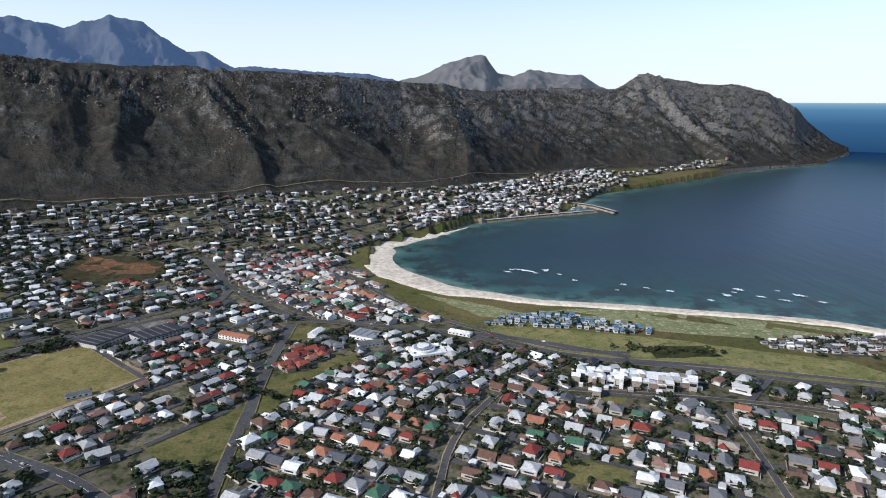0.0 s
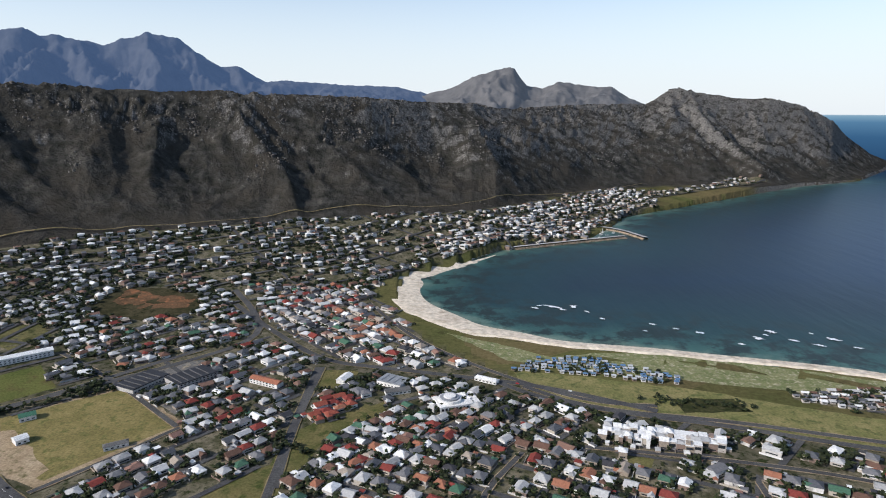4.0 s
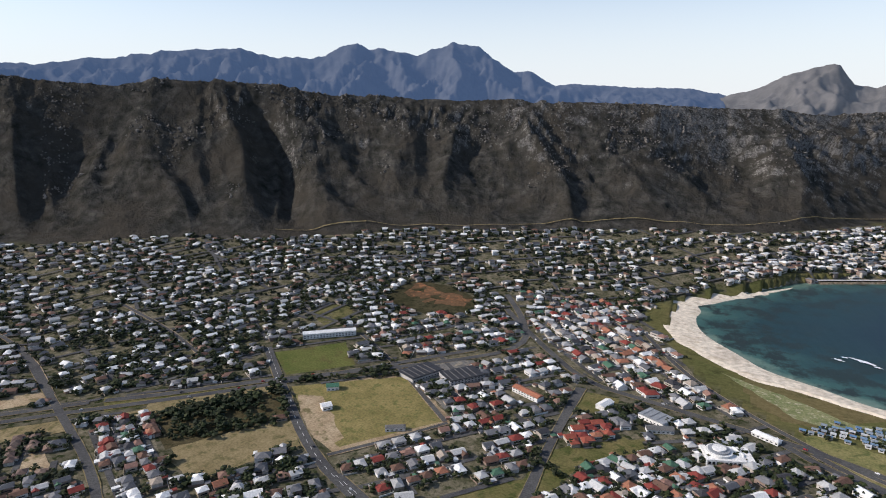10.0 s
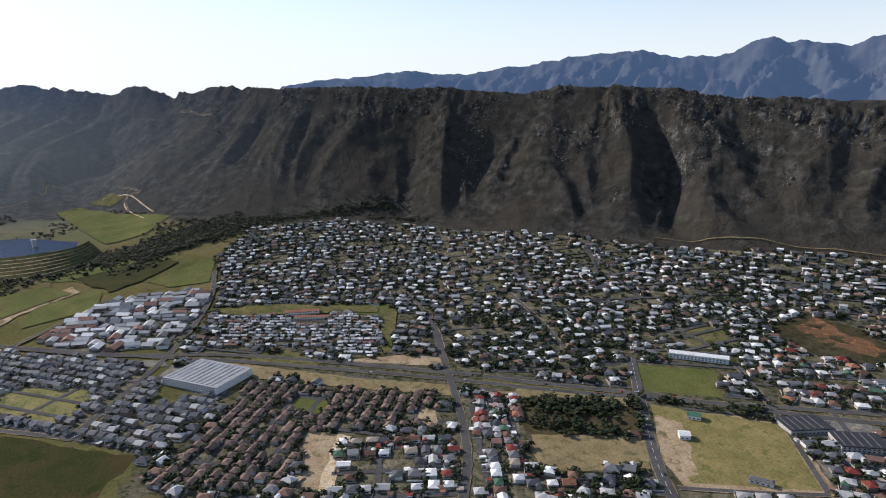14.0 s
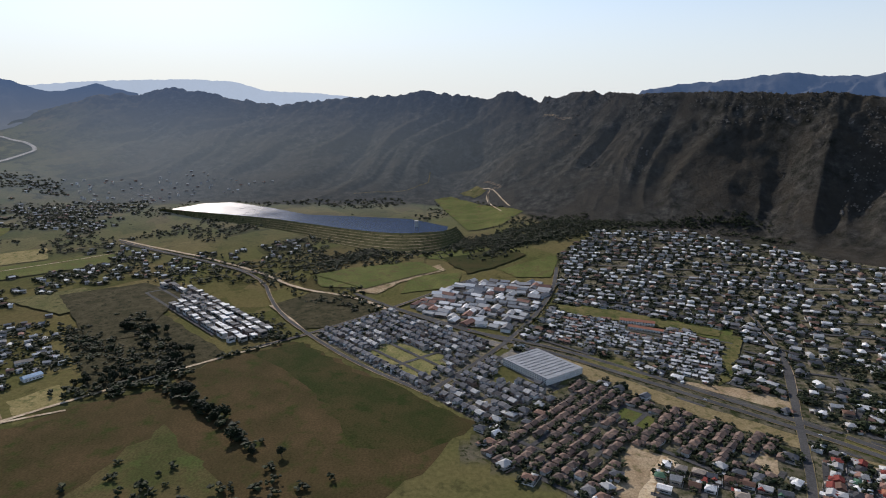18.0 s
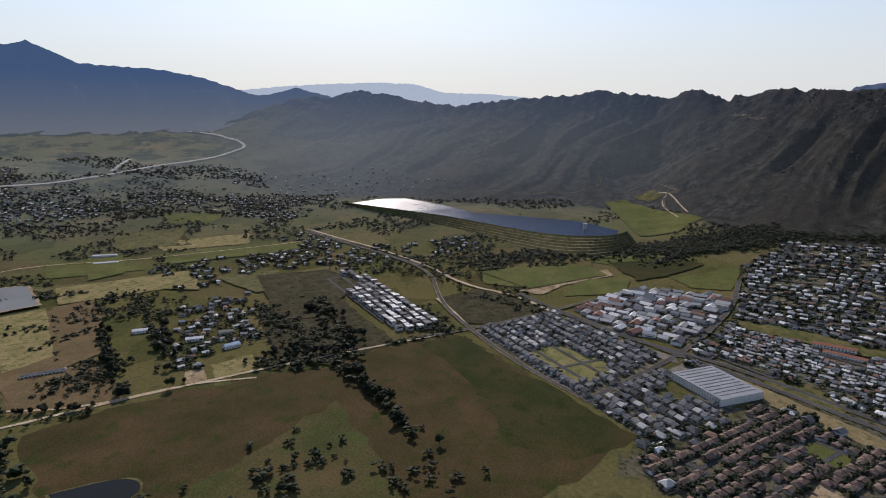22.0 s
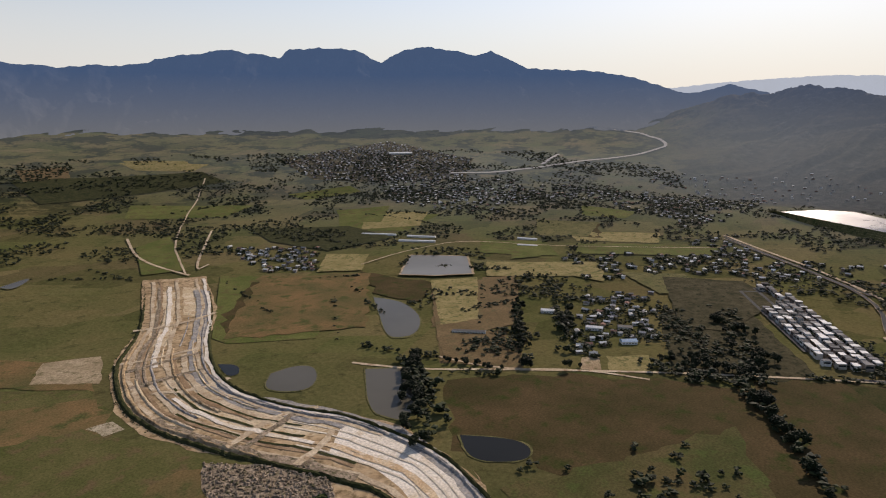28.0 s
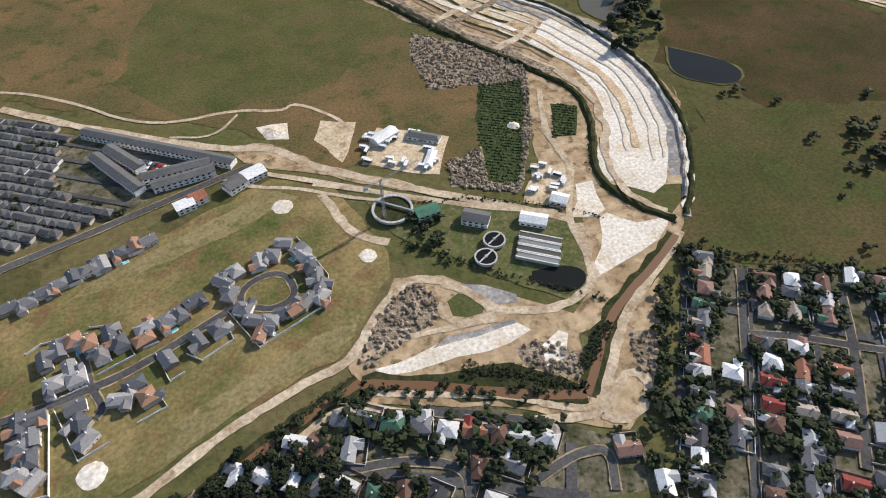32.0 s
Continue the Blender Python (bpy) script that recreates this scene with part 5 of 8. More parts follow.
SOILS = {
    "sports": soil("sports", (0.15, 0.13, 0.05), (0.23, 0.185, 0.08), (0.11, 0.115, 0.04)),
    "green_field": soil("green_field", (0.072, 0.09, 0.026), (0.115, 0.12, 0.04), (0.095, 0.08, 0.034), 0.015),
    "lawn": soil("lawn", (0.11, 0.105, 0.04), (0.16, 0.14, 0.06), (0.08, 0.09, 0.03)),
    "brown_field": soil("brown_field", (0.043, 0.037, 0.015), (0.080, 0.055, 0.027), (0.037, 0.044, 0.013), 0.011),
    "dark_field": soil("dark_field", (0.027, 0.035, 0.011), (0.053, 0.044, 0.018), (0.025, 0.034, 0.010), 0.013),
    "olive": soil("olive", (0.088, 0.090, 0.036), (0.138, 0.121, 0.055), (0.050, 0.055, 0.022)),
    "olive_dark": soil("olive_dark", (0.022, 0.028, 0.012), (0.05, 0.052, 0.022), (0.06, 0.055, 0.03), 0.06),
    "scrub_field": soil("scrub_field", (0.035, 0.034, 0.017), (0.07, 0.06, 0.034), (0.02, 0.022, 0.011), 0.04),
    "pine_floor": soil("pine_floor", (0.05, 0.042, 0.022), (0.085, 0.07, 0.038), (0.03, 0.03, 0.015), 0.05),
    "red_earth": soil("red_earth", (0.085, 0.055, 0.032), (0.15, 0.085, 0.048), (0.27, 0.12, 0.06), 0.03),
    "red_field": soil("red_field", (0.119, 0.085, 0.044), (0.162, 0.114, 0.061), (0.114, 0.095, 0.048), 0.02),
    "yellow_field": soil("yellow_field", (0.18, 0.155, 0.065), (0.26, 0.21, 0.10), (0.10, 0.105, 0.04), 0.03),
    "dirt_yard": soil("dirt_yard", (0.25, 0.18, 0.11), (0.37, 0.29, 0.19), (0.14, 0.12, 0.06)),
    "verge": soil("verge", (0.08, 0.085, 0.03), (0.15, 0.125, 0.055), (0.05, 0.065, 0.02)),
    "dry_verge": soil("dry_verge", (0.17, 0.135, 0.07), (0.24, 0.19, 0.105), (0.11, 0.10, 0.045)),
    "park": soil("park", (0.13, 0.135, 0.05), (0.22, 0.19, 0.085), (0.085, 0.10, 0.036)),
    "dune": soil("dune", (0.13, 0.15, 0.065), (0.21, 0.21, 0.105), (0.34, 0.31, 0.21), 0.05),
    "sand": soil("sand", (0.52, 0.45, 0.36), (0.64, 0.57, 0.46), (0.46, 0.39, 0.30), 0.02, 0.12, 0.1, 0.1),
    "sand_pit": soil("sand_pit", (0.24, 0.185, 0.115), (0.34, 0.27, 0.18), (0.17, 0.14, 0.08)),
    "pale_patch": soil("pale_patch", (0.25, 0.21, 0.14), (0.4, 0.34, 0.25), (0.10, 0.09, 0.045), 0.08),
    "lot": soil("lot", (0.11, 0.108, 0.10), (0.19, 0.18, 0.165), (0.26, 0.22, 0.16), 0.04),
    "plain_mixed": soil("plain_mixed", (0.052, 0.059, 0.020), (0.101, 0.077, 0.036), (0.059, 0.076, 0.023), 0.010),
    "plain_green": soil("plain_green", (0.061, 0.069, 0.022), (0.104, 0.095, 0.038), (0.108, 0.079, 0.040), 0.014),
    "plain_brown": soil("plain_brown", (0.092, 0.079, 0.034), (0.165, 0.106, 0.050), (0.066, 0.072, 0.026), 0.012),
    "earth": soil("earth", (0.27, 0.185, 0.105), (0.44, 0.33, 0.205), (0.14, 0.10, 0.055), 0.035, 0.12, 0.6, 0.8),
    "earth_pale": soil("earth_pale", (0.44, 0.345, 0.22), (0.57, 0.47, 0.335), (0.33, 0.225, 0.125), 0.03),
    "earth_white": soil("earth_white", (0.56, 0.50, 0.41), (0.68, 0.63, 0.55), (0.54, 0.45, 0.33), 0.012),
    "earth_grey": soil("earth_grey", (0.17, 0.165, 0.16), (0.30, 0.285, 0.27), (0.38, 0.34, 0.28), 0.05),
    "rubble": soil("rubble", (0.17, 0.13, 0.09), (0.34, 0.27, 0.20), (0.09, 0.085, 0.045), 0.08, 0.3, 1.0, 2.0),
    "reeds": soil("reeds", (0.024, 0.04, 0.014), (0.05, 0.065, 0.025), (0.08, 0.075, 0.035), 0.1),
    "oval_grass": soil("oval_grass", (0.07, 0.08, 0.03), (0.10, 0.10, 0.045)),
    "golf": soil("golf", (0.075, 0.088, 0.028), (0.25, 0.185, 0.085), (0.16, 0.10, 0.05), 0.016),
    "golf_dry": soil("golf_dry", (0.187, 0.154, 0.072), (0.242, 0.193, 0.099), (0.132, 0.121, 0.050), 0.02),
    "works_lawn": soil("works_lawn", (0.06, 0.08, 0.025), (0.12, 0.115, 0.05), (0.16, 0.13, 0.08), 0.06),
}

# ---------------------------------------------------------------- mesh helpers
def mesh_of(name, verts, faces, mats, index=None, flat=True):
    me = bpy.data.meshes.new(name)
    me.from_pydata(verts, [], faces)
    for mt in mats:
        me.materials.append(mt)
    if index is not None:
        me.polygons.foreach_set("material_index", index)
    if not flat:
        me.polygons.foreach_set("use_smooth", np.ones(len(faces), bool))
    me.update()
    return me

def part(name, me, parent, label=""):
    ob = new(name, me)
    ob.parent = parent
    if label:
        ob["label"] = label
    return ob

def wobble(poly, step, amp, seed):
    """The outline with its long edges broken up and made uneven."""
    rng = np.random.RandomState(seed)
    out = []
    n = len(poly)
    for i in range(n):
        a, b = np.array(poly[i], float), np.array(poly[(i + 1) % n], float)
        k = max(1, int(np.hypot(*(b - a)) / step))
        for j in range(k):
            p = a + (b - a) * j / k
            out.append(tuple(p + rng.uniform(-amp, amp, 2)))
    return out

def sheet(name, poly, lift, material, cell=45.0, level=None):
    """A thin sheet that follows the land inside an outline."""
    bm = bmesh.new()
    bm.faces.new([bm.verts.new((x, y, 0)) for x, y in poly])
    bmesh.ops.triangulate(bm, faces=bm.faces[:])
    if level is None and max(math.hypot(x, y) for x, y in poly) > 850:
        for _ in range(4):
            long = [e for e in bm.edges if e.calc_length() > cell]
            if not long:
                break
            bmesh.ops.subdivide_edges(bm, edges=long, cuts=1)
            bmesh.ops.triangulate(bm, faces=[f for f in bm.faces if len(f.verts) > 3])
    co = np.array([v.co[:2] for v in bm.verts])
    zs = ground_z(co[:, 0], co[:, 1]) if level is None else np.full(len(co), level)
    far = (1.2 + 2.5 * (lift - 0.05)) * smooth(850, 1400, np.hypot(co[:, 0], co[:, 1])) if level is None else 0
    for v, z in zip(bm.verts, zs + lift + far):
        v.co.z = z
    for f in bm.faces:
        if f.normal.z < 0:
            f.normal_flip()
    bmesh.ops.recalc_face_normals(bm, faces=bm.faces[:])
    if sum(f.normal.z for f in bm.faces) < 0:
        bmesh.ops.reverse_faces(bm, faces=bm.faces[:])
    me = bpy.data.meshes.new(name)
    bm.to_mesh(me)
    bm.free()
    me.materials.append(material)
    return me

def resample(line, step):
    pts = [np.array(p, float) for p in line]
    out = []
    for a, b in zip(pts, pts[1:]):
        k = max(1, int(np.hypot(*(b - a)) / step))
        out += [a + (b - a) * j / k for j in range(k)]
    return np.array(out + [pts[-1]])

def rounded(line, rounds=2):
    """Corner-cut polyline, so that bends run smoothly."""
    p = [np.array(q, float) for q in line]
    for _ in range(rounds):
        q = [p[0]]
        for a, b in zip(p, p[1:]):
            q += [a * 0.75 + b * 0.25, a * 0.25 + b * 0.75]
        p = q + [p[-1]]
    return p

def ribbon(line, width, lift, uneven=0.0, seed=0, level=None):
    """Vertices and faces of a strip along a line, laid on the land."""
    p = resample(line, 12.0)
    d = np.gradient(p, axis=0)
    d /= np.maximum(np.hypot(d[:, 0], d[:, 1]), 1e-6)[:, None]
    n = np.stack([-d[:, 1], d[:, 0]], 1)
    rng = np.random.RandomState(seed)
    w = width / 2 * (1 + uneven * rng.uniform(-1, 1, (len(p), 2)))
    L, R = p + n * w[:, :1], p - n * w[:, 1:]
    far = 2.7 * smooth(850, 1400, np.hypot(p[:, 0], p[:, 1]))
    def zz(q):
        return (ground_z(q[:, 0], q[:, 1]) if level is None else level) + lift + far
    zl, zr = zz(L), zz(R)
    verts = [(*a, z) for a, z in zip(L, zl)] + [(*a, z) for a, z in zip(R, zr)]
    k = len(p)
    return verts, [(i, i + k, i + k + 1, i + 1) for i in range(k - 1)]

def strip(name, line, width, lift, material, uneven=0.0, seed=0, level=None):
    v, f = ribbon(line, width, lift, uneven, seed, level)
    return mesh_of(name, v, f, [material])

class Heap:
    """Gathers many small solids into one mesh."""
    def __init__(self):
        self.v, self.f, self.m, self.n = [], [], [], 0
    def add(self, verts, faces, mat):
        self.v.append(np.asarray(verts, float))
        self.f += [tuple(i + self.n for i in f) for f in faces]
        self.m += [mat] * len(faces)
        self.n += len(verts)
    def mesh(self, name, mats):
        return mesh_of(name, np.concatenate(self.v).tolist(), self.f, mats, self.m)

def turned(pts, x, y, z, ang):
    c, s = math.cos(ang), math.sin(ang)
    p = np.asarray(pts, float)
    return np.stack([x + p[:, 0] * c - p[:, 1] * s, y + p[:, 0] * s + p[:, 1] * c, z + p[:, 2]], 1)

BOX_F = [(0, 1, 5, 4), (1, 2, 6, 5), (2, 3, 7, 6), (3, 0, 4, 7), (4, 5, 6, 7), (3, 2, 1, 0)]

def box(w, d, z0, z1, ox=0.0, oy=0.0):
    a, b = w / 2, d / 2
    return [(ox + sx * a, oy + sy * b, z) for z in (z0, z1) for sx, sy in ((-1, -1), (1, -1), (1, 1), (-1, 1))]

def hip(w, d, z, rise, inset, over=0.5, ox=0.0, oy=0.0, swap=False):
    """A roof with eaves: inset 0 gives gables, larger values hips."""
    if swap:
        v, f = hip(d, w, z, rise, inset, over)
        return [(ox - y, oy + x, q) for x, y, q in v], f
    a, b = w / 2 + over, d / 2 + over
    r = max(0.0, a - inset) if inset else a
    t = 0.22
    v = [(-a, -b, z), (a, -b, z), (a, b, z), (-a, b, z), (-a, -b, z - t), (a, -b, z - t), (a, b, z - t), (-a, b, z - t), (-r, 0, z + rise), (r, 0, z + rise)]
    f = [(0, 1, 9, 8), (2, 3, 8, 9), (1, 2, 9), (3, 0, 8), (4, 5, 1, 0), (5, 6, 2, 1), (6, 7, 3, 2), (7, 4, 0, 3), (7, 6, 5, 4)]
    return [(ox + x, oy + y, q) for x, y, q in v], f

# ---------------------------------------------------------------- ground, sea and far ranges
ground = tagged(new("ground", grid_mesh("ground", GX, GY, GZ)), "dry grass plain rising to a rocky scrub mountain", "ground", kind="structure")
ground.data.materials.append(ground_material())
def mark(ob, sl):
    b, r = np.degrees(BB[sl]), RR[sl]
    vale = smooth(-106, -122, b) * smooth(2200, 2900, r)
    rf, zf, rc, zc = shape(b)
    # strength of the painted haze, growing with distance and around the sun's bearing
    haze_glow = 0.62 * smooth(-66, -112, b) * smooth(0, 1, (r - rf + 420) / (rc - rf + 420)) ** 0.8
    haze_glow = haze_glow + 0.5 * smooth(1400, 3200, r) * smooth(-78, -98, b) * smooth(-182, -142, b) * (1 - 0.5 * haze_glow) * (1 - 0.7 * rise_at(GX[sl], GY[sl]) * smooth(-118, -104, b))
    haze_glow = haze_glow * (1 - 0.4 * (1 - rise_at(GX[sl], GY[sl])) * smooth(3000, 3700, r) * smooth(-118, -132, b))
    town = inside(GX[sl], GY[sl], TOWN).astype(float)
    for key, val in (("rise", rise_at(GX[sl], GY[sl])), ("vale", vale), ("haze_glow", haze_glow), ("town", town)):
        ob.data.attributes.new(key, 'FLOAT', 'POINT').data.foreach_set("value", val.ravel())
mark(ground, np.s_[:, :])
# a second sheet over the valley's far end, carrying the painted haze as emission
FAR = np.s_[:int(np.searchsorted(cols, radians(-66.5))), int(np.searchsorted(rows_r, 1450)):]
vale_end = tagged(new("backdrop_6", grid_mesh("backdrop_6", GX[FAR], GY[FAR], GZ[FAR] + 0.35)), "far valley floor and slopes with painted haze glow", "land", kind="structure")
vale_end.data.materials.append(ground_material("land_far_haze_glow", True))
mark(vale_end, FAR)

sea_b = np.radians(np.concatenate([np.arange(-12, 36, 0.4), np.arange(36, 110, 3.0)]))
sea_r = np.concatenate([np.linspace(420, 1700, 90), np.linspace(1740, 4790, 60)])
SB, SR = np.meshgrid(sea_b, sea_r, indexing="ij")
SX, SY = SR * np.sin(SB), SR * np.cos(SB)
SZ = np.full(SR.shape, -0.8)
water = tagged(new("water", grid_mesh("water", SX, SY, SZ)), "calm blue bay water, turquoise along the beach", "sea", kind="structure")
water.data.materials.append(sea_material())
edge = np.array(COAST[3:28], float)
dist = np.full(SX.size, 1e9)
for a, b in zip(edge, edge[1:]):
    q = np.stack([SX.ravel(), SY.ravel()], 1)
    tt = np.clip(((q - a) @ (b - a)) / ((b - a) @ (b - a)), 0, 1)
    dist = np.minimum(dist, np.hypot(*(q - a - tt[:, None] * (b - a)).T))
att = water.data.attributes.new("shore", 'FLOAT', 'POINT')
att.data.foreach_set("value", dist)

# upright glowing backdrop: the open ocean from there to its far horizon at eye level
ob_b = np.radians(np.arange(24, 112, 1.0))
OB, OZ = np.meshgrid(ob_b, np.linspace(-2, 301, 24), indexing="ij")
ocean = tagged(new("backdrop_ocean", grid_mesh("backdrop_ocean", 4785 * np.sin(OB), 4785 * np.cos(OB), OZ)), "glowing backdrop of open blue ocean up to the far horizon", "sea", kind="structure")
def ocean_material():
    m, nt, b = tree_of("far_ocean_glow")
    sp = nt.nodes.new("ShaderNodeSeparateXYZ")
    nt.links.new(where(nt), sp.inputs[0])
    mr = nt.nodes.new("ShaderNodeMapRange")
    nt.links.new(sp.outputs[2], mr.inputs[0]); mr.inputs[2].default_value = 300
    # sea colour given as emission, with horizon haze painted paler towards the top
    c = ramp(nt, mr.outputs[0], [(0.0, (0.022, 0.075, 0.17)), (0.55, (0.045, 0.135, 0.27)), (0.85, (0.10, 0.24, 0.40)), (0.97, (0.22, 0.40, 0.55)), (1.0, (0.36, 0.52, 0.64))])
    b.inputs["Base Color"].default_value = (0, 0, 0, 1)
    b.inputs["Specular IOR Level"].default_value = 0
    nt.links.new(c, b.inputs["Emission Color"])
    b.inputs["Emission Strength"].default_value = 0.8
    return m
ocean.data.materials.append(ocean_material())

def hazy(name, rock, haze_glow, share, low=None):
    """A range many kilometres off: rock and scrub, with the distance haze painted in as emission."""
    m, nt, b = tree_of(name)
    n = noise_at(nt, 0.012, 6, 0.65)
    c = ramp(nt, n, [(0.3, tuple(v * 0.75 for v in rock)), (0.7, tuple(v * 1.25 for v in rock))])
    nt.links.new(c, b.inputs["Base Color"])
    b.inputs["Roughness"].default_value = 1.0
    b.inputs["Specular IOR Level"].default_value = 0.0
    b.inputs["Emission Color"].default_value = (*haze_glow, 1)
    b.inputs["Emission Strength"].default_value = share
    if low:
        # the painted haze glows paler towards the range's foot
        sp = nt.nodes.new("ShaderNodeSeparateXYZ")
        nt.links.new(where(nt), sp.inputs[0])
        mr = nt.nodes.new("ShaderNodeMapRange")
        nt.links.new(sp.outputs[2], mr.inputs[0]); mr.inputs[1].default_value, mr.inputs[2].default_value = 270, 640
        nt.links.new(ramp(nt, mr.outputs[0], [(0.0, low), (0.45, tuple((a + c_) / 2 for a, c_ in zip(low, haze_glow))), (1.0, haze_glow)]), b.inputs["Emission Color"])
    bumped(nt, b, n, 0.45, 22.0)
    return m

def far_range(name, label, ridge, r_crest, base, depth, material, rough, power=1.25):
    """A distant ridge: bearings and crest heights, with spurs running down towards the plain."""
    rb = np.array(ridge, float)
    bs = np.arange(rb[0, 0], rb[-1, 0], 0.12)
    zs = np.interp(bs, rb[:, 0], rb[:, 1])
    ks = np.linspace(0, 1, 34)
    B, K = np.meshgrid(np.radians(bs), ks, indexing="ij")
    crest = zs[:, None] + 0 * K
    R = r_crest - depth * K
    Z = base + (crest - base) * (1 - K) ** power
    S = B * r_crest
    Z = Z + rough * (fbm(S / 330 + K * 1.2, K * 2.2, 4, True) - 0.6) * np.sin(np.pi * np.clip(K * 0.9 + 0.06, 0, 1)) * (crest - base) / 300
    Z = Z + 4 * fbm(S / 75, K * 7, 3, True) * (1 - K) - 3
    ob = new(name, grid_mesh(name, R * np.sin(B), R * np.cos(B), Z))
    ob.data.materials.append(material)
    return tagged(ob, label, "mountains", kind="structure")

HAZE_BLUE = hazy("rock_haze_glow", (0.05, 0.052, 0.054), (0.11, 0.205, 0.42), 0.34)
HAZE_NEAR = hazy("rock_haze_glow_near", (0.10, 0.095, 0.09), (0.16, 0.22, 0.32), 0.16)
HAZE_DEEP = hazy("rock_haze_glow_deep", (0.022, 0.023, 0.024), (0.08, 0.165, 0.35), 0.58, (0.23, 0.275, 0.335))
HAZE_PALE = hazy("rock_haze_glow_pale", (0.10, 0.11, 0.13), (0.52, 0.64, 0.80), 0.75)
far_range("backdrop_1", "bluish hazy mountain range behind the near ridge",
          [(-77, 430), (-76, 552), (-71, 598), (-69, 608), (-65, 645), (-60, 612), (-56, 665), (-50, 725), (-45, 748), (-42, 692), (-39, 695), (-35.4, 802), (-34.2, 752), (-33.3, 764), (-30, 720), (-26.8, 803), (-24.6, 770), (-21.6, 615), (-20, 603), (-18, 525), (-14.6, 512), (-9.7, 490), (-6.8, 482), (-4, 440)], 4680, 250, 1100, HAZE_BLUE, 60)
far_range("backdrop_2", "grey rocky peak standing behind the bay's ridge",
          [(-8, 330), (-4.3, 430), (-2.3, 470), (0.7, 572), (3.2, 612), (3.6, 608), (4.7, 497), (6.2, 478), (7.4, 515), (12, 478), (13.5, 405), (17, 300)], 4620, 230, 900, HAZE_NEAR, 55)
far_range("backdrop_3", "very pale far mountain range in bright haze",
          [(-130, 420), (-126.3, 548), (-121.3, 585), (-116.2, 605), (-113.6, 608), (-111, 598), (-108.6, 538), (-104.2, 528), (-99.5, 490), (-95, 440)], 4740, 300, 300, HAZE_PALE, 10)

VALLEY_RIM = [(-216, 3.6), (-196, 4.0), (-189, 5.1), (-186, 4.2), (-183, 3.7), (-179.5, 3.75), (-176, 3.5), (-174, 3.85), (-172.6, 3.6), (-168, 4.45), (-163.2, 5.2), (-159.4, 4.55), (-158.6, 5.3), (-156, 5.42), (-153, 5.36),
              (-150.8, 4.3), (-148.7, 5.35), (-146.4, 5.73), (-142.6, 4.85), (-141.2, 5.25), (-138, 3.75), (-133.2, 3.6), (-129.4, 3.05), (-125.5, 1.75), (-123.9, 1.6), (-121.5, 2.25), (-118.5, 1.5), (-115.7, 2.2), (-111, 1.25), (-107.4, 0.65), (-102, 1.15), (-98.6, 1.22), (-94.6, 1.9), (-90.1, 1.27), (-86.7, 1.8), (-84.7, 1.2), (-82, 1.85), (-78, 1.7), (-72, 0.8)]
def rim(lo, hi):
    return [(b, 377 + 4600 * math.tan(radians(e))) for b, e in VALLEY_RIM if lo <= b <= hi]
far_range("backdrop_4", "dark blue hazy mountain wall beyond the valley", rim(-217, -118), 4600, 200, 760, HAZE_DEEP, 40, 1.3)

# ---------------------------------------------------------------- fields, soils, waters, roads
PLAIN = {"sports": "worn dry sports ground grass", "sand": "pale beach sand along the bay", "golf": "dry yellow-green golf course grass", "dune": "low green dune vegetation with sandy paths",
         "earth": "bare tan earthworks with ruts", "earth_white": "chalk-white levelled channel bed", "earth_grey": "grey stone-lined channel bank", "rubble": "rough heaps of dumped earth and rubble"}
for k, (name, poly) in enumerate(PATCHES):
    natural = 2.2 if name not in ("lawn", "sports", "green_field") else 0.7
    if name in ("brown_field", "dark_field", "plain_mixed", "plain_green", "plain_brown"):
        natural = 9.0
    me = sheet(name, wobble(poly, 22 if natural > 5 else 14, natural, k), 0.05 + 0.004 * k, SOILS[name])
    tagged(new(name, me), PLAIN.get(name, "patch of " + name.replace("_", " ") + " on the open land"), "ground", kind="structure")

def beach_mesh():
    p = resample(rounded(COAST[2:20], 3), 9.0)
    d = np.gradient(p, axis=0)
    n = np.stack([-d[:, 1], d[:, 0]], 1) / np.maximum(np.hypot(d[:, 0], d[:, 1]), 1e-6)[:, None]
    wide = 17 + 33 * smooth(150, -70, p[:, 0]) - 30 * smooth(1215, 1300, p[:, 1]) + 4 * perlin(p[:, 0] / 40, p[:, 1] / 40)
    cols_ = [(-14, -1.3), (-7, -0.85), (0.0, -0.1), (0.3, 0.35), (0.7, 0.8), (1.0, 1.0), (1.1, -0.8)]
    V = np.stack([np.column_stack([p + n * (wide * k if k > 0 else np.full(len(p), k))[:, None], np.full(len(p), z)]) for k, z in cols_], 1)
    return grid_mesh("beach", V[:, :, 0], V[:, :, 1], V[:, :, 2])
beach = tagged(new("beach", beach_mesh()), "pale sand beach curving along the bay", "beach", kind="structure")
beach.data.materials.append(SOILS["sand"])
MUD_WATER = water_material("pond_water", (0.075, 0.07, 0.055), 0.12, 0.4, 0.15)
DARK_WATER = water_material("dark_water", (0.012, 0.013, 0.012), 0.1, 0.4, 0.12)
LAKE_WATER = water_material("lake_water", (0.016, 0.034, 0.075), 0.19, 0.12, 0.09)
_nt = LAKE_WATER.node_tree
_lake = _nt.nodes["Principled BSDF"]
_sp = _nt.nodes.new("ShaderNodeSeparateXYZ")
_nt.links.new(where(_nt), _sp.inputs[0])
_wind = _nt.nodes.new("ShaderNodeMath"); _wind.operation = 'MULTIPLY_ADD'
_nt.links.new(noise_at(_nt, 0.008, 4), _wind.inputs[0]); _wind.inputs[1].default_value = 500; _nt.links.new(_sp.outputs[1], _wind.inputs[2])
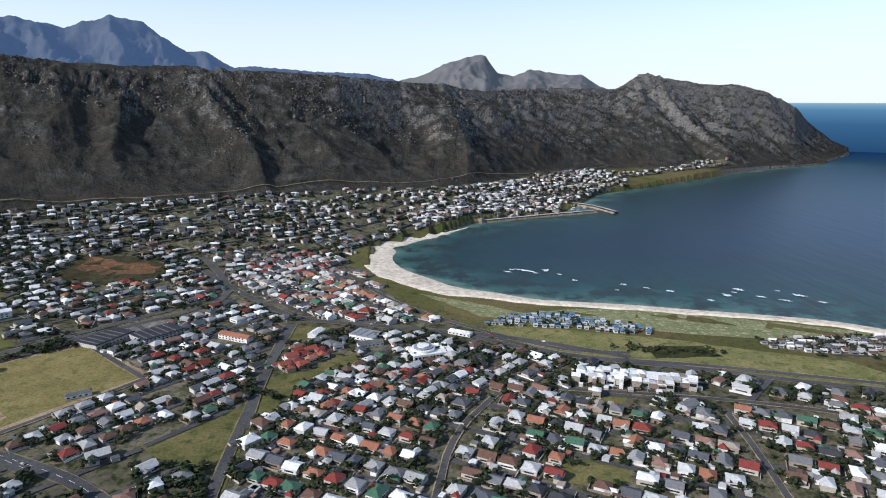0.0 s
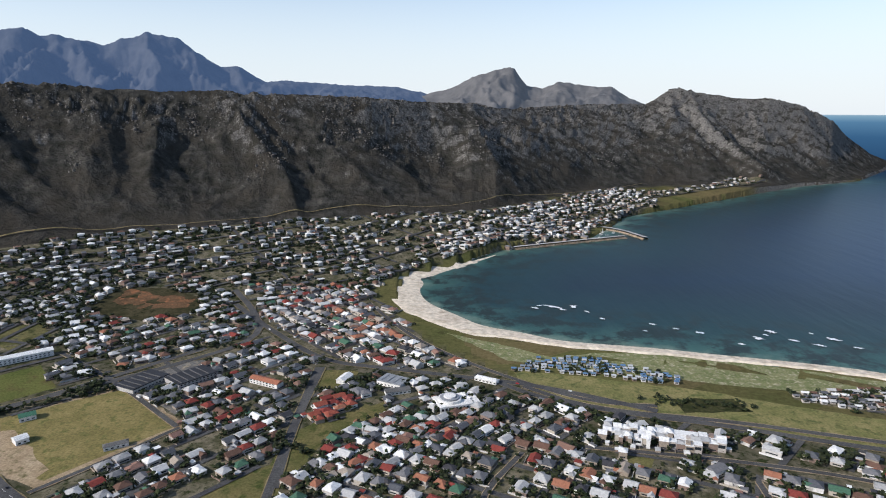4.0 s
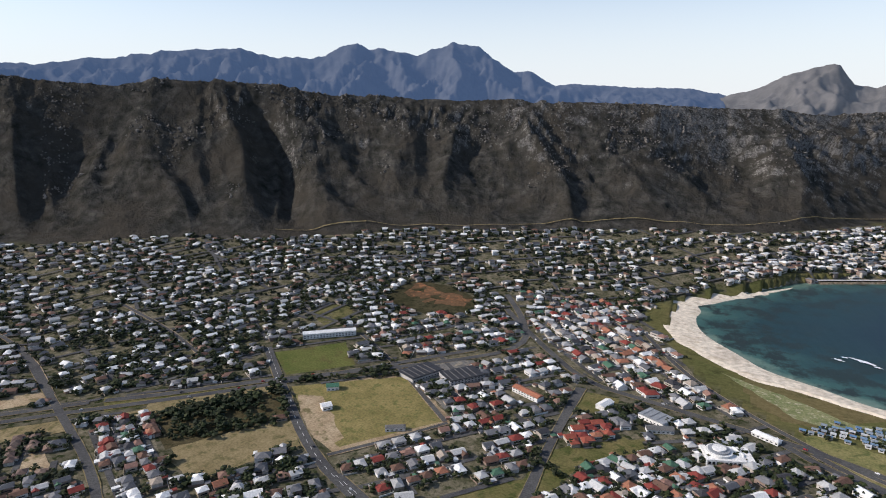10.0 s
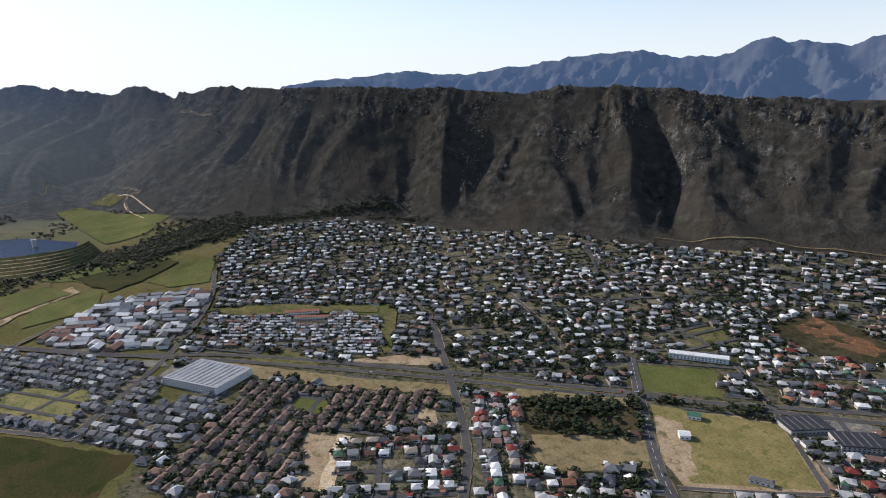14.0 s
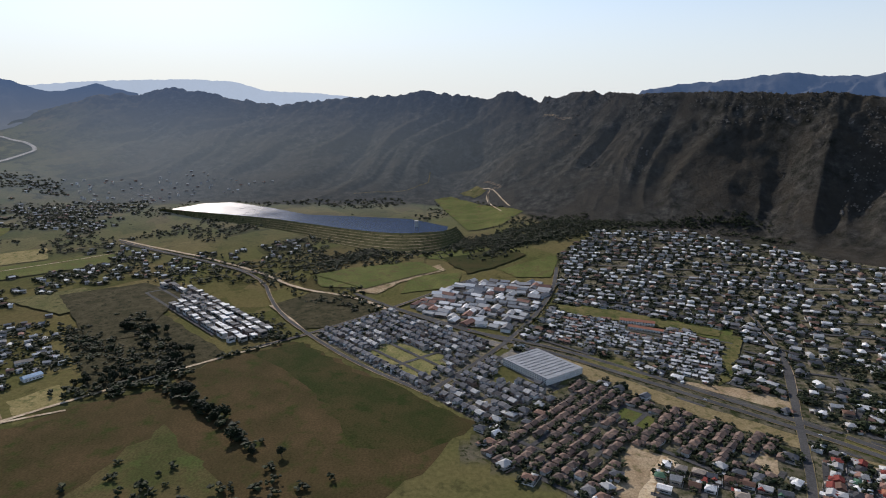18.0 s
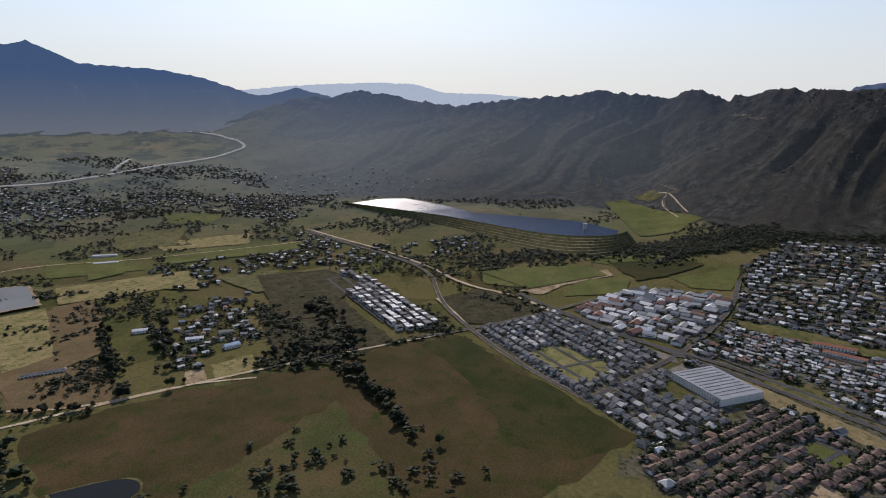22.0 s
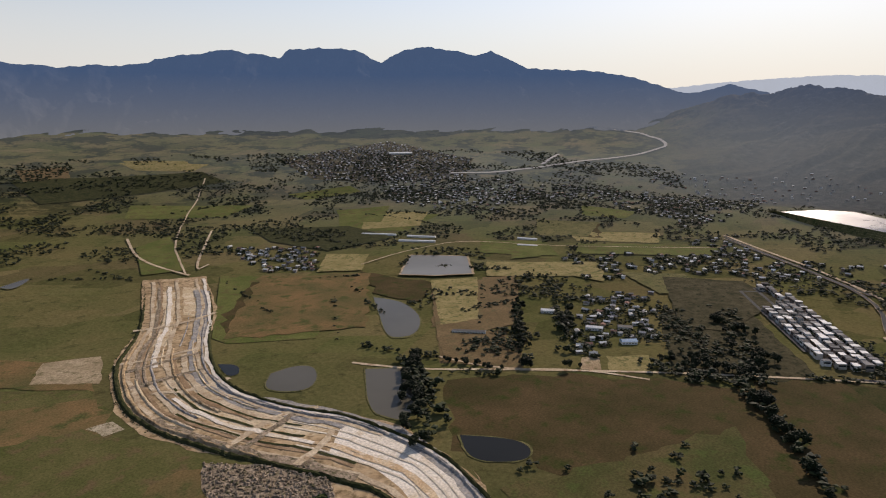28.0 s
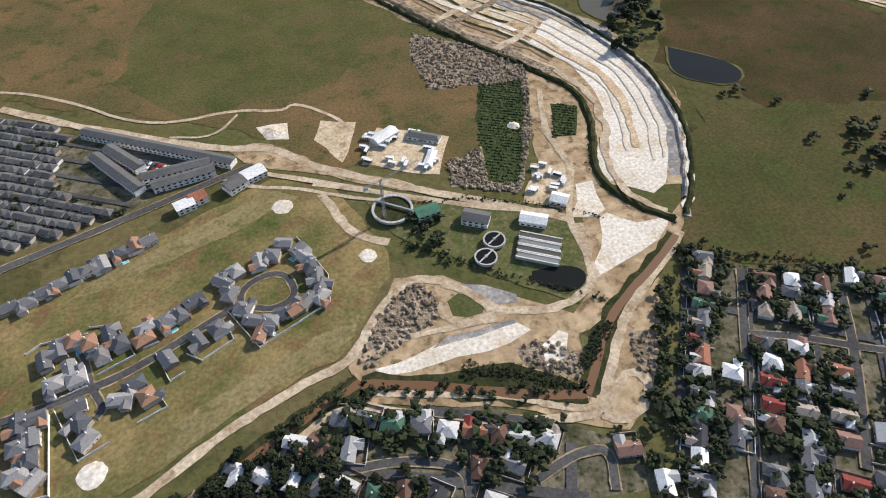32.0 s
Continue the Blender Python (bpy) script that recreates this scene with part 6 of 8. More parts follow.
_ruf = _nt.nodes.new("ShaderNodeMapRange"); _nt.links.new(_wind.outputs[0], _ruf.inputs[0])
_ruf.inputs[1].default_value, _ruf.inputs[2].default_value, _ruf.inputs[3].default_value, _ruf.inputs[4].default_value = -900, -330, 0.40, 0.16
_nt.links.new(_ruf.outputs[0], _lake.inputs["Roughness"])
_lake.inputs["Specular IOR Level"].default_value = 0.5
PALE_WATER = water_material("pale_water", (0.17, 0.17, 0.155), 0.2, 0.3, 0.2)
STREAM = water_material("stream_water", (0.13, 0.07, 0.035), 0.3, 0.5, 0.1)
WATER_OF = {"farm_dam": PALE_WATER, "dark_pond": DARK_WATER, "works_pond": DARK_WATER, "stream": STREAM, "small_pond": DARK_WATER}
for k, (name, poly) in enumerate(WATERS):
    if name == "reservoir":
        continue
    outline = [tuple(p) for p in rounded(list(poly) + [poly[0]], 2)[:-1]] if name != "farm_dam" else wobble(poly, 20, 0.6, k)
    cx, cy = np.mean(poly, axis=0)
    bank = [(cx + (x - cx) * 1.06, cy + (y - cy) * 1.06) for x, y in outline]
    zc_ = float(ground_z(np.array([p[0] for p in outline]), np.array([p[1] for p in outline])).max())
    if name != "stream":
        tagged(new("pond_bank", sheet("pond_bank", wobble(bank, 15, 1.5, k), 0.66, SOILS["olive"] if name != "farm_dam" else SOILS["dirt_yard"], level=zc_)), "bare earth bank round a pond", "bank", kind="structure")
    tagged(new("pond", sheet("pond", outline, 0.72, WATER_OF.get(name, MUD_WATER), level=zc_)), "still murky pond water", "water", kind="structure")

for w_, line in STREAMS:
    tagged(new("stream_bank", strip("stream_bank", rounded(line), w_ + 9, 0.60, SOILS["olive_dark"], 0.3, w_)), "overgrown bank of a muddy stream", "bank", kind="structure")
    tagged(new("stream", strip("stream", rounded(line), w_, 0.72, STREAM, 0.15, w_)), "shallow brown muddy stream", "water", kind="structure")

# raised storage lake with a terraced wall
LAKE = [(-2191, -1119), (-2342, -1064), (-2392, -968), (-2250, -757), (-2110, -589), (-2080, -382), (-2045, -222), (-1913, -93), (-1835, -94), (-1778, -227), (-1830, -372), (-2020, -682)]
tagged(new("water_reservoir", sheet("water_reservoir", wobble(LAKE, 40, 2, 3), 42, LAKE_WATER, level=0)), "glinting dark water of a walled reservoir", "water", kind="structure")
CREST = [(-2188, -1146), (-2098, -915), (-2008, -678), (-1819, -370), (-1767, -226), (-1814, -97), (-1906, -66)]
TOE = [(-2308, -1261), (-2107, -920), (-1991, -673), (-1765, -359), (-1681, -215), (-1763, -93), (-1934, -32)]
def bank_strip(name, a, b, za, zb, material):
    p, q = np.array(rounded(a, 3)), np.array(rounded(b, 3))
    n = len(p)
    return mesh_of(name, [(*v, za) for v in p] + [(*v, zb) for v in q], [(i, i + 1, i + 1 + n, i + n) for i in range(n - 1)], [material])
dam = tagged(new("dam_wall"), "long terraced earth dam wall of a reservoir", "dam")
STEPS = 7
def between(k):
    return [tuple(np.array(c) * (1 - k) + np.array((c[0] + (t_[0] - c[0]) * 1.0 + 40 * (1 if c[0] > -2300 else 0), t_[1])) * k) for c, t_ in zip(CREST, TOE)]
z_top, z_low = 44.0, 6.0
for s_ in range(STEPS):
    k0, k1, k2 = s_ / STEPS, (s_ + 0.7) / STEPS, (s_ + 1) / STEPS
    za, zb = z_top + (z_low - z_top) * s_ / STEPS, z_top + (z_low - z_top) * (s_ + 1) / STEPS
    part("bank", bank_strip("bank", between(k0), between(k1), za, zb, SOILS["olive"]), dam)
    part("terrace", bank_strip("terrace", between(k1), between(k2), zb, zb, SOILS["dirt_yard"]), dam, "pale gravel terrace")
tower = tagged(new("intake_tower"), "small concrete intake tower standing in the reservoir", "tower")
part("shaft", mesh_of("shaft", turned(box(9, 9, 30, 58), -1900, -190, 0, 0.3).tolist(), BOX_F, [CONCRETE]), tower)
part("cap", mesh_of("cap", turned(box(12, 12, 58, 61), -1900, -190, 0, 0.3).tolist(), BOX_F, [CONCRETE]), tower)

for k, (name, width, line) in enumerate(ROADS):
    p = rounded(line)
    if name == "pass_road":
        tagged(new("road", strip("road", p, 17, 4.0, CONCRETE)), "pale highway cut into the hillside", "road", kind="structure")
        continue
    tagged(new("road", strip("road", p, width, 0.80 + 0.002 * k, ASPHALT)), "grey asphalt road with worn edges", "road", kind="structure")
    if width >= 11 and name not in ("pass_road",):
        v, f = [], []
        q = resample(p, 7.0)
        for i in range(0, len(q) - 1, 2):
            d = q[i + 1] - q[i]
            n = np.array([-d[1], d[0]]) / max(np.hypot(*d), 1e-6) * 0.16
            b0 = len(v)
            for s in (q[i] + n, q[i] - n, q[i + 1] - n, q[i + 1] + n):
                v.append((*s, float(ground_z(s[0], s[1])) + 0.84 + 0.002 * k + 2.7 * float(smooth(850, 1400, np.hypot(*s)))))
            f.append((b0, b0 + 1, b0 + 2, b0 + 3))
        tagged(new("lane_marking", mesh_of("lane_marking", v, f, [PAINT_LINE])), "dashed white lane marking on asphalt", "marking", kind="structure")
    # pale gravel shoulder on each side
    tagged(new("road_shoulder", strip("road_shoulder", p, width + 1.8, 0.76, SOILS["dry_verge"] if width > 8 else SOILS["dirt_yard"], 0.12, k)), "dusty gravel shoulder along a road", "shoulder", kind="structure")
for k, (name, width, line) in enumerate(TRACKS):
    tagged(new("track", strip("track", rounded(line), width, 0.64 + 0.002 * k, SOILS["dry_verge"] if name in ("contour_path", "hill_path") else DIRT_ROAD, 0.22, k)), "pale rutted dirt track", "track", kind="structure")

# ---------------------------------------------------------------- houses
def cell_rows(poly, ang, pitch, lot, setback, jitter, seed, skip):
    """Plots along parallel streets inside an outline: yields places with their turn, and the streets' lines."""
    rng = np.random.RandomState(seed)
    a = radians(ang)
    u, v = np.array([math.cos(a), math.sin(a)]), np.array([-math.sin(a), math.cos(a)])
    P = np.array(poly, float)
    su, sv = P @ u, P @ v
    homes, streets = [], []
    for t in np.arange(sv.min() + pitch * 0.3, sv.max() + pitch, pitch):
        run = []
        for s in np.arange(su.min(), su.max(), 10.0):
            q = u * s + v * t
            if inside(q[:1], q[1:], poly)[0]:
                run.append(q)
            elif len(run) > 2:
                streets.append([run[0], run[-1]]); run = []
            else:
                run = []
        if len(run) > 2:
            streets.append([run[0], run[-1]])
        for side in (-1, 1):
            s = su.min() + rng.uniform(0, lot)
            while s < su.max():
                q = u * s + v * (t + side * setback)
                if rng.rand() > skip and inside(q[:1], q[1:], poly)[0]:
                    homes.append((*(q + rng.uniform(-jitter, jitter, 2)), a + (math.pi if side > 0 else 0) + rng.normal(0, 0.04 if jitter < 1.6 else 0.16) + (1.5708 if rng.rand() < 0.25 and lot > 13 else 0)))
                s += lot * rng.uniform(0.9, 1.15)
    # cross streets
    for s in np.arange(su.min() + 60, su.max(), 170):
        run = [u * s + v * t for t in np.arange(sv.min(), sv.max(), 10.0)]
        run = [q for q in run if inside(q[:1], q[1:], poly)[0]]
        if len(run) > 3:
            streets.append([run[0], run[-1]])
    return homes, streets

def blocked(x, y):
    """True where a larger road, water or open field leaves no room for a house."""
    return any(x0 < x < x1 and y0 < y < y1 and inside(np.array([x]), np.array([y]), p)[0] for x0, x1, y0, y1, p in KEEP) or near_road(x, y)

KEEP = []
for name, poly in PATCHES:
    if name in ("sports", "green_field", "lawn", "brown_field", "verge", "park", "dirt_yard", "olive", "red_earth", "dry_verge", "sand", "pine_floor", "scrub_field"):
        P = np.array(poly)
        KEEP.append((P[:, 0].min(), P[:, 0].max(), P[:, 1].min(), P[:, 1].max(), poly))
for name, poly in WATERS:
    P = np.array(poly)
    KEEP.append((P[:, 0].min(), P[:, 0].max(), P[:, 1].min(), P[:, 1].max(), poly))
ROAD_PTS = np.concatenate([np.column_stack([resample(rounded(l), 8.0), np.full(len(resample(rounded(l), 8.0)), w / 2 + 8)]) for _, w, l in ROADS])
BIG = np.array([(x, y, max(w, d) / 2 + 6) for _, x, y, _, w, d, _, _ in BUILDINGS])

def near_road(x, y):
    d = np.hypot(ROAD_PTS[:, 0] - x, ROAD_PTS[:, 1] - y)
    return bool((d < ROAD_PTS[:, 2]).any()) or bool((np.hypot(BIG[:, 0] - x, BIG[:, 1] - y) < BIG[:, 2]).any())

# style: street pitch, plot width, setback, jitter, chance of a gap, house width and depth, height, roof set, roof kind, trees per house
STYLE = {
    "south_grid": (37.7, 12.7, 9.8, 1.5, 0.05, (7.7, 11.6), (6.9, 9.0), 3.3, "mixed", "hip", 1.1),
    "west_terrace": (36.1, 12.3, 9.8, 1.5, 0.06, (7.7, 11.2), (6.9, 8.6), 3.3, "mixed", "hip", 1.1),
    "garden_side": (37.7, 12.3, 9.8, 1.5, 0.06, (7.7, 11.2), (6.9, 8.6), 3.3, "mixed", "hip", 1.1),
    "midtown": (37.7, 12.3, 9.8, 2, 0.08, (7.7, 12.0), (6.9, 9.5), 3.5, "mixed", "hip", 1.1),
    "seafront": (37.7, 13.1, 9.8, 2, 0.08, (8.6, 14.6), (7.7, 11.2), 3.8, "mixed", "hip", 0.42),
    "hill_slope": (47.6, 20.5, 11.5, 6, 0.08, (8.6, 14.6), (6.0, 9.5), 5.5, "white", "flat", 1.7),
    "shore_slope": (50.8, 23.0, 11.5, 8, 0.14, (8.6, 15.5), (6.0, 9.5), 5.5, "white", "flat", 1.9),
    "leafy": (54.1, 23.0, 13.1, 7, 0.1, (8.6, 14.6), (6.9, 9.5), 3.6, "white", "hip", 2.04),
    "upper_west": (43, 17.5, 10.6, 5, 0.07, (7.7, 12.5), (6.0, 8.6), 4.4, "white", "hip", 1.5),
    "upper_mid": (50.8, 20.5, 12.3, 7, 0.1, (8.6, 13.8), (6.9, 9.5), 4.0, "white", "hip", 1.61),
    "dense": (24, 9.0, 6.2, 2.6, 0.14, (5.2, 8.2), (4.7, 6.5), 3.0, "metal", "gable", 0.3),
    "townhouses": (28, 10.2, 7.2, 1.2, 0.16, (8.2, 9.9), (6.9, 8.2), 3.4, "brown", "hip", 1.0),
    "lower_west": (36.1, 12.3, 9.8, 1.5, 0.08, (7.7, 11.2), (6.9, 8.6), 3.4, "mixed", "hip", 0.77),
    "road_row": (36.1, 11.5, 9.0, 1, 0.06, (7.7, 10.3), (6.9, 8.6), 3.6, "mixed", "hip", 0.42),
    "new_estate": (31.2, 10.7, 8.2, 1.2, 0.06, (6.9, 9.5), (6.9, 8.6), 5.0, "slate", "gable", 0.34),
    "cape_town": (49.2, 22.1, 11.5, 8, 0.3, (8.6, 14.6), (6.9, 10.3), 6.0, "white", "flat", 1.6),
    "harbour_town": (42.6, 18.9, 10.7, 6, 0.2, (9.5, 15.5), (7.7, 11.2), 6.5, "white", "flat", 1.6),
    "hamlet": (73.8, 34.4, 18.0, 14, 0.5, (6.9, 12.0), (6.0, 8.6), 3.5, "metal", "gable", 1.7),
    "farms": (49.2, 24.6, 13.1, 6, 0.3, (7.7, 12.9), (6.0, 8.6), 3.6, "metal", "gable", 1.19),
    "valley_town": (47.6, 21.3, 12.3, 7, 0.3, (6.9, 10.3), (6.0, 7.7), 3.5, "white", "gable", 0.85),
    "valley_works": (50, 30, 14, 3, 0.1, (18, 34), (12, 22), 7.0, "metal", "gable", 0.1),
    "valley_west": (36.1, 16.4, 9.8, 3, 0.1, (7.7, 11.2), (6.9, 8.6), 4, "white", "gable", 0.34),
    "smallholdings": (69.7, 27.9, 16.4, 10, 0.42, (7.7, 12.9), (6.0, 8.6), 3.8, "metal", "gable", 1.87),
    "grey_rows": (20.5, 8.7, 5.4, 0.3, 0.02, (7.6, 8.4), (6.9, 7.6), 3.2, "grey", "hip", 0.1),
    "se_suburb": (44, 16.0, 12.0, 1.6, 0.04, (11, 15), (9, 12), 3.6, "mixed", "hip", 1.8),
    "sw_suburb": (43, 15.2, 11.6, 1.4, 0.04, (11, 15), (9, 12), 3.6, "mixed", "hip", 1.8),
    "red_village": (21.3, 11.5, 6.6, 1.5, 0.05, (7.7, 11.2), (6.9, 8.6), 3.6, "red", "hip", 0.34),
    "industrial": (42, 24, 12, 2, 0.1, (14, 30), (10, 18), 4.6, "metal", "gable", 0.15),
    "blocks": (36, 13.5, 9.5, 0.3, 0.06, (12.5, 13.2), (8.5, 9.5), 8.6, "terrace", "flat", 0.1),
    "white_flats": (17, 7.6, 4.6, 0.6, 0.06, (7, 8), (7, 9), 7.5, "bright", "flat", 0.25),
    "chalets": (17, 9.5, 4.6, 1.2, 0.15, (5.0, 6.2), (4.3, 5.0), 2.7, "blue", "gable", 0.12),
    "caravans": (21.3, 9.8, 5.7, 1.5, 0.1, (6.0, 8.6), (4.3, 6.0), 2.8, "white", "gable", 0.17),
}
LARGER = {"dense": 1.2, "townhouses": 1.22, "new_estate": 1.2, "white_flats": 1.1, "hill_slope": 1.25, "shore_slope": 1.25, "cape_town": 1.25, "harbour_town": 1.2, "upper_west": 1.25, "upper_mid": 1.25, "leafy": 1.2,
          "south_grid": 1.36, "west_terrace": 1.34, "garden_side": 1.34, "midtown": 1.34, "seafront": 1.25, "lower_west": 1.3, "road_row": 1.25, "red_village": 1.3}
STYLE["infill"] = (38.0, 15.0, 10.0, 4, 0.16, (8.6, 13.5), (6.9, 9.8), 3.8, "white", "hip", 1.5)
LARGER["infill"] = 1.3
for key, up in LARGER.items():
    a = STYLE[key]
    STYLE[key] = (a[0] * up, a[1] * up, a[2] * up, a[3], a[4], (a[5][0] * up, a[5][1] * up), (a[6][0] * up, a[6][1] * up), a[7] * (1 + (up - 1) * 0.5), *a[8:])

def infill(poly, ang, pitch, lot, setback, jitter, seed, skip):
    """Houses along streets wherever the outline is not yet built on, and those streets."""
    rng = np.random.RandomState(seed)
    a = radians(ang)
    u, v = np.array([math.cos(a), math.sin(a)]), np.array([-math.sin(a), math.cos(a)])
    P = np.array(poly, float)
    su, sv = P @ u, P @ v
    def open_at(q):
        ok = inside(q[:, 0], q[:, 1], poly)
        for _, _, other in DISTRICTS:
            ok &= ~inside(q[:, 0], q[:, 1], other)
        for *_, field in KEEP:
            ok &= ~inside(q[:, 0], q[:, 1], field)
        return ok & ~inside(q[:, 0], q[:, 1], COAST)
    homes, streets = [], []
    for t in np.arange(sv.min(), sv.max(), pitch):
        s = np.arange(su.min(), su.max(), 10.0)
        q = s[:, None] * u + t * v
        ok, start = np.append(open_at(q), False), None
        for i, o in enumerate(ok):
            if o and start is None:
                start = i
            elif not o and start is not None:
                if i - start > 3:
                    streets.append([q[start], q[i - 1]])
                start = None
        for side in (-1, 1):
            s = np.arange(su.min() + rng.uniform(0, lot), su.max(), lot)
            q = (s + rng.uniform(-2, 2, len(s)))[:, None] * u + (t + side * setback) * v + rng.uniform(-jitter, jitter, (len(s), 2))
            for p in q[open_at(q) & (rng.rand(len(s)) > skip)]:
                homes.append((p[0], p[1], a + (math.pi if side > 0 else 0) + rng.normal(0, 0.15) + (1.5708 if rng.rand() < 0.25 else 0)))
    return homes, streets

NEAR = {"se_suburb", "sw_suburb"}
LABELS = {"dense": "tightly packed small tin-roofed houses", "townhouses": "rows of brown-roofed brick townhouses", "industrial": "light industrial sheds with metal roofs", "blocks": "three-storey white and grey apartment blocks in rows",
          "chalets": "small holiday chalets with blue roofs", "grey_rows": "identical grey-roofed row houses", "red_village": "cluster of red-tiled houses", "new_estate": "new estate houses with slate-grey roofs"}
TREE_SPOTS, NEAR_SPOTS, HOUSE_SPOTS = [], [], []
rnd = np.random.RandomState(11)

def street_mesh(name, streets, width, lift):
    v, f = [], []
    for k, s in enumerate(streets):
        a, b = ribbon(s, width, lift + 0.002 * (k % 7))
        f += [tuple(i + len(v) for i in q) for q in b]
        v += a
    return mesh_of(name, v, f, [ASPHALT])

for k, (name, ang, poly) in enumerate(DISTRICTS + [("infill", 48, TOWN)]):
    pitch, lot, setback, jit, gap, ws, ds, tall, roofs, kind, leafy = STYLE[name]
    if name not in ("infill", "smallholdings", "farms", "hamlet", "chalets", "blocks"):
        tagged(new("town_ground", sheet("town_ground", wobble(poly, 18, 3, 500 + k), 0.01 + 0.0005 * k, TOWN_GROUND)), "gardens and yards between houses", "gardens", kind="structure")
    homes, streets = (infill if name == "infill" else cell_rows)(poly, ang, pitch, lot, setback, jit, 100 + k, gap)
    if streets and name not in ("hamlet", "farms", "smallholdings", "chalets"):
        tagged(new("street", street_mesh("street", streets, 6.5 if pitch > 34 else 4.5, 0.70 + 0.0005 * k)), "narrow asphalt residential streets", "street", kind="structure")
    homes = [h for h in homes if not blocked(h[0], h[1])]
    if name in ("leafy", "hill_slope", "shore_slope", "upper_west", "upper_mid", "south_grid", "midtown", "dense", "new_estate", "townhouses", "lower_west", "west_terrace"):
        # wooded or grassy gaps between the clusters of houses
        wild = {"leafy": 0.24, "hill_slope": 0.34, "shore_slope": 0.34, "upper_mid": 0.26, "upper_west": 0.36}.get(name, 0.62)
        kept = []
        for h in homes:
            if perlin(np.array([h[0] / 105 + 3]), np.array([h[1] / 75]))[0] < wild:
                kept.append(h)
            elif wild < 0.4 and rnd.rand() < 0.8:
                TREE_SPOTS.extend((h[0] + rnd.uniform(-12, 12), h[1] + rnd.uniform(-12, 12), rnd.uniform(4.5, 9)) for _ in range(3))
        homes = kept
    hx, hy = np.array([h[0] for h in homes]), np.array([h[1] for h in homes])
    hz = ground_z(hx, hy) + 0.3 + 1.6 * smooth(850, 1400, np.hypot(hx, hy))
    for (x, y, a), z in zip(homes, hz):
        for _ in range(rnd.poisson(min(6.0, leafy * 3.4))):
            d, e = rnd.uniform(6.5, 13) * (1.25 if name in NEAR else 1), rnd.uniform(0, 6.28)
            tx, ty = x + d * math.cos(e), y + d * math.sin(e)
            if (np.hypot(ROAD_PTS[:, 0] - tx, ROAD_PTS[:, 1] - ty) > ROAD_PTS[:, 2] - 5.5).all():
                (NEAR_SPOTS if name in NEAR else TREE_SPOTS).append((tx, ty, rnd.uniform(6.0, 11.0) if name in NEAR else rnd.uniform(5.0, 9.5) if leafy < 1.5 else rnd.uniform(6, 12)))
    if name in NEAR:
        take = max(0, 320 - len(HOUSE_SPOTS))
        HOUSE_SPOTS += [(x, y, z, a, name) for (x, y, a), z in zip(homes[:take], hz[:take])]
        homes, hz = homes[take:], hz[take:]
    heap = Heap()
    for (x, y, a), z in zip(homes, hz):
        w, d = rnd.uniform(*ws), rnd.uniform(*ds)
        h = tall * rnd.uniform(0.85, 1.25)
        if kind == "flat" and rnd.rand() < 0.55 or name == "blocks":
            heap.add(turned(box(w, d, -4, h), x, y, z, a), BOX_F[:4], 0)
            heap.add(turned(box(w + 0.5, d + 0.5, h, h + 0.35), x, y, z, a), BOX_F, 1)
            if rnd.rand() < 0.25 and name != "blocks":
                heap.add(turned(box(w * 0.55, d * 0.6, h + 0.35, h + 2.6, w * 0.15), x, y, z, a), BOX_F[:5], 0)
            # dark glazed band under the roof edge
            heap.add(turned(box(w * 0.8, d + 0.12, h * 0.45, h * 0.8), x, y, z, a), BOX_F[:4], 2)
        else:
            gable = kind == "gable" or rnd.rand() < 0.35
            rise = d * rnd.uniform(0.2, 0.3)
            heap.add(turned(box(w, d, -4, h), x, y, z, a), BOX_F[:4], 0)
            v, f = hip(w, d, h, rise, 0 if gable else d * 0.55)
            heap.add(turned(v, x, y, z, a), f, 1)
            heap.add(turned(box(w * 0.62, d + 0.12, 0.9, 2.2), x, y, z, a), BOX_F[:4], 2)
            if math.hypot(x, y) < 1500 and name not in ("grey_rows", "chalets", "caravans", "industrial", "valley_works", "townhouses", "dense", "farms", "smallholdings"):
                # a garage or shed behind the house, and a wall along the plot
                if rnd.rand() < 0.6:
                    gw, gd = rnd.uniform(3.5, 6.5), rnd.uniform(4.5, 7.5)
                    gx, gy = rnd.choice([-1, 1]) * (w * 0.5 + gw * 0.3), d * 0.5 + gd * 0.8
                    heap.add(turned(box(gw, gd, -3, 2.5, gx, gy), x, y, z, a), BOX_F[:4], 0)
                    heap.add(turned(box(gw + 0.4, gd + 0.4, 2.5, 2.75, gx, gy), x, y, z, a), BOX_F[:5], 1)
                if rnd.rand() < 0.7:
                    heap.add(turned(box(0.3, d * 2.1, -2, 1.6, w * 0.62, d * 0.25), x, y, z, a), BOX_F[:5], 0)
                if rnd.rand() < 0.4:
                    heap.add(turned(box(w * 1.2, 0.3, -2, 1.5, 0, -d * 0.85), x, y, z, a), BOX_F[:5], 0)
            if rnd.rand() < 0.6 and name not in ("grey_rows", "chalets", "caravans", "industrial", "valley_works"):
                w2, d2 = w * rnd.uniform(0.35, 0.5), d * rnd.uniform(0.5, 0.8)
                ox = rnd.choice([-1, 1]) * (w - w2) / 2
                heap.add(turned(box(w2, d2, -4, h - 0.3, ox, d * 0.5), x, y, z, a), BOX_F[:4], 0)
                v, f = hip(w2, d2 + d * 0.3, h - 0.3, w2 * 0.28, 0 if gable else w2 * 0.5, 0.4, ox, d * 0.4, True)
                heap.add(turned(v, x, y, z, a), f, 1)
    if heap.n:
        tagged(new("houses", heap.mesh("houses", [WALL_I, ROOF_I[roofs], GLASS])), LABELS.get(name, "many plastered houses with " + roofs + " roofs"), "houses", kind="stuff")

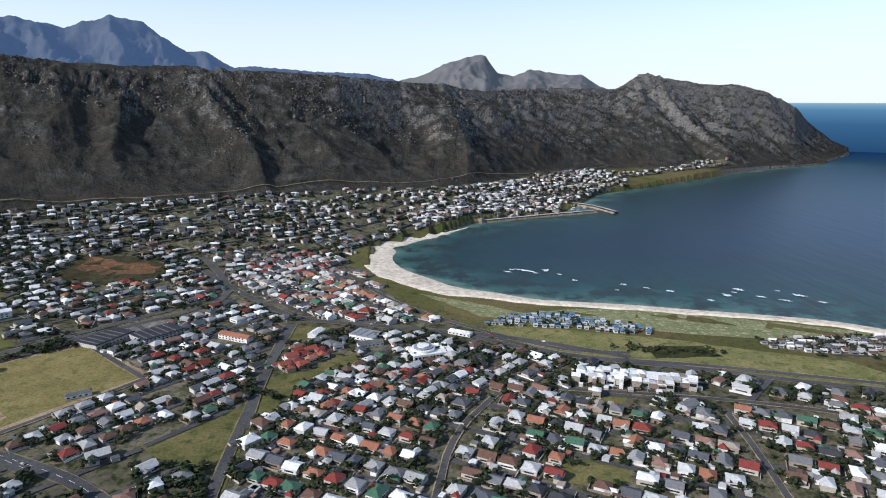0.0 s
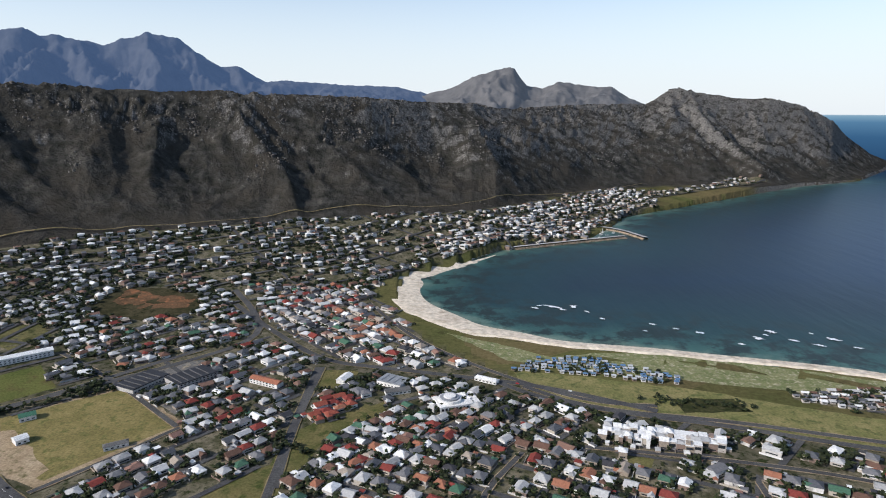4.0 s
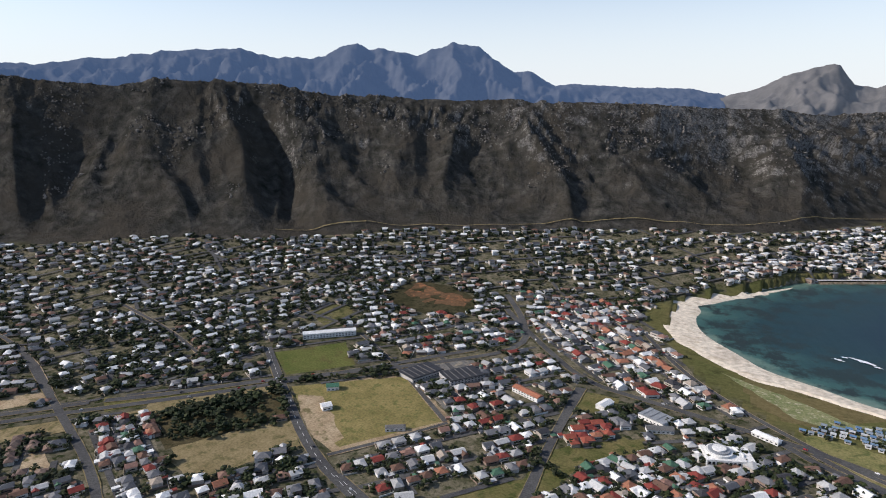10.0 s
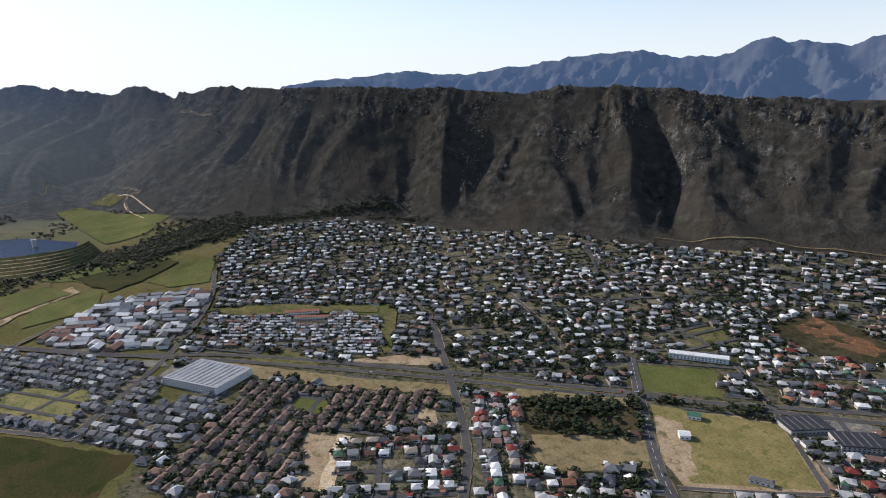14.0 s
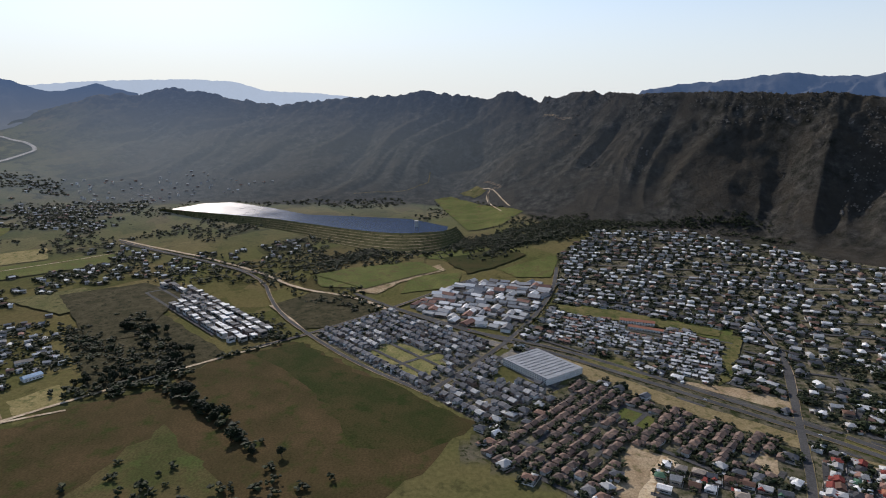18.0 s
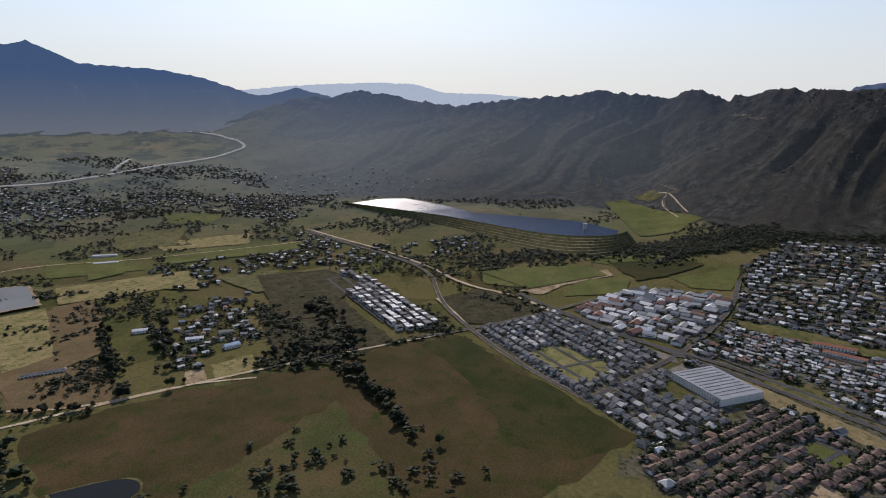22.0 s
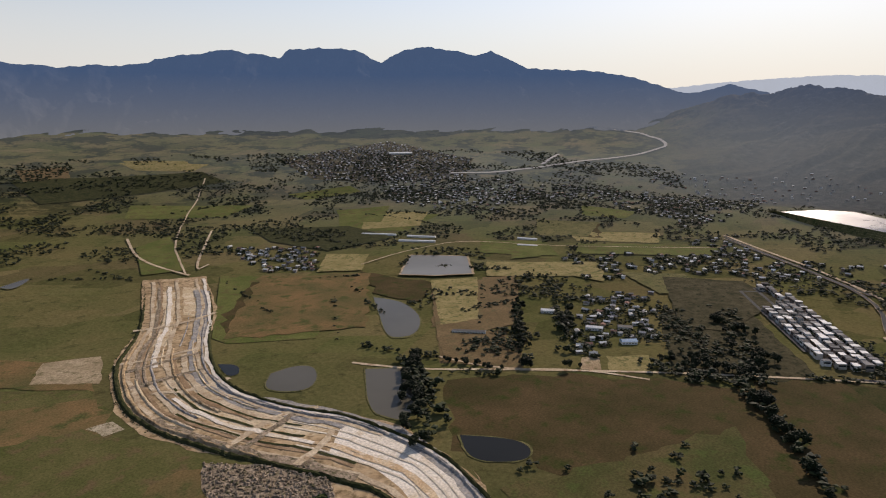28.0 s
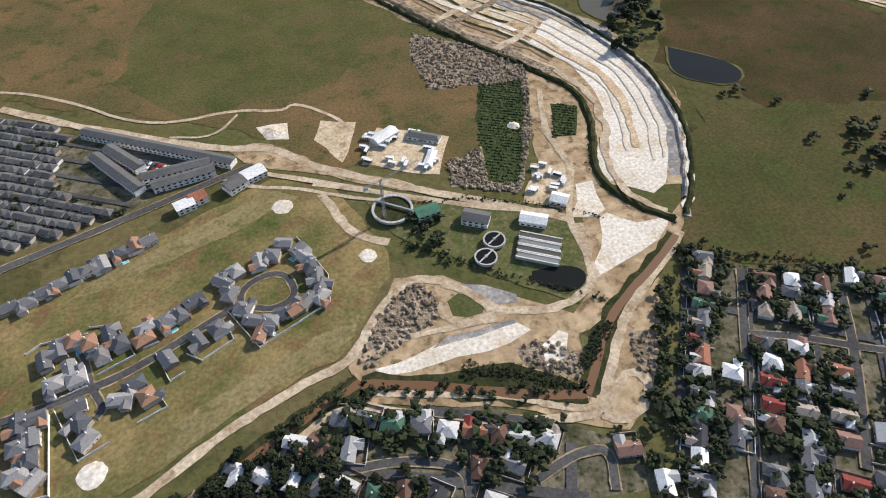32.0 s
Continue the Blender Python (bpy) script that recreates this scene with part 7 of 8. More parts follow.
# the golf estate: each house faces its nearest lane
LANES = np.concatenate([np.column_stack([q[:-1], np.diff(q, axis=0)]) for q in (resample(rounded(l), 6.0) for n_, _, l in ROADS if n_ in ("estate_lane", "rows_road"))])
for kind_, places in (("golf_estate", ESTATE_LOOP + ESTATE_WEST), ("golf_row", ROW_HOMES)):
    for x, y in places:
        near_ = LANES[np.argmin(np.hypot(LANES[:, 0] - x, LANES[:, 1] - y))]
        HOUSE_SPOTS.append((x, y, float(ground_z(x, y)) + 0.3, math.atan2(near_[3], near_[2]) + (math.pi if rnd.rand() < 0.5 else 0), kind_))

# houses that the camera sees from near, each with its parts
def house_model(w, d, h, wing, gable, roof_mat):
    h0 = new("house")
    wall_v = Heap()
    wall_v.add(box(w, d, -1, h), BOX_F[:4], 0)
    if gable:
        e = d / 2
        wall_v.add([(-w / 2, -e, h), (-w / 2, e, h), (-w / 2, 0, h + d * 0.24), (w / 2, -e, h), (w / 2, e, h), (w / 2, 0, h + d * 0.24)], [(0, 2, 1), (3, 4, 5)], 0)
    part("wall", wall_v.mesh("wall", [WALL_O]), h0)
    v, f = hip(w, d, h, d * 0.26, 0 if gable else d * 0.55)
    part("roof", mesh_of("roof", v, f, [roof_mat]), h0)
    if wing:
        w2, d2, ox = w * 0.45, d * 0.75, wing * w * 0.27
        part("wing_wall", mesh_of("wing_wall", box(w2, d2, -1, h - 0.25, ox, d * 0.55), BOX_F[:4], [WALL_O]), h0)
        v, f = hip(w2, d2 + d * 0.35, h - 0.25, w2 * 0.28, 0 if gable else w2 * 0.5, 0.4, ox, d * 0.42, True)
        part("wing_roof", mesh_of("wing_roof", v, f, [roof_mat]), h0)
    for ox in (-w * 0.3, w * 0.28):
        win = part("window", mesh_of("window", box(1.6, 0.12, 0.9, 2.1, ox, -d / 2 - 0.02), BOX_F, [GLASS]), h0)
        rim_ = Heap()
        for w_, z0_, z1_, o_ in ((1.8, 0.78, 0.92, 0), (1.8, 2.08, 2.2, 0), (0.1, 0.92, 2.08, -0.8), (0.1, 0.92, 2.08, 0.8)):
            rim_.add(box(w_, 0.2, z0_, z1_, ox + o_, -d / 2 - 0.03), BOX_F, 0)
        part("frame", rim_.mesh("frame", [PLASTER]), win, "white window frame")
    part("door", mesh_of("door", box(0.95, 0.14, 0, 2.1, 0.3, -d / 2 - 0.02), BOX_F, [DOOR]), h0, "dark wooden front door")
    part("chimney", mesh_of("chimney", box(0.8, 0.8, h, h + d * 0.3 + 0.8, w * 0.22, d * 0.1), BOX_F, [PLASTER]), h0)
    return h0

MODELS = {}
for key, base_h, mat in (("mixed", 3.4, ROOF_O["mixed"]), ("estate", 4.4, ROOF_O["estate"])):
    MODELS[key] = [house_model(*dims, mat) for dims in ((14.2, 9.6, base_h, 1, False), (12.8, 9.4, base_h, 0, True), (14.8, 8.8, base_h, -1, True), (12.4, 10.6, base_h + 0.8, 1, False), (15.4, 8.6, base_h, -1, True))]
used = set()
for n, (x, y, z, a, name) in enumerate(HOUSE_SPOTS):
    key = "estate" if name.startswith("golf") else "mixed"
    i = int(rnd.randint(5))
    model = MODELS[key][i]
    m = pose(x, y, z, 0, 0, math.degrees(a) + (90 if rnd.rand() < 0.3 else 0))
    if (key, i) in used:
        h = copy_thing(model, m)
    else:
        used.add((key, i)); h = model
        h.matrix_basis = m
    tagged(h, "plastered golf estate house with grey tiled roof" if key == "estate" else "single-storey plastered suburban house with pitched roof", "house", "suburban houses")
for key in MODELS:
    for i, model in enumerate(MODELS[key]):
        if (key, i) not in used:
            for o in [model, *model.children_recursive]:
                bpy.data.objects.remove(o)

# garden walls of the near plots
heap = Heap()
for x, y, z, a, name in HOUSE_SPOTS:
    for ox, oy, w, d in ((7.9, 1.0, 0.25, 20), (0, 11, 15.6, 0.25)) if not name.startswith("golf") else ():
        heap.add(turned(box(w, d, -0.5, 1.7, ox, oy), x, y, z, a), BOX_F[:5], 0)
tagged(new("garden_walls", heap.mesh("garden_walls", [WALL_I])), "low plastered garden walls between plots", "walls", kind="stuff")
for line in ESTATE_WALLS:
    q = resample(line, 12.0)
    wall = tagged(new("boundary_wall"), "white plastered boundary wall of the golf estate", "wall", kind="structure")
    for a_, b_ in zip(q[:-1], q[1:]):
        m_ = (a_ + b_) / 2
        d_ = b_ - a_
        part("wall_panel", mesh_of("wall_panel", turned(box(np.hypot(*d_) - 0.35, 0.25, -0.5, 2.0), m_[0], m_[1], 0.4, math.atan2(d_[1], d_[0])).tolist(), BOX_F, [PLASTER]), wall)
        part("wall_pier", mesh_of("wall_pier", turned(box(0.5, 0.5, -0.5, 2.3), a_[0], a_[1], 0.4, math.atan2(d_[1], d_[0])).tolist(), BOX_F, [PLASTER]), wall)
# swimming pools
POOL = water_material("pool_water", (0.10, 0.42, 0.52), 0.08, 1.5, 0.02)
for n, (x, y, z, a, name) in enumerate(HOUSE_SPOTS):
    if n % 9 == 4:
        p = tagged(new("swimming_pool"), "small turquoise garden swimming pool", "pool", "garden pools")
        part("coping", mesh_of("coping", turned(box(5.4, 3.2, -0.6, 0.15, -1.5, 8.8), x, y, z, a).tolist(), BOX_F, [PLASTER]), p)
        part("water_surface", mesh_of("water_surface", turned(box(4.6, 2.4, 0.0, 0.17, -1.5, 8.8), x, y, z, a).tolist(), BOX_F, [POOL]), p)

# larger single buildings
SAY = {"school_hall": "long white school hall", "shop_hall": "large dark-roofed shopping hall", "warehouse": "very large grey metal-roofed warehouse", "apartment_block": "white flat-roofed apartment block", "retail_shed": "white-roofed retail shed",
       "greenhouse": "long low white greenhouse tunnel", "row_block": "long grey-roofed terrace block", "town_hall": "white town building", "school_block": "orange-roofed school block", "plant_building": "treatment plant building with pitched roof",
       "plant_shed": "small site shed in a dusty yard", "pavilion": "small sports pavilion beside the field", "stable": "low row of farm stables", "farm_house": "farmhouse among trees", "works_hall": "large factory hall", "villa": "detached golf course villa"}
def building(name, x, y, ang, w, d, h, roof):
    z = float(ground_z(x, y)) + 0.3
    a = radians(ang)
    b = tagged(new(name), SAY[name] + " with " + ("pale" if roof in ("white", "flat") else roof) + " roof", name.split("_")[-1])
    part("wall", mesh_of("wall", turned(box(w, d, -4, h), x, y, z, a).tolist(), BOX_F[:4], [PLASTER if roof != "dark" else CONCRETE]), b)
    if roof == "flat" or roof == "dark" or roof == "metal":
        part("roof", mesh_of("roof", turned(box(w + 0.6, d + 0.6, h, h + 0.4), x, y, z, a).tolist(), BOX_F, [ROOF_F[roof]]), b)
        part("parapet", mesh_of("parapet", turned(box(w + 0.6, 0.4, h + 0.4, h + 1.1, 0, -d / 2), x, y, z, a).tolist(), BOX_F, [PLASTER if roof == "flat" else ROOF_F[roof]]), b)
        if roof != "flat":
            for i in range(int(w // 9)):
                part("roof_rib", mesh_of("roof_rib", turned(box(1.2, d * 0.86, h + 0.4, h + 1.0, -w / 2 + 5 + i * 9.0), x, y, z, a).tolist(), BOX_F, [ROOF_F["metal" if roof == "metal" else "grey"]]), b)
        else:
            for i in range(int(w // 8)):
                part("stair_head", mesh_of("stair_head", turned(box(3.4, 4.0, h + 0.4, h + 2.6, -w / 2 + 4 + i * 8.0, rnd.uniform(-3, 3)), x, y, z, a).tolist(), BOX_F, [PLASTER]), b)
    else:
        v, f = hip(w, d, h, d * 0.2, 0 if d > 10 else d * 0.3)
        part("roof", mesh_of("roof", turned(v, x, y, z, a).tolist(), f, [ROOF_F[roof]]), b)
    floors = max(1, int(h // 3))
    if name != "greenhouse":
        for fl in range(floors):
            for i in range(int(w // 5)):
                part("window", mesh_of("window", turned(box(2.4, 0.14, fl * 3 + 0.9, fl * 3 + 2.3, -w / 2 + 3 + i * 5.0, -d / 2 - 0.03), x, y, z, a).tolist(), BOX_F, [GLASS]), b)
    return b
for row in BUILDINGS:
    building(*row)

# round white hall with a stepped drum roof
def drum(name, x, y, r, z0, z1, n, material, parent, label="", r2=None):
    r2 = r2 or r
    v = [(x + q * math.cos(6.2832 * i / n), y + q * math.sin(6.2832 * i / n), z) for q, z in ((r, z0), (r2, z1)) for i in range(n)]
    f = [(i, (i + 1) % n, n + (i + 1) % n, n + i) for i in range(n)] + [tuple(range(n, 2 * n))]
    return part(name, mesh_of(name, v, f, [material]), parent, label)
hall = tagged(new("round_hall"), "large round white hall with stepped drum roof", "hall")
HX, HY = -18, 668
part("podium", mesh_of("podium", turned(box(40, 30, -1, 7), HX, HY, 0.3, 0.35).tolist(), BOX_F, [PLASTER]), hall)
part("side_wing", mesh_of("side_wing", turned(box(9, 32, -1, 6, 24.6, 1), HX, HY, 0.3, 0.35).tolist(), BOX_F, [PLASTER]), hall)
drum("lower_drum", HX - 4, HY, 13.5, 7.2, 10, 40, PLASTER, hall)
drum("roof_ring", HX - 4, HY, 11, 10, 11.4, 40, ROOF_F["metal"], hall, "grey metal ring roof")
drum("upper_drum", HX - 4, HY, 7, 11.4, 12.8, 32, PLASTER, hall)
for i in range(9):
    part("window", mesh_of("window", turned(box(2.6, 0.2, 2, 5, -17 + i * 4.2, -15.1), HX, HY, 0.3, 0.35).tolist(), BOX_F, [GLASS]), hall)

# ---------------------------------------------------------------- treatment works
def ring(name, x, y, r_out, r_in, z0, z1, n, material, parent, label=""):
    c = [(math.cos(6.2832 * i / n), math.sin(6.2832 * i / n)) for i in range(n)]
    v = [(x + r_out * a, y + r_out * b, z0) for a, b in c] + [(x + r_out * a, y + r_out * b, z1) for a, b in c] + [(x + r_in * a, y + r_in * b, z1) for a, b in c] + [(x + r_in * a, y + r_in * b, z0) for a, b in c]
    f = []
    for i in range(n):
        j = (i + 1) % n
        f += [(i, j, n + j, n + i), (n + i, n + j, 2 * n + j, 2 * n + i), (2 * n + i, 2 * n + j, 3 * n + j, 3 * n + i)]
    return part(name, mesh_of(name, v, f, [material]), parent, label)
for x, y in ((-129, -338), (-117, -322)):
    t = tagged(new("settling_tank"), "round concrete settling tank with dark water", "tank", "settling tanks")
    ring("rim", x, y, 9.0, 7.8, 2, 4.4, 36, CONCRETE, t)
    drum("water_surface", x, y, 7.9, 2, 3.8, 36, DARK_WATER, t, "dark still water")
    part("bridge", mesh_of("bridge", turned(box(18, 1.2, 4.4, 4.9), x, y, 0, 0.6).tolist(), BOX_F, [CONCRETE]), t)
    drum("hub", x, y, 1.2, 3.5, 5.4, 14, CONCRETE, t)
t = tagged(new("digester_pit"), "large dark round pit with pale rim and crane arm", "tank")
ring("rim", -58, -395, 17.5, 15.5, 2, 4.2, 44, CONCRETE, t)
drum("floor_disc", -58, -395, 15.6, 2, 3.0, 44, SOILS["olive_dark"], t, "dark wet pit floor")
part("service_bridge", mesh_of("service_bridge", turned(box(34, 1.6, 4.4, 5.4, 0, 3), -58, -395, 0, 2.5).tolist(), BOX_F, [ROOF_F["metal"]]), t)
mast = tagged(new("tower_crane"), "slender lattice tower crane over the pit", "crane")
def lattice(name, a, b, s, n, parent):
    a, b = Vector(a), Vector(b)
    ax = (b - a).normalized()
    u = ax.orthogonal().normalized(); w = ax.cross(u)
    hp = Heap()
    def bar(p, q, r):
        d = (q - p).normalized(); e = d.orthogonal().normalized() * r; g = d.cross(e)
        hp.add([tuple(k + o) for k in (p, q) for o in (e + g, e - g, -e - g, -e + g)], BOX_F, 0)
    cs = [u * s + w * s, u * s - w * s, -u * s - w * s, -u * s + w * s]
    for c in cs:
        bar(a + c, b + c, 0.14)
    for i in range(n):
        p, q = a.lerp(b, i / n), a.lerp(b, (i + 1) / n)
        for k in range(4):
            bar(p + cs[k], q + cs[(k + 1) % 4], 0.09)
    return part(name, hp.mesh(name, [ROOF_F["metal"]]), parent)
lattice("tower", (-50, -388, 2), (-50, -388, 44), 0.8, 18, mast)
lattice("jib", (-50, -388, 43), (-84, -402, 45), 0.6, 16, mast)
lattice("counter_jib", (-50, -388, 43), (-36, -382, 43), 0.6, 7, mast)
part("counterweight", mesh_of("counterweight", turned(box(3, 2, 40.5, 43), -37, -382.5, 0, 0.4).tolist(), BOX_F, [CONCRETE]), mast)
for i in range(4):
    b = tagged(new("aeration_basin"), "rectangular concrete aeration basin with pale water", "basin", "aeration basins")
    cx, cy, ang = -165 + 3.2 * i, -330 + 6.6 * i, radians(149)
    part("basin_wall", mesh_of("basin_wall", turned(box(34, 6.2, 1, 4.2), cx, cy, 0, ang).tolist(), BOX_F[:4], [CONCRETE]), b)
    part("water_surface", mesh_of("water_surface", turned(box(32.6, 5.0, 1, 3.9), cx, cy, 0, ang).tolist(), BOX_F, [PALE_WATER if i % 2 else MUD_WATER]), b)
    for s in (-1, 1):
        part("rim", mesh_of("rim", turned(box(34.4, 0.8, 3.9, 4.4, 0, s * 2.9), cx, cy, 0, ang).tolist(), BOX_F, [PLASTER]), b)

# harbour moles
for line, w in (([(299, 1816), (412, 1764), (459, 1633)], 11), ([(104, 1500), (302, 1603), (410, 1654)], 9)):
    pier = tagged(new("harbour_mole"), "pale stone harbour mole in the bay", "pier")
    v, f = ribbon(rounded(line), w, 0, 0.05, 3, level=3.4)
    part("deck", mesh_of("deck", v, f, [CONCRETE]), pier)
    v2, f2 = ribbon(rounded(line), w + 9, 0, 0.2, 5, level=0.3)
    k = len(v) // 2
    sides = [(*p[:2], 3.4) for p in v] + [(*p[:2], -1.5) for p in v2]
    n2 = len(v)
    part("rock_slope", mesh_of("rock_slope", sides, [(i, i + 1, n2 + i + 1, n2 + i) for i in range(k - 1)] + [(k + i + 1, k + i, n2 + k + i, n2 + k + i + 1) for i in range(k - 1)], [SOILS["rubble"]]), pier)
for i in range(26):
    x, y = 210 + rnd.uniform(0, 190), 1668 + rnd.uniform(-40, 60)
    if inside(np.array([x]), np.array([y]), COAST)[0]:
        bt = tagged(new("sailing_boat"), "small white moored sailing boat", "boat", "moored boats")
        a = rnd.uniform(0, 3.1)
        part("hull", mesh_of("hull", turned([(-4, -1.3, 1.4), (3, -1.3, 1.4), (5, 0, 1.5), (3, 1.3, 1.4), (-4, 1.3, 1.4), (-3.5, -0.6, -0.6), (3, 0, -0.6), (-3.5, 0.6, -0.6)], x, y, 0.2, a).tolist(),
             [(0, 1, 2, 3, 4), (0, 5, 6, 1), (1, 6, 2), (2, 6, 3), (3, 6, 7, 4), (4, 7, 5, 0), (5, 7, 6)], [PLASTER]), bt)
        part("mast", mesh_of("mast", turned(box(0.2, 0.2, 1, 11), x, y, 0, a).tolist(), BOX_F, [PLASTER]), bt)

# ---------------------------------------------------------------- trees
def crown_mesh(name, rng, clumps, squash, size, material):
    """A crown of many small leaf clumps, with gaps and an uneven outline; one unit wide and high."""
    hp = Heap()
    octa = np.array([(1, 0, 0), (-1, 0, 0), (0, 1, 0), (0, -1, 0), (0, 0, 1), (0, 0, -1)], float)
    fo = [(0, 2, 4), (2, 1, 4), (1, 3, 4), (3, 0, 4), (2, 0, 5), (1, 2, 5), (3, 1, 5), (0, 3, 5)]
    lobes = [(rng.uniform(-0.26, 0.26), rng.uniform(-0.26, 0.26), rng.uniform(0.42, 0.82), rng.uniform(0.16, 0.3)) for _ in range(7)]
    for i in range(clumps):
        lx, ly, lz, lr = lobes[i % len(lobes)]
        d = rng.normal(0, 1, 3); d /= np.linalg.norm(d)
        c = np.array([lx, ly, lz]) + d * lr * rng.uniform(0.5, 1.05) * np.array([1, 1, squash])
        q, _ = np.linalg.qr(rng.normal(0, 1, (3, 3)))
        hp.add((octa * rng.uniform(0.5, 1.3, (6, 3)) * size * rng.uniform(0.7, 1.3)) @ q.T * np.array([1, 1, 0.7]) + c, fo, 0)
    return hp.mesh(name, [material])

def trunk_mesh(name, rng, material, spread=0.2):
    """A tapered trunk that forks into limbs, reaching into the crown."""
    hp = Heap()
    def limb(a, b, r0, r1):
        a, b = np.array(a, float), np.array(b, float)
        d = (b - a) / np.linalg.norm(b - a)
        e = np.cross(d, (0.3, 0.9, 0.2)); e /= np.linalg.norm(e); g = np.cross(d, e)
        pts = [p + r * (math.cos(t) * e + math.sin(t) * g) for p, r in ((a, r0), (b, r1)) for t in np.arange(5) * 1.2566]
        hp.add(pts, [(i, (i + 1) % 5, 5 + (i + 1) % 5, 5 + i) for i in range(5)] + [(5, 6, 7, 8, 9)], 0)
    limb((0, 0, -0.05), (0.02, 0.01, 0.36), 0.035, 0.024)
    for k in range(4):
        a = 1.57 * k + rng.uniform(-0.4, 0.4)
        limb((0.02, 0.01, 0.33), (spread * math.cos(a), spread * math.sin(a), rng.uniform(0.55, 0.72)), 0.02, 0.008)
    return hp.mesh(name, [material])

trng = np.random.RandomState(5)
CROWNS = [crown_mesh("crown", trng, 190, 0.8, 0.105, LEAF_O) for _ in range(5)]
TRUNKS = [trunk_mesh("trunk", trng, BARK) for _ in range(5)]
SMALL = []
for _ in range(8):
    m = crown_mesh("clump", trng, 9, 0.8, 0.23, LEAF)
    v = np.array([q.co[:] for q in m.vertices]); f = [tuple(p.vertices) for p in m.polygons]
    SMALL.append((v, f)); bpy.data.meshes.remove(m)

def place_tree(x, y, tall, wide, label, group):
    k = int(trng.randint(5))
    z = float(ground_z(x, y))
    t = new("tree", TRUNKS[k])
    t.matrix_basis = Matrix.LocRotScale((x, y, z), Euler((0, 0, trng.uniform(0, 6.28))), (wide, wide, tall))
    part("crown", CROWNS[int(trng.randint(5))], t)
    tagged(t, label, "tree", group)

near_list, far_list = [], list(TREE_SPOTS)
for name, width, count, tall, line in WOODS:
    pts = resample(line, 4.0)
    for _ in range(int(count)):
        p = pts[trng.randint(len(pts))] + trng.normal(0, width * 0.33, 2)
        big = tall * trng.uniform(0.55, 1.25)
        if math.hypot(*p) < 1250 and len(near_list) < 200 and tall > 7.5:
            near_list.append((p[0], p[1], big))
        else:
            far_list.append((p[0], p[1], big))
for x, y, tall in near_list:
    place_tree(x, y, tall, tall * trng.uniform(0.75, 1.15), "tall dark-leaved tree with spreading uneven crown", "windbreak trees")
for n, (x, y, tall) in enumerate(NEAR_SPOTS):
    if n < 100:
        place_tree(x, y, tall, tall * trng.uniform(0.8, 1.2), "small leafy garden tree beside a house", "garden trees")
    else:
        far_list.append((x, y, tall))

# woods and garden trees too many to count
def woods(name, label, spots):
    spots = [s for s in spots if math.hypot(s[0], s[1]) < 3420 and not (bear(s[0], s[1]) < -70 and math.hypot(s[0], s[1]) > 2580 and rise_at(np.array([s[0]]), np.array([s[1]]))[0] > 0.5)]
    hp = Heap()
    xs, ys = np.array([s[0] for s in spots]), np.array([s[1] for s in spots])
    zs = ground_z(xs, ys)
    for (x, y, tall), z in zip(spots, zs):
        v, f = SMALL[trng.randint(8)]
        w = tall * trng.uniform(0.95, 1.5)
        hp.add(turned(v * np.array([w, w, tall]) - np.array([0, 0, tall * 0.22]), x, y, z + 0.3, trng.uniform(0, 6.28)), f, 0)
    tagged(new(name, hp.mesh(name, [LEAF])), label, "trees", kind="stuff")
woods("garden_trees", "many dark green garden trees among houses", far_list)

# bush on the open valley floor and on the mountain's foot
brush = []
while len(brush) < 8500:
    b, r = trng.uniform(-200, -62), trng.uniform(700, 3000)
    x, y = r * math.sin(radians(b)), r * math.cos(radians(b))
    dens = perlin(np.array([x / 260]), np.array([y / 190]))[0] + 0.35 * (r > 1500)
    if b < -150 and r < 1750 or b > -97 and (r < 1950 or r > float(shape(b)[0]) - 40) or b < -150 and r < 1500:
        continue
    if dens > 0.30 + 0.16 * trng.rand() and not blocked(x, y):
        brush.append((x, y, trng.uniform(5, 12.5)))
while len(brush) < 11800:
    b, r = trng.uniform(-201, -121), trng.uniform(2300, 3380)
    x, y = r * math.sin(radians(b)), r * math.cos(radians(b))
    if perlin(np.array([x / 300 + 7]), np.array([y / 420]))[0] > 0.12 + 0.14 * trng.rand() and not blocked(x, y):
        brush.append((x, y, trng.uniform(7, 14)))
woods("valley_trees", "scattered clumps of dark trees across the valley", brush)

# scrub and boulders on the near slopes
BOULDER = matte("boulder", (0.06, 0.056, 0.05), (0.18, 0.165, 0.15), 0.05, 0.4, 0.95, 0.6, 0.4)
hp = Heap()
ico = np.array([(0, 0, 1), (0.9, 0, 0.4), (0.28, 0.85, 0.45), (-0.72, 0.53, 0.4), (-0.72, -0.53, 0.45), (0.28, -0.85, 0.4), (0.5, 0.5, -0.5), (-0.5, 0.5, -0.5), (-0.5, -0.5, -0.5), (0.5, -0.5, -0.5)])
fi = [(0, 1, 2), (0, 2, 3), (0, 3, 4), (0, 4, 5), (0, 5, 1), (1, 6, 2), (2, 6, 7), (2, 7, 3), (3, 7, 8), (3, 8, 4), (4, 8, 5), (5, 8, 9), (5, 9, 1), (1, 9, 6)]
bb = trng.uniform(-84, 29, 60000)
rf_, zf_, rc_, zc_ = shape(bb)
kk = trng.uniform(0.0, 1.04, 60000) ** 0.75
rr_ = rf_ + (rc_ - rf_) * kk
bx, by = rr_ * np.sin(np.radians(bb)), rr_ * np.cos(np.radians(bb))
keep = (perlin(bx / 160, by / 160) + kk * 0.8) > 0.72
bx, by = bx[keep][:3600], by[keep][:3600]
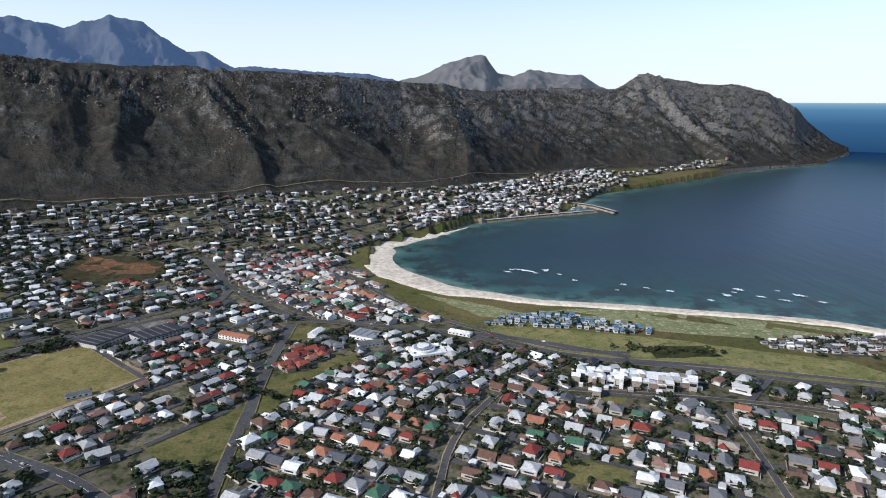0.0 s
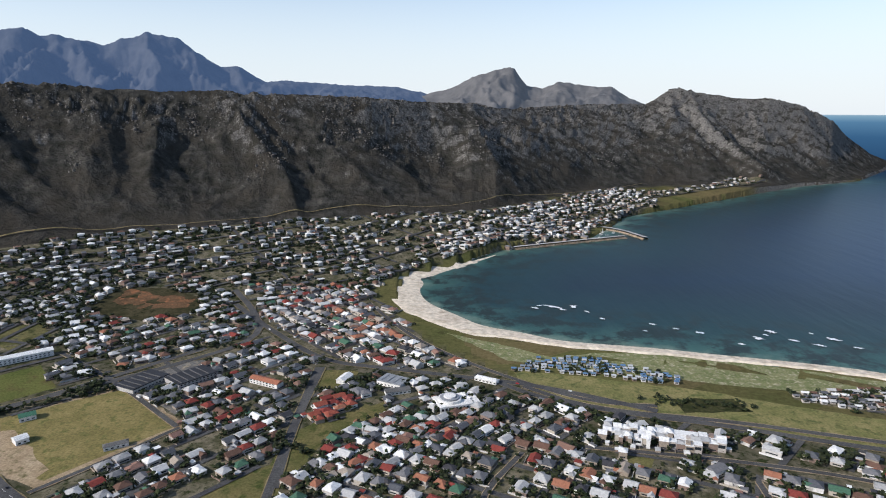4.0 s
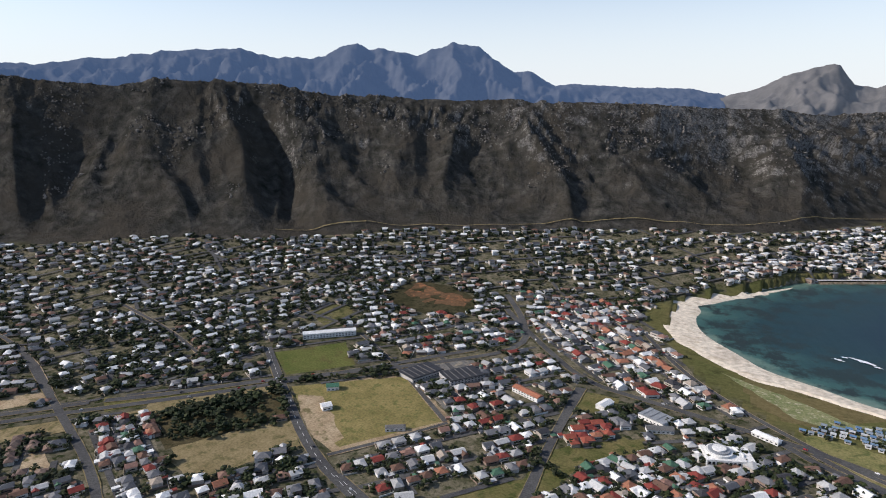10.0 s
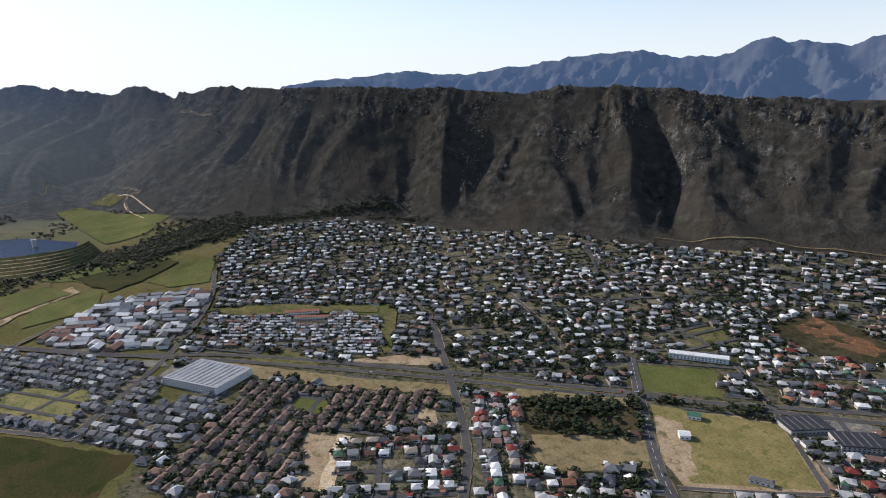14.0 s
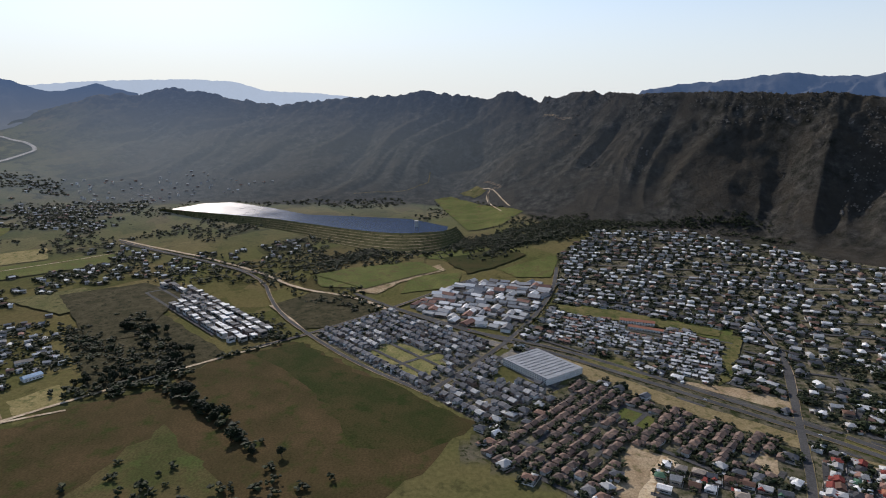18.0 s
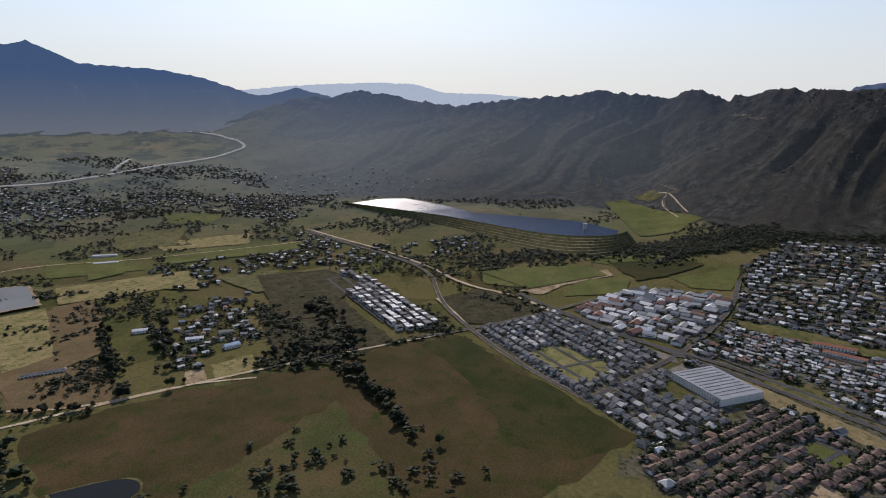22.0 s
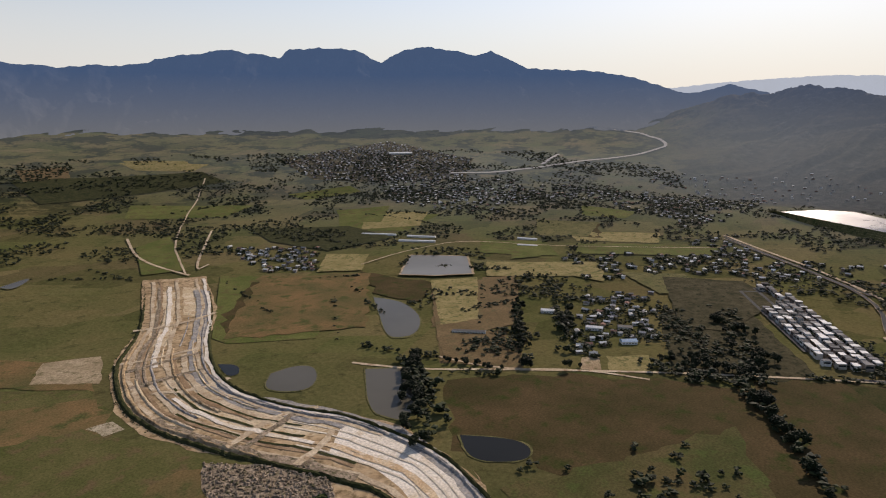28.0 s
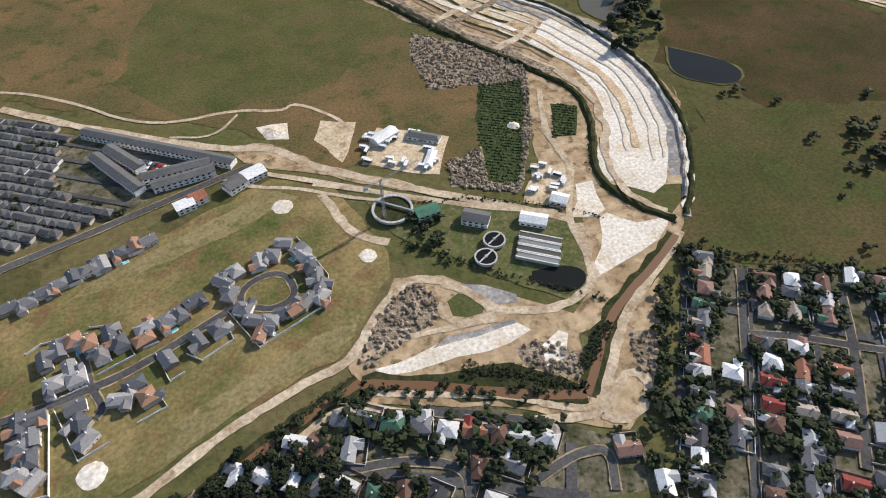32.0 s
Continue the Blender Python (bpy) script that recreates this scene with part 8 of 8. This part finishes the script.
for x, y, z in zip(bx, by, ground_z(bx, by)):
    s = trng.uniform(1.2, 3.8) * (2.0 if trng.rand() < 0.1 else 1)
    hp.add(turned(ico * trng.uniform(0.6, 1.4, (10, 3)) * s, x, y, z, trng.uniform(0, 6.28)), fi, 0)
tagged(new("boulders", hp.mesh("boulders", [BOULDER])), "grey weathered boulders and crags on the slope", "rocks", kind="stuff")

REED = coloured("reed_leaf", [(0.045, 0.07, 0.022), (0.06, 0.085, 0.03), (0.035, 0.055, 0.018), (0.075, 0.085, 0.035)], "island", 0.8, 1.2)
# dumped heaps on the earthworks
for name, poly in PATCHES:
    if name in ("rubble", "reeds"):
        P = np.array(poly, float)
        hp = Heap()
        want = int(abs(sum(P[i][0] * P[i - 1][1] - P[i - 1][0] * P[i][1] for i in range(len(P)))) / 2 / (14 if name == "rubble" else 7))
        got = 0
        while got < min(want, 700):
            x, y = trng.uniform(P[:, 0].min(), P[:, 0].max()), trng.uniform(P[:, 1].min(), P[:, 1].max())
            if inside(np.array([x]), np.array([y]), poly)[0]:
                s = trng.uniform(1.0, 2.6) if name == "rubble" else trng.uniform(0.9, 1.5)
                if name == "reeds":
                    # planted in rows
                    off = x * 0.45 + y * 0.89
                    off = round(off / 4.2) * 4.2 - off
                    x, y = x + 0.45 * off, y + 0.89 * off
                elif any(n_ == "reeds" and inside(np.array([x]), np.array([y]), p_)[0] for n_, p_ in PATCHES):
                    continue
                hp.add(turned(ico * trng.uniform(0.6, 1.4, (10, 3)) * s * np.array([1, 1, 0.8]), x, y, 0.6, trng.uniform(0, 6.28)), fi, 0)
                got += 1
        if name == "rubble":
            tagged(new("earth_heaps", hp.mesh("earth_heaps", [SOILS["rubble"]])), "tipped heaps of earth and stone", "heaps", kind="stuff")
        else:
            tagged(new("reed_tufts", hp.mesh("reed_tufts", [REED])), "rows of dense dark green reeds", "reeds", kind="stuff")
# sand and chalk heaps, bunkers
for x, y, r, h in ((30, -535, 11, 2.5), (31, -426, 9, 0.6), (-29, -351, 7, 0.6), (163, -221, 9, 0.6), (-195, -480, 6, 2.5)):
    hp = Heap()
    n = 22
    v = [(0, 0, h)] + [(r * q * math.cos(6.2832 * i / n) * trng.uniform(0.9, 1.1), r * q * math.sin(6.2832 * i / n) * trng.uniform(0.9, 1.1), h * (1 - q) * trng.uniform(0.8, 1.2)) for q in (0.5, 1.0) for i in range(n)]
    f = [(0, 1 + i, 1 + (i + 1) % n) for i in range(n)] + [(1 + i, 1 + n + i, 1 + n + (i + 1) % n, 1 + (i + 1) % n) for i in range(n)]
    hp.add(turned(v, x, y, 0.7, 0), f, 0)
    tagged(new("sand_mound", hp.mesh("sand_mound", [SOILS["earth_white"]])), "bright white heap of sand", "mound", "sand mounds")

# cars on the roads and in the yards
CAR = coloured("car_paint", [(0.75, 0.75, 0.75), (0.7, 0.7, 0.7), (0.4, 0.41, 0.42), (0.03, 0.03, 0.035), (0.35, 0.03, 0.03), (0.06, 0.1, 0.25)], "object", 0.3, 3)
TYRE = matte("tyre", (0.02, 0.02, 0.02), (0.03, 0.03, 0.03), 1, 5, 0.9, 0)
car = new("car")
part("body", mesh_of("body", box(4.3, 1.75, 0.35, 0.95) + [(-1.7, -0.8, 0.95), (1.1, -0.8, 0.95), (1.1, 0.8, 0.95), (-1.7, 0.8, 0.95), (-1.3, -0.68, 1.5), (0.4, -0.68, 1.5), (0.4, 0.68, 1.5), (-1.3, 0.68, 1.5)], BOX_F + [tuple(i + 8 for i in q) for q in BOX_F], [CAR]), car)
part("windscreen", mesh_of("windscreen", [(1.12, -0.7, 0.98), (1.12, 0.7, 0.98), (0.45, 0.62, 1.47), (0.45, -0.62, 1.47)], [(0, 1, 2, 3)], [GLASS]), car)
wheel = Heap()
wheel.add([(0.33 * math.cos(0.785 * i), s, 0.33 + 0.33 * math.sin(0.785 * i)) for s in (-0.11, 0.11) for i in range(8)], [(i, (i + 1) % 8, 8 + (i + 1) % 8, 8 + i) for i in range(8)] + [tuple(range(8)), tuple(range(15, 7, -1))], 0)
wm = wheel.mesh("wheel", [TYRE])
for sx in (-1.35, 1.35):
    for sy in (-0.78, 0.78):
        part("wheel", wm, car).location = (sx, sy, 0)
tagged(car, "parked or passing small car", "car", "cars")
spots = []
for k, (name, width, line) in enumerate(ROADS):
    q = resample(rounded(line), 9.0)
    for i in range(2, len(q) - 2):
        if width >= 9 and math.hypot(*q[i]) < 1100 and trng.rand() < 0.05:
            d = q[i + 1] - q[i]; d /= max(np.hypot(*d), 1e-6)
            side = 1 if trng.rand() < 0.5 else -1
            p = q[i] + np.array([d[1], -d[0]]) * side * width * 0.22
            spots.append((p[0], p[1], float(ground_z(*p)) + 0.82 + 0.002 * k, math.atan2(d[1] * side, d[0] * side)))
for i in range(60):
    ang = radians(148)
    r_, c_ = divmod(i, 20)
    spots.append((128 + (c_ - 10) * 3.1 * math.cos(ang) - (14 + r_ * 9) * math.sin(ang) * -1, -512 + (c_ - 10) * 3.1 * math.sin(ang) + (r_ * 4), 0.8, ang + 1.57))
for i, (x, y, z, a) in enumerate(spots[:150]):
    if i == 0:
        car.matrix_basis = pose(x, y, z, 0, 0, math.degrees(a))
    else:
        copy_thing(car, pose(x, y, z, 0, 0, math.degrees(a)))
# cabins, containers and stores in the two site yards
CABIN = coloured("cabin_paint", [(0.72, 0.72, 0.70), (0.62, 0.63, 0.62), (0.10, 0.11, 0.12), (0.70, 0.70, 0.68), (0.30, 0.33, 0.36)], "object", 0.6, 1.0)
cabin = new("site_cabin")
part("body", mesh_of("body", box(7.5, 2.8, 0.1, 2.7), BOX_F, [CABIN]), cabin)
part("roof", mesh_of("roof", box(7.7, 3.0, 2.7, 2.85), BOX_F, [ROOF_F["white"]]), cabin, "flat pale roof sheet")
part("door", mesh_of("door", box(0.9, 0.08, 0.1, 2.1, 1.5, -1.42), BOX_F, [DOOR]), cabin)
for o_ in (-2.2, -0.4):
    part("window", mesh_of("window", box(1.1, 0.08, 1.0, 2.0, o_, -1.42), BOX_F, [GLASS]), cabin)
tagged(cabin, "portable site cabin standing in a dusty yard", "cabin", "site cabins")
first = True
for x, y in [(-47, -482), (-55, -497), (-62, -500), (-69, -485), (-78, -488), (-96, -495), (-104, -490), (-110, -487), (-45, -466), (-70, -459), (-84, -452), (-96, -443), (-106, -452), (-105, -464)] + [(-179, -389), (-196, -414), (-206, -405), (-207, -387), (-201, -383), (-189, -400)]:
    for _ in range(2):
        m = pose(x + trng.uniform(-5, 5), y + trng.uniform(-5, 5), 1.0, 0, 0, 148 + 90 * trng.randint(2) + trng.uniform(-8, 8))
        if first:
            cabin.matrix_basis = m
            first = False
        else:
            copy_thing(cabin, m)
# breakers along the reef
FOAM = matte("foam", (0.55, 0.58, 0.6), (0.8, 0.82, 0.83), 0.2, 1.2, 0.9, 0.3, 0.2)
for x, y, w, d, a in ((110, 1035, 14, 3, 0.1), (140, 1042, 26, 4, -0.05), (178, 1046, 12, 5, 0.1), (215, 985, 8, 3, 0), (290, 960, 10, 3, 0.2), (352, 925, 12, 3, 0.1), (430, 905, 16, 4, -0.2), (462, 935, 12, 4, 0), (505, 880, 14, 3, 0.1), (540, 905, 16, 4, 0.1), (395, 880, 9, 3, 0.3), (120, 1050, 8, 2, 0.4), (158, 1028, 10, 2, 0.2), (196, 1020, 9, 2, -0.3), (320, 942, 7, 2, 0.3), (448, 920, 9, 2, 0.1), (478, 898, 11, 2, -0.1), (520, 930, 10, 2, 0.2), (556, 872, 12, 2, 0.1), (270, 930, 6, 2, 0.0)):
    n = 18
    v = [(0.62 * w * math.cos(6.2832 * i / n) * trng.uniform(0.4, 1.3), 1.5 * d * math.sin(6.2832 * i / n) * trng.uniform(0.25, 1.3) + 0.25 * w * math.sin(6.2832 * i / n * 0.5), 0) for i in range(n)]
    tagged(new("breaker", mesh_of("breaker", turned(v, x, y, 0.12, a - 0.35).tolist(), [tuple(range(n))], [FOAM])), "white foam of a wave breaking on the reef", "foam", kind="structure")

# ---------------------------------------------------------------- berms, ruts and ditches along the new channel
BANK_L = [(-222, -1525), (-165, -1199), (-98, -1047), (-82, -919), (-95, -810), (-162, -682), (-220, -606), (-248, -556), (-276, -515), (-268, -470), (-252, -430), (-237, -390), (-250, -352), (-280, -322)]
BANK_R = [(-352, -1485), (-303, -1240), (-239, -1037), (-220, -903), (-244, -802), (-287, -735), (-324, -691), (-349, -622), (-367, -558), (-366, -494), (-356, -436), (-335, -390), (-315, -355), (-292, -325)]
CUT_L, CUT_R = np.array(rounded(BANK_L, 2)), np.array(rounded(BANK_R, 2))
def lane(k, i0=0, i1=None, sway=0.0, seed=0):
    rng = np.random.RandomState(seed)
    p = CUT_L * (1 - k) + CUT_R * k
    return [tuple(q + rng.uniform(-sway, sway, 2)) for q in p[i0:i1]]
def berm(line, width, tall, z, material, seed):
    """A long heaped bank with an uneven crown."""
    rng = np.random.RandomState(seed)
    p = resample(line, 5.0)
    d = np.gradient(p, axis=0); d /= np.maximum(np.hypot(d[:, 0], d[:, 1]), 1e-6)[:, None]
    n = np.stack([-d[:, 1], d[:, 0]], 1)
    k = len(p)
    offs = ((-0.5, 0), (-0.16, 0.9), (0.16, 1.0), (0.5, 0))
    v = []
    for o, h in offs:
        q = p + n * width * (o + rng.uniform(-0.06, 0.06, (k, 1)))
        hh = z + tall * h * rng.uniform(0.55, 1.25, k) if h else np.full(k, z - 0.5)
        v += [(*a, b) for a, b in zip(q, hh)]
    f = [(j * k + i, j * k + i + 1, (j + 1) * k + i + 1, (j + 1) * k + i) for j in range(3) for i in range(k - 1)]
    f = [tuple(reversed(q)) for q in f]
    return mesh_of("berm", v, f, [material])
NB = len(CUT_L)
for n, (k, i0, i1, w, tall, soil_) in enumerate(((0.03, 0, NB, 9, 3.0, "olive_dark"), (0.10, 6, 24, 7, 2.4, "earth"), (0.22, 12, 20, 6, 1.8, "earth_pale"), (0.30, 0, 14, 7, 2.2, "rubble"), (0.38, 8, 19, 5, 1.6, "earth_grey"),
        (0.47, 0, 12, 5, 1.5, "earth_pale"), (0.58, 9, 19, 6, 2.0, "earth"), (0.66, 0, 10, 5, 1.6, "earth_grey"), (0.80, 8, 20, 5, 1.8, "earth_pale"), (0.90, 0, NB - 4, 5, 2.2, "earth_grey"), (0.985, 0, NB, 7, 2.8, "olive_dark"))):
    tagged(new("berm", berm(lane(k, i0, i1, 1.2, n), w, tall, 0.5, SOILS[soil_], n)), "long heaped earth bank beside the channel", "berm", kind="structure")
RUT = matte("rut", (0.20, 0.13, 0.075), (0.33, 0.235, 0.15), 0.05, 0.5, 0.95, 0.5, 0.2)
OCHRE = matte("ochre_streak", (0.42, 0.29, 0.17), (0.55, 0.43, 0.29), 0.05, 0.4, 0.95, 0.3, 0.2, (0.58, 0.49, 0.37))
CREAM = matte("cream_streak", (0.50, 0.43, 0.33), (0.60, 0.54, 0.44), 0.05, 0.4, 0.95, 0.3, 0.2)
CHALK = matte("chalk_track", (0.55, 0.49, 0.40), (0.68, 0.63, 0.55), 0.05, 0.5, 0.95, 0.3, 0.2)
for n, (k, i0, i1, w, mat) in enumerate(((0.16, 0, NB, 7, DIRT_ROAD), (0.27, 0, 30, 5, RUT), (0.34, 13, 22, 8, DIRT_ROAD), (0.45, 21, 44, 7, OCHRE), (0.49, 26, 40, 4, OCHRE), (0.36, 24, 44, 3, CREAM), (0.62, 22, 46, 3, CREAM), (0.72, 22, 46, 2, CREAM), (0.52, 0, 16, 7, DIRT_ROAD), (0.62, 10, 21, 7, RUT), (0.70, 10, 22, 9, DIRT_ROAD), (0.85, 0, 30, 6, DIRT_ROAD), (0.13, 17, 31, 13, SOILS["rubble"]), (0.79, 3, 27, 9, SOILS["earth_grey"]), (0.31, 17, 30, 4, SOILS["olive_dark"]), (0.50, 14, 25, 4, SOILS["olive_dark"]), (0.24, 2, 14, 6, SOILS["rubble"]), (0.66, 15, 24, 3, SOILS["olive_dark"]), (0.40, 2, 12, 8, SOILS["earth_white"]), (0.44, 15, 26, 7, SOILS["earth_white"]), (0.95, 0, NB, 6, CHALK))):
    tagged(new("track", strip("track", lane(k, i0, min(i1, NB), 1.2 if i0 > 19 else 3.0, 50 + n), w, 0.86 + 0.004 * n, mat, 0.35, n)), "pale wheel-worn track along the channel", "track", kind="structure")
# dark bands of rubble across the bed
for n, i_ in enumerate((11, 13, 22)):
    tagged(new("track", strip("track", [tuple(CUT_L[i_] * (1 - k) + CUT_R[i_ - 1] * k) for k in (0.12, 0.35, 0.6, 0.9)], 9, 0.98 + 0.004 * n, SOILS["rubble"], 0.4, 70 + n)), "dark band of rubble across the earthworks", "track", kind="structure")
# cross tracks where the site roads meet
for n, line in enumerate(([(-128, -905), (-180, -880), (-232, -895)], [(-170, -700), (-250, -745), (-300, -735)], [(-100, -1040), (-170, -1035), (-240, -1045)], [(-222, -620), (-262, -640), (-290, -668)], [(-150, -1190), (-220, -1180), (-300, -1215)])):
    tagged(new("track", strip("track", rounded(line), 9, 0.92 + 0.004 * n, DIRT_ROAD, 0.35, 90 + n)), "pale haul road crossing the earthworks", "track", kind="structure")
# overgrown ditches and hedges
def thicket(name, label, line, width, count, lo, hi):
    hp = Heap()
    pts = resample(line, 2.0)
    for _ in range(count):
        p = pts[trng.randint(len(pts))] + trng.normal(0, width * 0.3, 2)
        v, f = SMALL[trng.randint(8)]
        s = trng.uniform(lo, hi)
        hp.add(turned(v * s - np.array([0, 0, s * 0.25]), p[0], p[1], float(ground_z(*p)) + 0.4, trng.uniform(0, 6.28)), f, 0)
    tagged(new(name, hp.mesh(name, [LEAF])), label, "bushes", kind="stuff")
thicket("ditch_bushes", "dense bushes along an overgrown ditch", [tuple(p) for p in CUT_L], 7, 420, 1.2, 3.2)
thicket("ditch_bushes", "dense bushes along an overgrown ditch", [(-73, -230), (-102, -222), (-133, -204), (-147, -198)], 9, 260, 1.2, 3.0)
thicket("ditch_bushes", "dense bushes along an overgrown ditch", [(-152, -212), (-168, -229), (-181, -239)], 9, 260, 1.2, 3.0)
thicket("ditch_bushes", "dense bushes along an overgrown ditch", [(-245, -269), (-224, -233), (-204, -199), (-184, -176)], 9, 260, 1.2, 3.0)
thicket("ditch_bushes", "scrub along a muddy stream bank", [(83, -193), (47, -217), (22, -236), (7, -239)], 6, 180, 0.8, 2.0)
thicket("hedge", "thick dark hedge bordering the field", [(-262, -290), (-346, -258), (-401, -224), (-476, -180)], 9, 330, 1.5, 3.4)
thicket("hedge", "thick dark hedge along the works fence", [(-75, -372), (-60, -355), (-130, -300), (-190, -262)], 6, 160, 1.5, 3.0)
thicket("hedge", "thick dark hedge along the works fence", [(-70, -400), (-120, -395), (-190, -365), (-225, -340)], 4, 120, 1.2, 2.6)
thicket("island_bushes", "round clump of dark bushes on a small island", [(-876, -1262), (-864, -1266)], 22, 40, 4, 8)
island = mesh_of("island", [(-870 + 15 * q * math.cos(0.45 * i), -1264 + 9 * q * math.sin(0.45 * i), 1.9 - 1.0 * (q > 0.8)) for q in (0.6, 1.0) for i in range(14)], [tuple(range(14))] + [(i, 14 + i, 14 + (i + 1) % 14, (i + 1) % 14) for i in range(14)], [SOILS["olive_dark"]])
tagged(new("island", island), "small overgrown island in the farm dam", "island", kind="structure")
